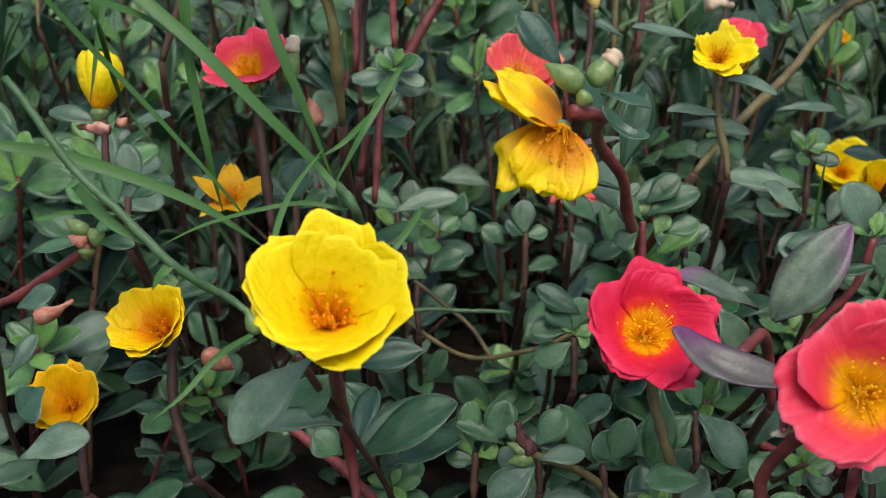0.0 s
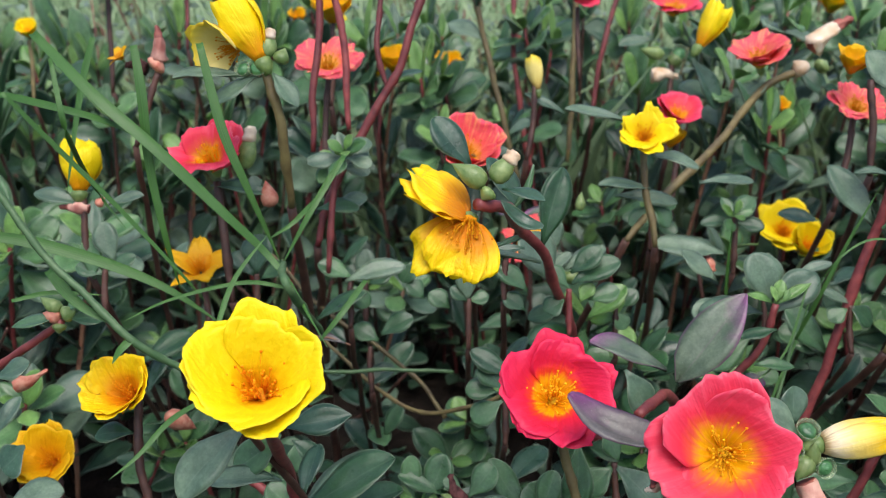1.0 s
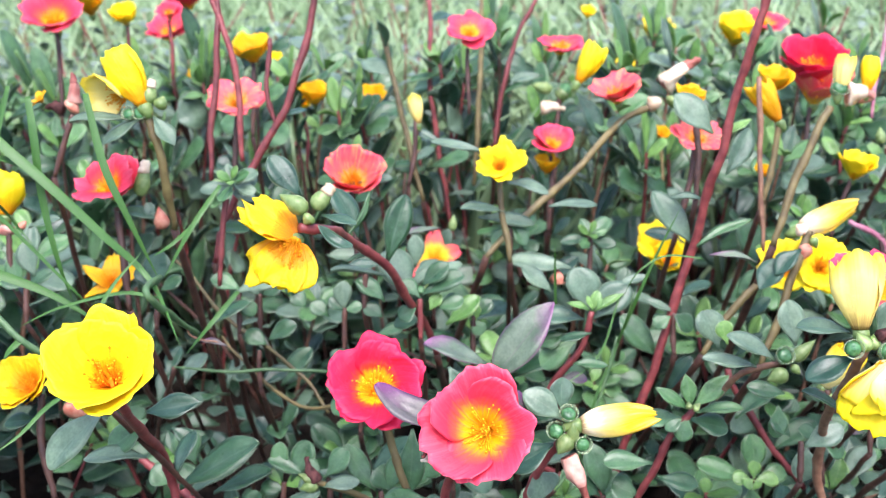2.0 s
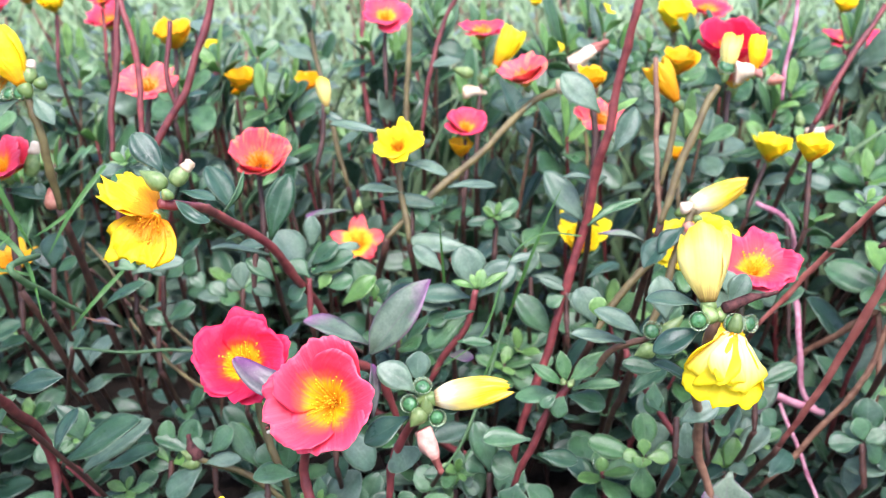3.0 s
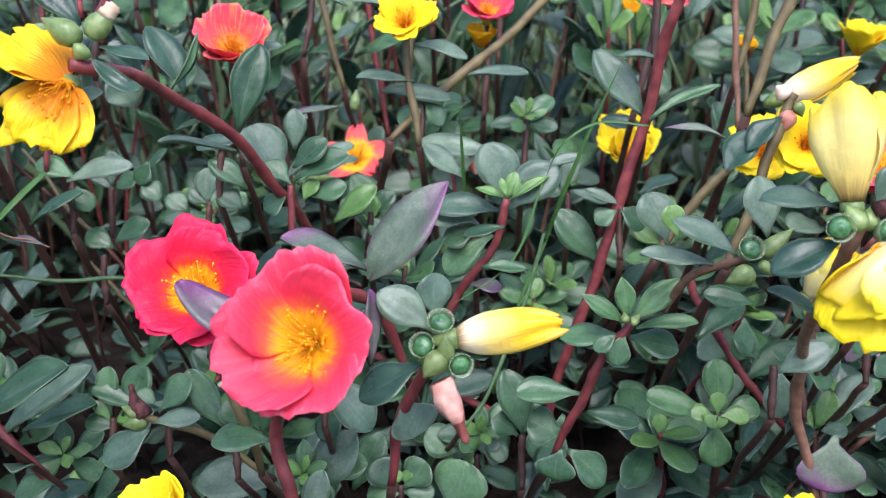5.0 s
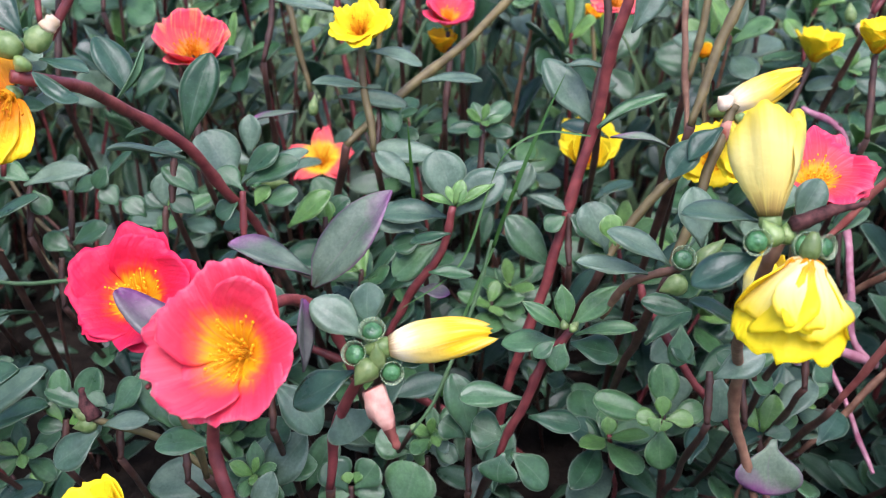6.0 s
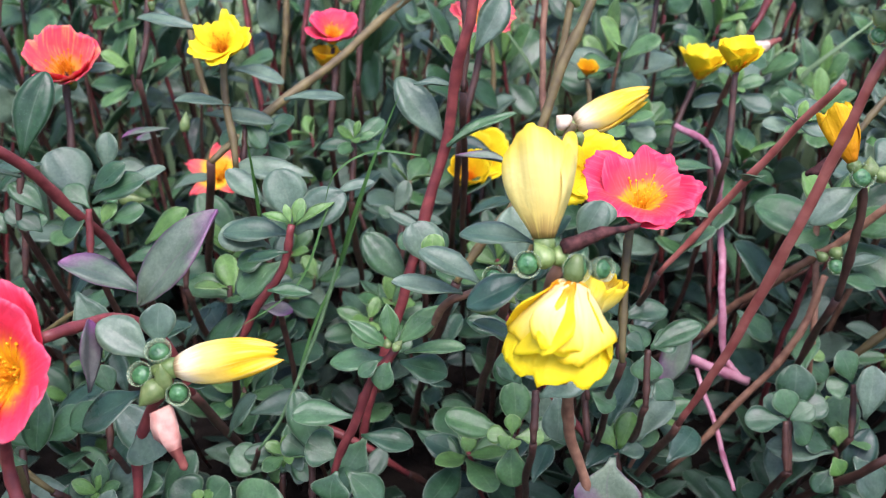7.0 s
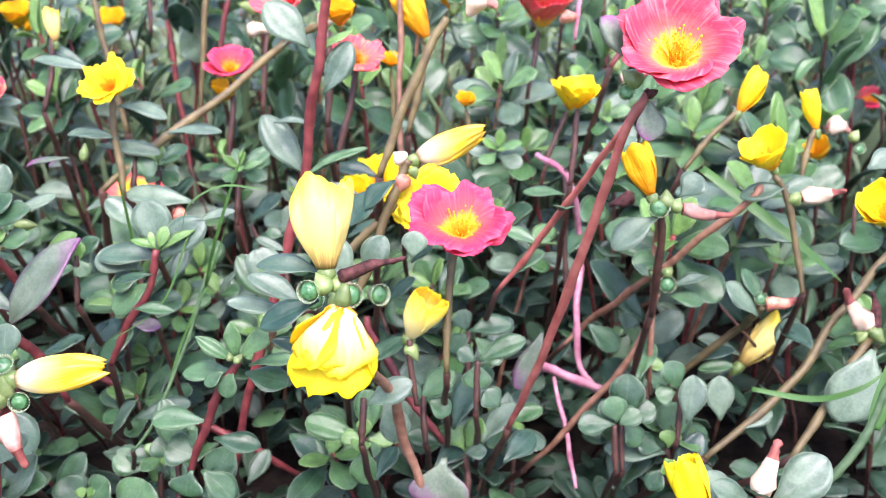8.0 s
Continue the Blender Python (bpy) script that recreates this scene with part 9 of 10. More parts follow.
p = plant((0.0355, 0.4932, 0), "upright grey purslane leaf")
stem(p, "dark", 0.0011, 0.0013, [(0.0355, 0.4932, -0.004), (0.0359, 0.4266, 0.0902), (0.0364, 0.3781, 0.1673)])
stem(p, "dark", 0.0015, 0.0012, [(0.0364, 0.3781, 0.1673), (0.0366, 0.3834, 0.1792), (0.0368, 0.3878, 0.189)])
sprig(p, [(0.0355, 0.4932, -0.004), (0.04, 0.4316, 0.0816), (0.0364, 0.3781, 0.1673)], 4, 0.025, 872, 0.15, 0.75)
leaf(p, (0.0365, 0.3878, 0.189), (0.036, 0.394, 0.2031), 0.0100, (0.05, -0.55, 0.84), "grey", "oval")
leaf(p, (0.0368, 0.3876, 0.1885), (0.0279, 0.3899, 0.1949), 0.0079, (0.05, -0.55, 0.84), "green", "oval")
leaf(p, (0.0368, 0.3876, 0.1885), (0.0463, 0.389, 0.1906), 0.0079, (0.05, -0.55, 0.84), "green", "oval")

p = plant((0.1057, 0.494, 0), "bright purslane leaves beside a small red flower")
stem(p, "dark", 0.0011, 0.0013, [(0.1057, 0.494, -0.004), (0.106, 0.4274, 0.0867), (0.1066, 0.3789, 0.1608)])
stem(p, "dark", 0.0015, 0.0012, [(0.1066, 0.3789, 0.1608), (0.1068, 0.3842, 0.1728), (0.1069, 0.3886, 0.1826)])
sprig(p, [(0.1057, 0.494, -0.004), (0.1101, 0.4324, 0.0784), (0.1066, 0.3789, 0.1608)], 4, 0.025, 879, 0.15, 0.75)
leaf(p, (0.1069, 0.387, 0.1789), (0.1057, 0.3921, 0.1906), 0.0090, (0.05, -0.55, 0.84), "bright", "oval")
leaf(p, (0.1064, 0.3885, 0.1826), (0.0938, 0.3902, 0.1878), 0.0106, (0.05, -0.55, 0.84), "green", "oval")
leaf(p, (0.1082, 0.3886, 0.1825), (0.1176, 0.3927, 0.1907), 0.0095, (0.05, -0.55, 0.84), "green", "oval")
leaf(p, (0.1069, 0.388, 0.1814), (0.1121, 0.385, 0.1739), 0.0090, (0.05, -0.55, 0.84), "green", "oval")

p = plant((0.1274, 0.5341, 0), "purslane leaves below a yellow flower")
stem(p, "dark", 0.0011, 0.0013, [(0.1274, 0.5341, -0.004), (0.1278, 0.4675, 0.1078), (0.1283, 0.419, 0.1993)])
stem(p, "dark", 0.0015, 0.0012, [(0.1283, 0.419, 0.1993), (0.1285, 0.4245, 0.2118), (0.1287, 0.4291, 0.222)])
sprig(p, [(0.1274, 0.5341, -0.004), (0.1318, 0.4725, 0.0977), (0.1283, 0.419, 0.1993)], 4, 0.025, 887, 0.15, 0.75)
leaf(p, (0.1108, 0.4298, 0.2256), (0.1427, 0.4296, 0.2215), 0.0094, (0.05, -0.55, 0.84), "grey", "oval")
leaf(p, (0.1286, 0.4285, 0.2207), (0.1188, 0.4237, 0.211), 0.0110, (0.05, -0.55, 0.84), "green", "oval")
leaf(p, (0.13, 0.4286, 0.2207), (0.1381, 0.4244, 0.2103), 0.0099, (0.05, -0.55, 0.84), "green", "oval")

p = plant((0.1712, 0.5496, 0), "dark green purslane shoot tops")
stem(p, "dark", 0.0011, 0.0014, [(0.1712, 0.5496, -0.004), (0.1729, 0.483, 0.0968), (0.1754, 0.4344, 0.1792)])
stem(p, "dark", 0.0016, 0.0013, [(0.1754, 0.4344, 0.1792), (0.1765, 0.4403, 0.1923), (0.1773, 0.4467, 0.2067)])
sprig(p, [(0.1712, 0.5496, -0.004), (0.1773, 0.488, 0.0876), (0.1754, 0.4344, 0.1792)], 4, 0.025, 894, 0.15, 0.75)
rosette(p, (0.1773, 0.4473, 0.208), 0.0178, 61, (0.05, -0.58, 0.81), 9, "green")
stem(p, "dark", 0.0016, 0.0013, [(0.1353, 0.4353, 0.1858), (0.1346, 0.4399, 0.1963), (0.1343, 0.4457, 0.2095)])
rosette(p, (0.1343, 0.4463, 0.2108), 0.0178, 62, (0.05, -0.58, 0.81), 9, "green")

p = plant((0.2118, 0.4812, 0), "purslane leaves beside a tall red stem")
stem(p, "dark", 0.0011, 0.0013, [(0.2118, 0.4812, -0.004), (0.2121, 0.4147, 0.0911), (0.2126, 0.3661, 0.169)])
stem(p, "dark", 0.0015, 0.0012, [(0.2126, 0.3661, 0.169), (0.2128, 0.3712, 0.1804), (0.213, 0.3754, 0.1898)])
sprig(p, [(0.2118, 0.4812, -0.004), (0.2162, 0.4197, 0.0825), (0.2126, 0.3661, 0.169)], 4, 0.025, 901, 0.15, 0.75)
leaf(p, (0.2135, 0.3756, 0.1902), (0.1989, 0.3776, 0.1965), 0.0056, (0.05, -0.55, 0.84), "grey", "oval")
leaf(p, (0.213, 0.3751, 0.1891), (0.2229, 0.3718, 0.1807), 0.0111, (0.05, -0.55, 0.84), "green", "oval")
leaf(p, (0.2117, 0.3745, 0.188), (0.2028, 0.3721, 0.1836), 0.0091, (0.05, -0.55, 0.84), "green", "oval")

p = plant((0.2541, 0.3971, 0), "purslane leaves under the capsules")
stem(p, "dark", 0.0011, 0.0013, [(0.2541, 0.3971, -0.004), (0.2545, 0.3306, 0.0793), (0.255, 0.2821, 0.1474)])
stem(p, "dark", 0.0015, 0.0012, [(0.255, 0.2821, 0.1474), (0.2552, 0.2864, 0.157), (0.2553, 0.2899, 0.1649)])
sprig(p, [(0.2541, 0.3971, -0.004), (0.2586, 0.3356, 0.0717), (0.255, 0.2821, 0.1474)], 4, 0.025, 908, 0.15, 0.75)
leaf(p, (0.2574, 0.2889, 0.1625), (0.2758, 0.2934, 0.1704), 0.0111, (0.05, -0.55, 0.84), "grey", "oval")
leaf(p, (0.2493, 0.2984, 0.1849), (0.2319, 0.2991, 0.1884), 0.0089, (0.05, -0.55, 0.84), "green", "oval")
leaf(p, (0.2462, 0.2962, 0.1803), (0.2443, 0.2901, 0.1668), 0.0089, (0.05, -0.55, 0.84), "green", "oval")
leaf(p, (0.2511, 0.2906, 0.167), (0.2427, 0.2937, 0.175), 0.0085, (0.05, -0.55, 0.84), "green", "oval")

p = plant((0.1528, 0.3529, 0), "small bright purslane shoot under a spent flower")
stem(p, "dark", 0.0011, 0.0013, [(0.1528, 0.3529, -0.004), (0.1512, 0.3893, -0.0177), (0.1518, 0.3238, 0.0734)])
stem(p, "dark", 0.0015, 0.0012, [(0.1518, 0.3238, 0.0734), (0.1520, 0.3291, 0.0852), (0.1522, 0.3334, 0.0947)])
sprig(p, [(0.1528, 0.3529, -0.004), (0.1567, 0.3961, -0.0278), (0.1518, 0.3238, 0.0734)], 4, 0.025, 916, 0.15, 0.75)
leaf(p, (0.1470, 0.3337, 0.0961), (0.1302, 0.3363, 0.1038), 0.0135, (0.05, -0.55, 0.84), "green", "round")
leaf(p, (0.1522, 0.3344, 0.0972), (0.1512, 0.3385, 0.1066), 0.0088, (0.05, -0.55, 0.84), "bright", "round")
leaf(p, (0.1528, 0.3342, 0.0966), (0.1601, 0.3368, 0.1016), 0.0093, (0.05, -0.55, 0.84), "grey", "round")
leaf(p, (0.1509, 0.3338, 0.0960), (0.1470, 0.3321, 0.0926), 0.0068, (0.05, -0.55, 0.84), "bright", "round")
leaf(p, (0.1535, 0.3340, 0.0960), (0.1626, 0.3337, 0.0943), 0.0104, (0.05, -0.55, 0.84), "grey", "round")

p = plant((0.1292, 0.3441, 0), "pale purslane shoot top with small buds")
stem(p, "dark", 0.0011, 0.0013, [(0.1292, 0.3441, -0.004), (0.1198, 0.3718, -0.0155), (0.1204, 0.3072, 0.0713)])
stem(p, "dark", 0.0015, 0.0012, [(0.1204, 0.3072, 0.0713), (0.1207, 0.3123, 0.0827), (0.1208, 0.3165, 0.0921)])
sprig(p, [(0.1292, 0.3441, -0.004), (0.1252, 0.3785, -0.0253), (0.1204, 0.3072, 0.0713)], 4, 0.025, 925, 0.15, 0.75)
leaf(p, (0.1195, 0.3155, 0.0898), (0.1097, 0.3201, 0.1016), 0.0141, (0.05, -0.55, 0.84), "green", "round")
leaf(p, (0.1220, 0.3160, 0.0909), (0.1311, 0.3209, 0.1010), 0.0126, (0.05, -0.55, 0.84), "green", "round")
leaf(p, (0.1208, 0.3155, 0.0897), (0.1069, 0.3139, 0.0879), 0.0126, (0.05, -0.55, 0.84), "green", "oval")
leaf(p, (0.1220, 0.3155, 0.0897), (0.1347, 0.3160, 0.0893), 0.0110, (0.05, -0.55, 0.84), "green", "oval")
leaf(p, (0.1200, 0.3169, 0.0933), (0.1191, 0.3189, 0.0979), 0.0051, (0.05, -0.55, 0.84), "bright", "oval")
leaf(p, (0.1222, 0.3171, 0.0931), (0.1247, 0.3192, 0.0976), 0.0045, (0.05, -0.55, 0.84), "bright", "oval")
leaf(p, (0.1396, 0.3125, 0.0810), (0.1474, 0.3216, 0.1003), 0.0206, (0.05, -0.39, 0.92), "green", "round")

p = plant((0.1685, 0.385, 0), "narrow upright purslane leaf")
stem(p, "dark", 0.0011, 0.0013, [(0.1685, 0.385, -0.004), (0.1687, 0.3357, 0.0542), (0.1691, 0.3012, 0.1019)])
stem(p, "dark", 0.0015, 0.0012, [(0.1691, 0.3012, 0.1019), (0.1693, 0.306, 0.1125), (0.1694, 0.3099, 0.1212)])
sprig(p, [(0.1685, 0.385, -0.004), (0.1728, 0.3391, 0.0489), (0.1691, 0.3012, 0.1019)], 4, 0.025, 936, 0.15, 0.75)
leaf(p, (0.1706, 0.3099, 0.1212), (0.1635, 0.3201, 0.1451), 0.0132, (0.05, -0.55, 0.84), "green", "oval")
leaf(p, (0.1695, 0.3103, 0.1223), (0.1779, 0.3149, 0.1317), 0.0094, (0.05, -0.55, 0.84), "green", "oval")
leaf(p, (0.1683, 0.3098, 0.1213), (0.159, 0.3123, 0.1281), 0.0104, (0.05, -0.55, 0.84), "green", "round")

p = plant((0.1045, 0.3384, 0), "broad grey purslane leaves close to the ground")
stem(p, "dark", 0.0011, 0.0013, [(0.1045, 0.3384, -0.004), (0.0880, 0.3587, -0.0083), (0.0887, 0.2951, 0.0787)])
stem(p, "dark", 0.0015, 0.0012, [(0.0887, 0.2951, 0.0787), (0.0889, 0.3000, 0.0898), (0.0890, 0.3040, 0.0989)])
sprig(p, [(0.1045, 0.3384, -0.004), (0.0934, 0.3652, -0.0180), (0.0887, 0.2951, 0.0787)], 4, 0.025, 943, 0.15, 0.75)
leaf(p, (0.0842, 0.3038, 0.0990), (0.1045, 0.3143, 0.1202), 0.0172, (0.05, -0.55, 0.84), "grey", "oval")
leaf(p, (0.0866, 0.3039, 0.0989), (0.0721, 0.3084, 0.1106), 0.0138, (0.05, -0.55, 0.84), "green", "oval")
leaf(p, (0.0915, 0.3071, 0.1054), (0.1088, 0.3097, 0.1093), 0.0122, (0.05, -0.55, 0.84), "green", "oval")
leaf(p, (0.0993, 0.3173, 0.1275), (0.0894, 0.3130, 0.1189), 0.0122, (0.05, -0.55, 0.84), "green", "oval")

p = plant((0.158, 0.43, 0), "grey purslane leaves beside the rosette")
stem(p, "dark", 0.0012, 0.0011, [(0.158, 0.43, -0.004), (0.1535, 0.38, 0.1), (0.1528, 0.3458, 0.1935)])
leaf(p, (0.1544, 0.3468, 0.1951), (0.1333, 0.349, 0.2013), 0.0135, (0.03, -0.53, 0.85), "grey", "round")
leaf(p, (0.1516, 0.3429, 0.187), (0.143, 0.3382, 0.1774), 0.0113, (0.03, -0.53, 0.85), "green", "oval")
leaf(p, (0.1528, 0.3458, 0.1931), (0.1404, 0.3436, 0.1893), 0.0104, (0.03, -0.53, 0.85), "green", "oval")
leaf(p, (0.1789, 0.3564, 0.214), (0.1952, 0.359, 0.2184), 0.0054, (0.03, -0.53, 0.85), "grey", "oval")

p = plant((0.1974, 0.5578, 0), "grey purslane leaves in the middle distance")
stem(p, "dark", 0.0011, 0.0013, [(0.1974, 0.5578, -0.004), (0.1976, 0.4907, 0.0757), (0.1979, 0.442, 0.1409)])
stem(p, "dark", 0.0015, 0.0012, [(0.1979, 0.442, 0.1409), (0.1981, 0.448, 0.1538), (0.1982, 0.453, 0.1643)])
sprig(p, [(0.1974, 0.5578, -0.004), (0.2017, 0.4959, 0.0684), (0.1979, 0.442, 0.1409)], 4, 0.025, 956, 0.15, 0.75)
leaf(p, (0.1953, 0.4531, 0.1649), (0.2018, 0.4603, 0.1799), 0.0092, (0.03, -0.53, 0.85), "grey", "oval")
leaf(p, (0.1996, 0.4536, 0.1656), (0.2188, 0.4516, 0.16), 0.0075, (0.03, -0.53, 0.85), "grey", "oval")
leaf(p, (0.1967, 0.4529, 0.1643), (0.1867, 0.4539, 0.1671), 0.0086, (0.03, -0.53, 0.85), "green", "oval")

p = plant((0.2984, 0.4679, 0), "purslane leaves beside the pink stem")
stem(p, "dark", 0.0011, 0.0013, [(0.2984, 0.4679, -0.004), (0.2986, 0.4063, 0.0686), (0.2989, 0.3621, 0.128)])
stem(p, "dark", 0.0015, 0.0012, [(0.2989, 0.3621, 0.128), (0.299, 0.3672, 0.1391), (0.2991, 0.3715, 0.1481)])
sprig(p, [(0.2984, 0.4679, -0.004), (0.3026, 0.411, 0.062), (0.2989, 0.3621, 0.128)], 4, 0.025, 963, 0.15, 0.75)
leaf(p, (0.2986, 0.3718, 0.1488), (0.3194, 0.3735, 0.1511), 0.0114, (0.03, -0.53, 0.85), "green", "oval")
leaf(p, (0.2991, 0.3709, 0.147), (0.2891, 0.3676, 0.1405), 0.0109, (0.03, -0.53, 0.85), "green", "oval")
leaf(p, (0.3015, 0.3705, 0.1459), (0.3113, 0.3671, 0.1378), 0.0099, (0.03, -0.53, 0.85), "green", "oval")
leaf(p, (0.2979, 0.372, 0.1493), (0.2942, 0.3761, 0.1583), 0.0099, (0.03, -0.53, 0.85), "green", "oval")

p = plant((0.2787, 0.4184, 0), "purslane leaves under the hanging yellow flower")
stem(p, "dark", 0.0011, 0.0013, [(0.2787, 0.4184, -0.004), (0.2789, 0.3585, 0.0666), (0.2792, 0.3156, 0.1244)])
stem(p, "dark", 0.0015, 0.0012, [(0.2792, 0.3156, 0.1244), (0.2793, 0.3203, 0.1344), (0.2793, 0.3241, 0.1427)])
sprig(p, [(0.2787, 0.4184, -0.004), (0.2829, 0.363, 0.0602), (0.2792, 0.3156, 0.1244)], 4, 0.025, 971, 0.15, 0.75)
leaf(p, (0.2771, 0.3239, 0.1423), (0.2924, 0.3292, 0.1525), 0.0117, (0.03, -0.53, 0.85), "green", "oval")
leaf(p, (0.2782, 0.3241, 0.1427), (0.2682, 0.3267, 0.149), 0.0090, (0.03, -0.53, 0.85), "green", "oval")
leaf(p, (0.2804, 0.3237, 0.1416), (0.2905, 0.3215, 0.1363), 0.0103, (0.03, -0.53, 0.85), "green", "oval")

p = plant((0.3888, 0.4592, 0), "small purslane shoot between brown stems")
stem(p, "dark", 0.0011, 0.0013, [(0.3888, 0.4592, -0.004), (0.3889, 0.4133, 0.0495), (0.3891, 0.382, 0.0933)])
stem(p, "dark", 0.0015, 0.0012, [(0.3891, 0.382, 0.0933), (0.3892, 0.3875, 0.1052), (0.3893, 0.392, 0.1149)])
sprig(p, [(0.3888, 0.4592, -0.004), (0.3929, 0.4166, 0.0447), (0.3891, 0.382, 0.0933)], 4, 0.025, 978, 0.15, 0.75)
leaf(p, (0.3893, 0.3924, 0.1156), (0.3814, 0.3944, 0.1206), 0.0074, (0.03, -0.53, 0.85), "bright", "oval")
leaf(p, (0.3893, 0.3924, 0.1156), (0.3986, 0.3928, 0.1159), 0.0074, (0.03, -0.53, 0.85), "bright", "oval")
leaf(p, (0.3893, 0.3917, 0.1142), (0.3826, 0.388, 0.1067), 0.0106, (0.03, -0.53, 0.85), "green", "oval")
leaf(p, (0.3906, 0.3915, 0.1137), (0.3998, 0.3884, 0.1063), 0.0116, (0.03, -0.53, 0.85), "green", "oval")
leaf(p, (0.3893, 0.3926, 0.1161), (0.3907, 0.396, 0.1233), 0.0074, (0.03, -0.53, 0.85), "bright", "oval")

p = plant((0.3666, 0.4133, 0), "purslane leaves low beside the brown stems")
stem(p, "dark", 0.0011, 0.0013, [(0.3666, 0.4133, -0.004), (0.3667, 0.3678, 0.0491), (0.3669, 0.3368, 0.0926)])
stem(p, "dark", 0.0015, 0.0012, [(0.3669, 0.3368, 0.0926), (0.367, 0.3418, 0.1034), (0.3671, 0.3459, 0.1122)])
sprig(p, [(0.3666, 0.4133, -0.004), (0.3708, 0.371, 0.0443), (0.3669, 0.3368, 0.0926)], 4, 0.025, 987, 0.15, 0.75)
leaf(p, (0.3676, 0.3459, 0.1122), (0.3498, 0.3455, 0.1126), 0.0111, (0.03, -0.53, 0.85), "green", "round")
leaf(p, (0.4009, 0.347, 0.1122), (0.405, 0.3567, 0.1327), 0.0130, (0.03, -0.53, 0.85), "grey", "oval")
leaf(p, (0.3683, 0.3465, 0.1133), (0.3648, 0.3515, 0.1243), 0.0121, (0.03, -0.53, 0.85), "green", "oval")
leaf(p, (0.3695, 0.346, 0.1122), (0.3792, 0.3488, 0.1175), 0.0106, (0.03, -0.53, 0.85), "green", "oval")

p = plant((0.3016, 0.4324, 0), "small rounded purslane leaves")
stem(p, "dark", 0.0011, 0.0013, [(0.3016, 0.4324, -0.004), (0.3018, 0.366, 0.0746), (0.3021, 0.3177, 0.1389)])
stem(p, "dark", 0.0015, 0.0012, [(0.3021, 0.3177, 0.1389), (0.3022, 0.3229, 0.15), (0.3023, 0.327, 0.1591)])
sprig(p, [(0.3016, 0.4324, -0.004), (0.3059, 0.3711, 0.0674), (0.3021, 0.3177, 0.1389)], 4, 0.025, 995, 0.15, 0.75)
leaf(p, (0.3023, 0.327, 0.1591), (0.3022, 0.3221, 0.1483), 0.0114, (0.03, -0.53, 0.84), "green", "round")
leaf(p, (0.3011, 0.327, 0.1591), (0.2937, 0.3289, 0.1637), 0.0089, (0.03, -0.53, 0.84), "green", "oval")
leaf(p, (0.3036, 0.3276, 0.1601), (0.3135, 0.3294, 0.1633), 0.0109, (0.03, -0.53, 0.84), "green", "oval")
leaf(p, (0.3036, 0.3271, 0.159), (0.3234, 0.3317, 0.1676), 0.0099, (0.03, -0.53, 0.84), "green", "oval")
leaf(p, (0.312, 0.319, 0.1409), (0.3059, 0.322, 0.1478), 0.0109, (0.03, -0.53, 0.84), "green", "oval")

p = plant((0.3713, 0.4158, 0), "purslane leaves below the leaning stems")
stem(p, "dark", 0.0011, 0.0013, [(0.3713, 0.4158, -0.004), (0.3714, 0.3735, 0.0454), (0.3716, 0.345, 0.0858)])
stem(p, "dark", 0.0015, 0.0012, [(0.3716, 0.345, 0.0858), (0.3718, 0.3507, 0.098), (0.3719, 0.3553, 0.1081)])
sprig(p, [(0.3713, 0.4158, -0.004), (0.3755, 0.3764, 0.0409), (0.3716, 0.345, 0.0858)], 4, 0.025, 1004, 0.15, 0.75)
leaf(p, (0.3719, 0.3556, 0.1088), (0.3754, 0.3649, 0.1286), 0.0169, (0.03, -0.53, 0.84), "green", "oval")
leaf(p, (0.3705, 0.3553, 0.1081), (0.361, 0.3585, 0.1157), 0.0120, (0.03, -0.53, 0.84), "green", "oval")
leaf(p, (0.3746, 0.3554, 0.108), (0.3883, 0.3585, 0.1139), 0.0136, (0.03, -0.53, 0.84), "green", "oval")
leaf(p, (0.3732, 0.3547, 0.1068), (0.3799, 0.3503, 0.0967), 0.0109, (0.03, -0.53, 0.84), "green", "oval")

p = plant((0.3987, 0.4335, 0), "purslane leaves behind a yellow bud")
stem(p, "dark", 0.0011, 0.0013, [(0.3987, 0.4335, -0.004), (0.3988, 0.3853, 0.0526), (0.3991, 0.3519, 0.0988)])
stem(p, "dark", 0.0015, 0.0012, [(0.3991, 0.3519, 0.0988), (0.3992, 0.3575, 0.1111), (0.3993, 0.3622, 0.1211)])
sprig(p, [(0.3987, 0.4335, -0.004), (0.4029, 0.3887, 0.0474), (0.3991, 0.3519, 0.0988)], 4, 0.025, 1012, 0.15, 0.75)
leaf(p, (0.3993, 0.3622, 0.1211), (0.394, 0.3678, 0.1336), 0.0126, (0.03, -0.53, 0.84), "green", "oval")
leaf(p, (0.4006, 0.3616, 0.1199), (0.413, 0.3636, 0.1233), 0.0109, (0.03, -0.53, 0.84), "green", "oval")
leaf(p, (0.3979, 0.3616, 0.1199), (0.3884, 0.3608, 0.1189), 0.0109, (0.03, -0.53, 0.84), "green", "oval")

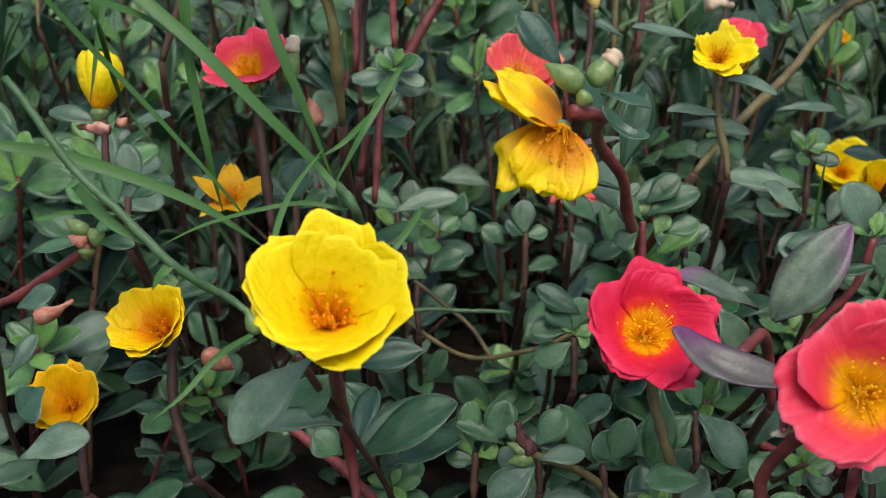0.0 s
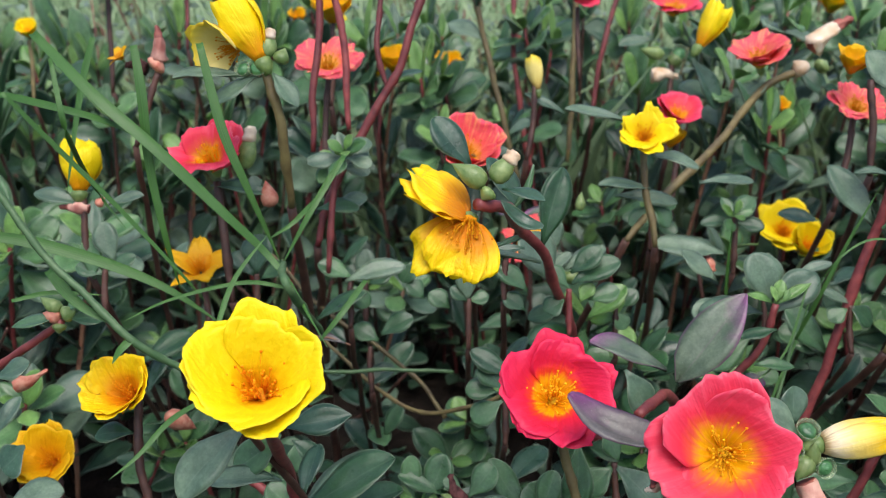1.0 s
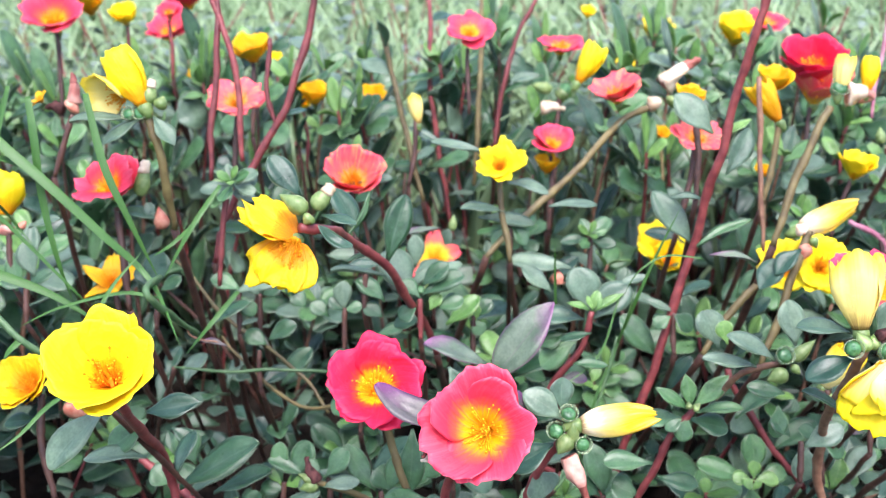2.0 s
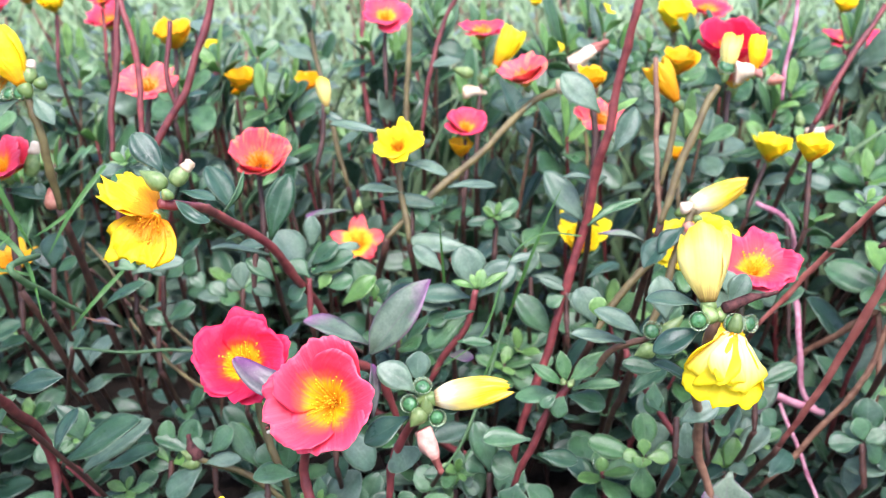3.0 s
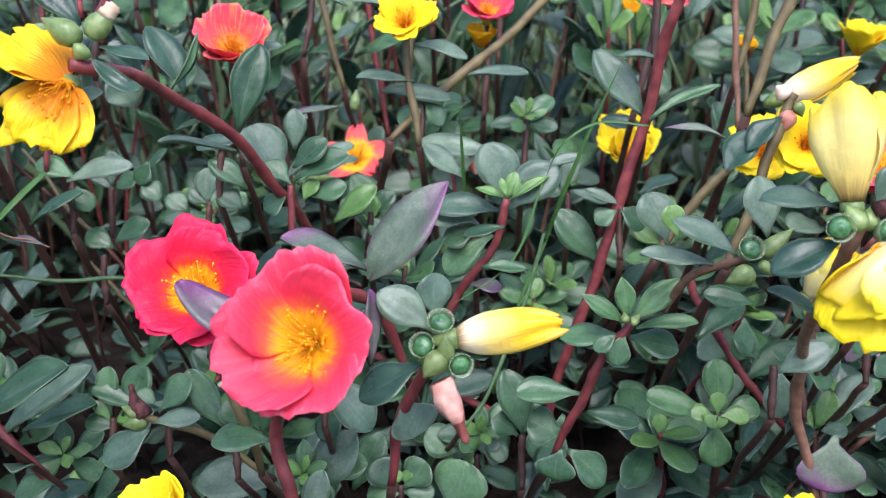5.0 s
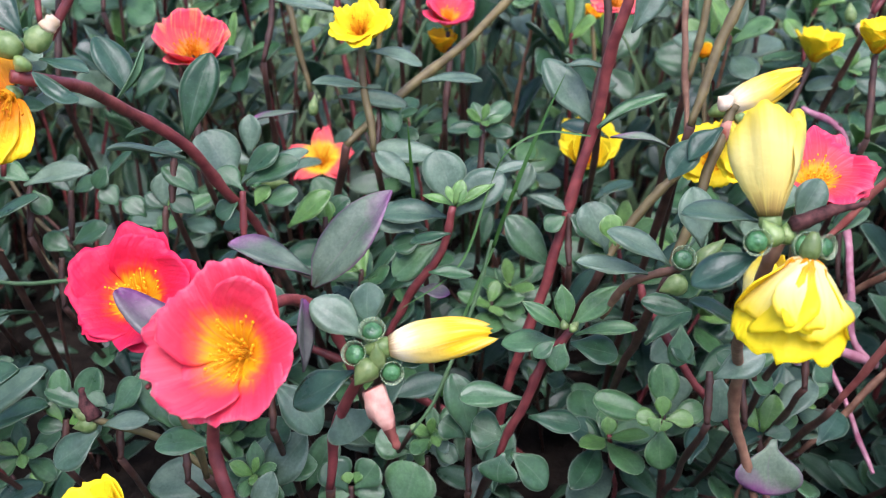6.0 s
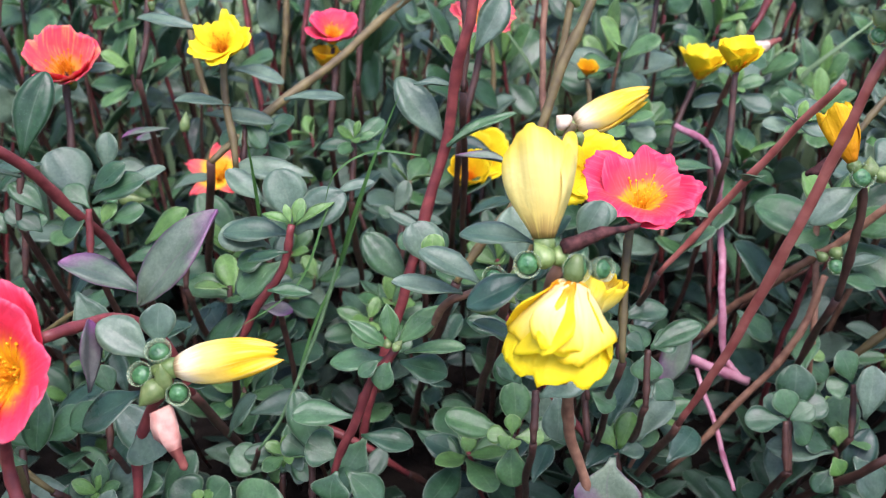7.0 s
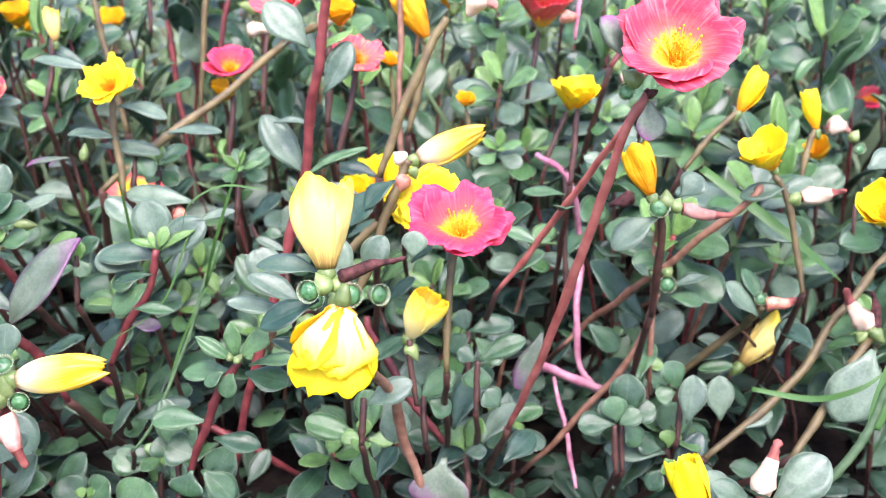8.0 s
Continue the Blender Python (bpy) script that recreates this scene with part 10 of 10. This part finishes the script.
# ---- filling growth of the bed ----
def canopy(x, y):
    """Height of the leaf layer over the bed."""
    lift = min(max((y - 0.2) * 0.33, 0.0), 0.15)
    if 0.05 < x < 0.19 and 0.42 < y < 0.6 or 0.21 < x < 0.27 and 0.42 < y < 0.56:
        lift -= 0.05  # two gaps, cut so that low flowers show from the camera
    if 0.3 < x < 0.43 and 0.28 < y < 0.45:
        lift -= 0.035  # lowered so that bare pink stems show from the camera
    lift -= 0.085 * max(1 - ((x + 0.05) / 0.15) ** 2 - ((y - 0.46) / 0.14) ** 2, 0.0) ** 0.5  # sunk to fit a dark gap in the camera's view
    if y < 0.4:
        lift -= 0.045 * min((0.4 - y) / 0.06, 1.0)
    return 0.085 + lift + 0.034 * noise.noise(Vector((x * 11, y * 11, 2.0)))


def view_gap(x, y):
    """Places thinned to fit the dark gaps in the camera's view."""
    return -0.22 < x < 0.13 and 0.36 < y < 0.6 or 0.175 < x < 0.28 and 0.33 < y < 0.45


def leaf_cloud(name, count, place, sizes, colour, label, category, seed, rows=5, cols=5):
    """Many leaves in one mesh; place(rng) gives a point."""
    rng = np.random.RandomState(seed)
    packs = [sheet(leaf_grid(s, k, rows, cols), 0.04) for k, s in enumerate(("round", "oval", "point"))]
    vs, fs, us, off = [], [], [], 0
    for k in range(count):
        verts, faces, uv = packs[k % 3]
        size = rng.uniform(*sizes)
        a = rng.uniform(0, 2 * math.pi)
        way = Vector((math.cos(a), math.sin(a), rng.uniform(-0.35, 0.75)))
        up = Vector((rng.normal(0, 0.4), rng.normal(-0.15, 0.4), 1.0))
        m = np.array(frame_of(place(rng), way, up, size * rng.uniform(0.42, 0.55), size, size))
        vs.append(verts @ m[:3, :3].T + m[:3, 3])
        us.append(uv)
        fs.append(np.asarray(faces) + off)
        off += len(verts)
    me = mesh_from(name, np.concatenate(vs), np.concatenate(fs), LEAF[colour], np.concatenate(us))
    return tagged(new(name, me), label, category, kind="stuff")


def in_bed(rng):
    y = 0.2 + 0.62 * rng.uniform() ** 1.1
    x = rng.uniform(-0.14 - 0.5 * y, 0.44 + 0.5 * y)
    if view_gap(x, y) and rng.uniform() < 0.7:
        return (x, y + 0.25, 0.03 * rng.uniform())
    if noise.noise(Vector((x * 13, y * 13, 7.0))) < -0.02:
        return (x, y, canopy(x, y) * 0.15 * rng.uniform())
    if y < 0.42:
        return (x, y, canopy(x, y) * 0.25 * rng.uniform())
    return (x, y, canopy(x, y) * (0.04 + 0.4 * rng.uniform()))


def behind_bed(rng):
    y = 0.76 + 0.75 * rng.uniform()
    x = rng.uniform(-0.1 - 0.55 * y, 0.4 + 0.55 * y)
    return (x, y, 0.03 + 0.19 * rng.uniform() + 0.03 * noise.noise(Vector((x * 8, y * 8, 0))))


def beside_bed(rng):
    """The rest of the strip, to both sides, and unseen growth added in front."""
    while True:
        x, y = rng.uniform(-1.15, 1.55), rng.uniform(-0.28, 1.2)
        # front leaves stand out of view, added to block low light into the bed
        if y < 0.19 and abs(x - 0.2) < 1.2 and noise.noise(Vector((x * 5, y * 5, 9.0))) > -0.35:
            return (x, y, (0.12 + 0.02 * noise.noise(Vector((x * 8, y * 8, 5.0)))) * rng.uniform(0.15, 1.1))
        if not -0.16 - 0.5 * y < x < 0.46 + 0.5 * y and abs(x - 0.2) < 1.22 + 0.2 * noise.noise(Vector((x * 4, y * 4, 3.0))):
            return (x, y, (0.06 + 0.09 * min(abs(y - 0.05) * 3, 1.0)) * rng.uniform(0.1, 1.2) * (1 + 0.5 * noise.noise(Vector((x * 8, y * 8, 5.0)))))


leaf_cloud("undergrowth", 2100, in_bed, (0.02, 0.034), "mass", "dense fleshy purslane leaves low over the soil, colour darkened as shade", "foliage", 11)
leaf_cloud("far_foliage", 4200, behind_bed, (0.015, 0.028), "far", "purslane leaves further back, distance haze put into their pale green", "foliage", 12, 4, 4)
leaf_cloud("side_foliage", 11000, beside_bed, (0.022, 0.036), "mass", "green purslane leaves at both ends; unseen near edge blocks low light", "foliage", 13, 4, 3)


def tube_cloud(name, count, place, colour, label, seed):
    rng = np.random.RandomState(seed)
    verts, faces = [], []
    for _ in range(count):
        x, y, top = place(rng)
        lean = Vector((rng.normal(0, 0.06), rng.normal(-0.01, 0.04), 0))
        root = Vector((x, y, 0))
        line = smooth_path([root, root + lean * rng.uniform(0.1, 0.9) + Vector((0, 0, top * 0.5)), root + lean * 1.2 + Vector((0, 0, top))], 3)
        r = rng.uniform(0.0009, 0.0017)
        tv, tf = tube(line, [r * (1 - 0.05 * i) for i in range(len(line))], 5)
        k = len(verts)
        verts += tv
        faces += [tuple(i + k for i in f) for f in tf]
    return tagged(new(name, mesh_from(name, verts, faces, STEM[colour])), label, "stems", kind="stuff")


def stalk_near(rng):
    x, y, _ = in_bed(rng)
    return x, y, canopy(x, y) * rng.uniform(0.5, 0.95)


def stalk_far(rng):
    x, y, _ = behind_bed(rng)
    return x, y, rng.uniform(0.14, 0.27)


tube_cloud("undergrowth_stems", 90, stalk_near, "dark", "thin stems rising from the soil, shade put into their dark red", 21)
tube_cloud("far_stems", 190, stalk_far, "red", "thin reddish stems further back in the bed", 22)
tube_cloud("far_stalks", 150, stalk_far, "olive", "thin olive stalks further back in the bed", 23)

# grass round the bed
def grass_cloud(name, count, place, heights, steps, label, seed):
    rng = np.random.RandomState(seed)
    vs, fs, us, off = [], [], [], 0
    for k in range(count):
        x, y = place(rng)
        root = Vector((x, y, 0))
        h = rng.uniform(*heights)
        lean = Vector((rng.normal(0, 0.4), rng.normal(-0.1, 0.4), 0)) * h
        verts, faces, uv = blade_mesh([root, root + lean * 0.35 + Vector((0, 0, h * 0.6)), root + lean + Vector((0, 0, h))], rng.uniform(0.004, 0.009), steps=steps)
        vs.append(verts)
        us.append(uv)
        fs.append(np.asarray(faces) + off)
        off += len(verts)
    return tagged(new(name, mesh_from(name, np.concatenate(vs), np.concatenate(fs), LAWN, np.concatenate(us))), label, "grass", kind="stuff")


def grass_behind(rng):
    y = 0.95 + 3.6 * rng.uniform() ** 1.7 if rng.uniform() > 0.05 else rng.uniform(0.66, 0.95)
    return (rng.uniform(-0.2 - 0.6 * y, 0.45 + 0.6 * y) if rng.uniform() < 0.85 else 0.1 + rng.normal(0, 1.8)), y


def grass_beside(rng):
    while True:
        x, y = 0.2 + rng.normal(0, 1.7), 0.5 + rng.normal(0, 1.3)
        rim = max(abs(x - 0.2) / 1.35, abs(y - 0.48) / 0.8)
        if rim > 1.0 + 0.25 * noise.noise(Vector((x * 3, y * 3, 1.0))) and not (y > 0.9 and -0.2 - 0.6 * y < x < 0.45 + 0.6 * y):
            return x, y


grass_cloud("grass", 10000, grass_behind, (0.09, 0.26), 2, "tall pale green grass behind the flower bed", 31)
grass_cloud("short_grass", 9000, grass_beside, (0.05, 0.13), 1, "short green grass round the flower bed", 32)

# leafy shoots
shoots = []
for k in range(9):
    rnd = random.Random(50 + k)
    x, y = -0.03 + 0.06 * k, 0.62 + 0.015 * k
    h = 0.1 + 0.009 * k
    sh = plant((x, y, 0), "low leafy purslane shoot with fleshy green leaves on a red stem", "leafy purslane shoots", "plant", "purslane_shoot")
    lean = Vector((rnd.uniform(-0.035, 0.035), rnd.uniform(-0.03, 0.01), 0))
    pts = [Vector((x, y, 0)), Vector((x, y, h * 0.5)) + lean * 0.35, Vector((x, y, h)) + lean]
    stem(sh, ("dark", "red", "red", "dark", "red", "dark", "brown", "red", "dark")[k], 0.0014, 0.001, pts)
    sprig(sh, pts, 7, 0.034, 70 + k, 0.25, 0.92, ("green", "green", "grey", "green", "dark", "green", "grey", "dark", "green")[k], ("oval", "round", "oval", "round", "oval", "point", "round", "oval", "round")[k])
    rosette(sh, pts[-1], 0.033, 80 + k, (lean.x * 4, lean.y * 4 - 0.5, 1), 8 + k % 3, "grey" if k in (2, 6) else "green")
    shoots.append((sh, h))
rnd = random.Random(7)
placed = []
tries = 0
while len(placed) < 270 and tries < 6000:
    tries += 1
    y = 0.31 + 0.54 * rnd.random() ** 1.1
    x = rnd.uniform(-0.12 - 0.42 * y, 0.42 + 0.42 * y)
    if ((x + 0.06) / 0.12) ** 2 + ((y - 0.48) / 0.11) ** 2 < 1 and rnd.random() < 0.6 or y < 0.39 and rnd.random() < 0.4:
        continue
    gap = 0.025 + 0.02 * y + (0.014 if y < 0.42 else 0.0)
    if y < 0.36 and -0.12 < x < 0.5 or y < 0.47 and 0.4 < x < 0.52:
        continue  # kept clear so that the front plants show from the camera
    if y < 0.6 and noise.noise(Vector((x * 13, y * 13, 7.0))) < -0.06 or y > 0.6 and rnd.random() < 0.4:
        continue
    if view_gap(x, y) and rnd.random() < 0.72:
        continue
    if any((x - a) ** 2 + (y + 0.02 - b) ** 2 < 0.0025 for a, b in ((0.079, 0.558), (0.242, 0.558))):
        continue  # kept clear so that two low flowers show from the camera
    if any((x - a) ** 2 + (y - b) ** 2 < gap * gap for a, b in placed):
        continue
    placed.append((x, y))
    sh, h = rnd.choice(shoots)
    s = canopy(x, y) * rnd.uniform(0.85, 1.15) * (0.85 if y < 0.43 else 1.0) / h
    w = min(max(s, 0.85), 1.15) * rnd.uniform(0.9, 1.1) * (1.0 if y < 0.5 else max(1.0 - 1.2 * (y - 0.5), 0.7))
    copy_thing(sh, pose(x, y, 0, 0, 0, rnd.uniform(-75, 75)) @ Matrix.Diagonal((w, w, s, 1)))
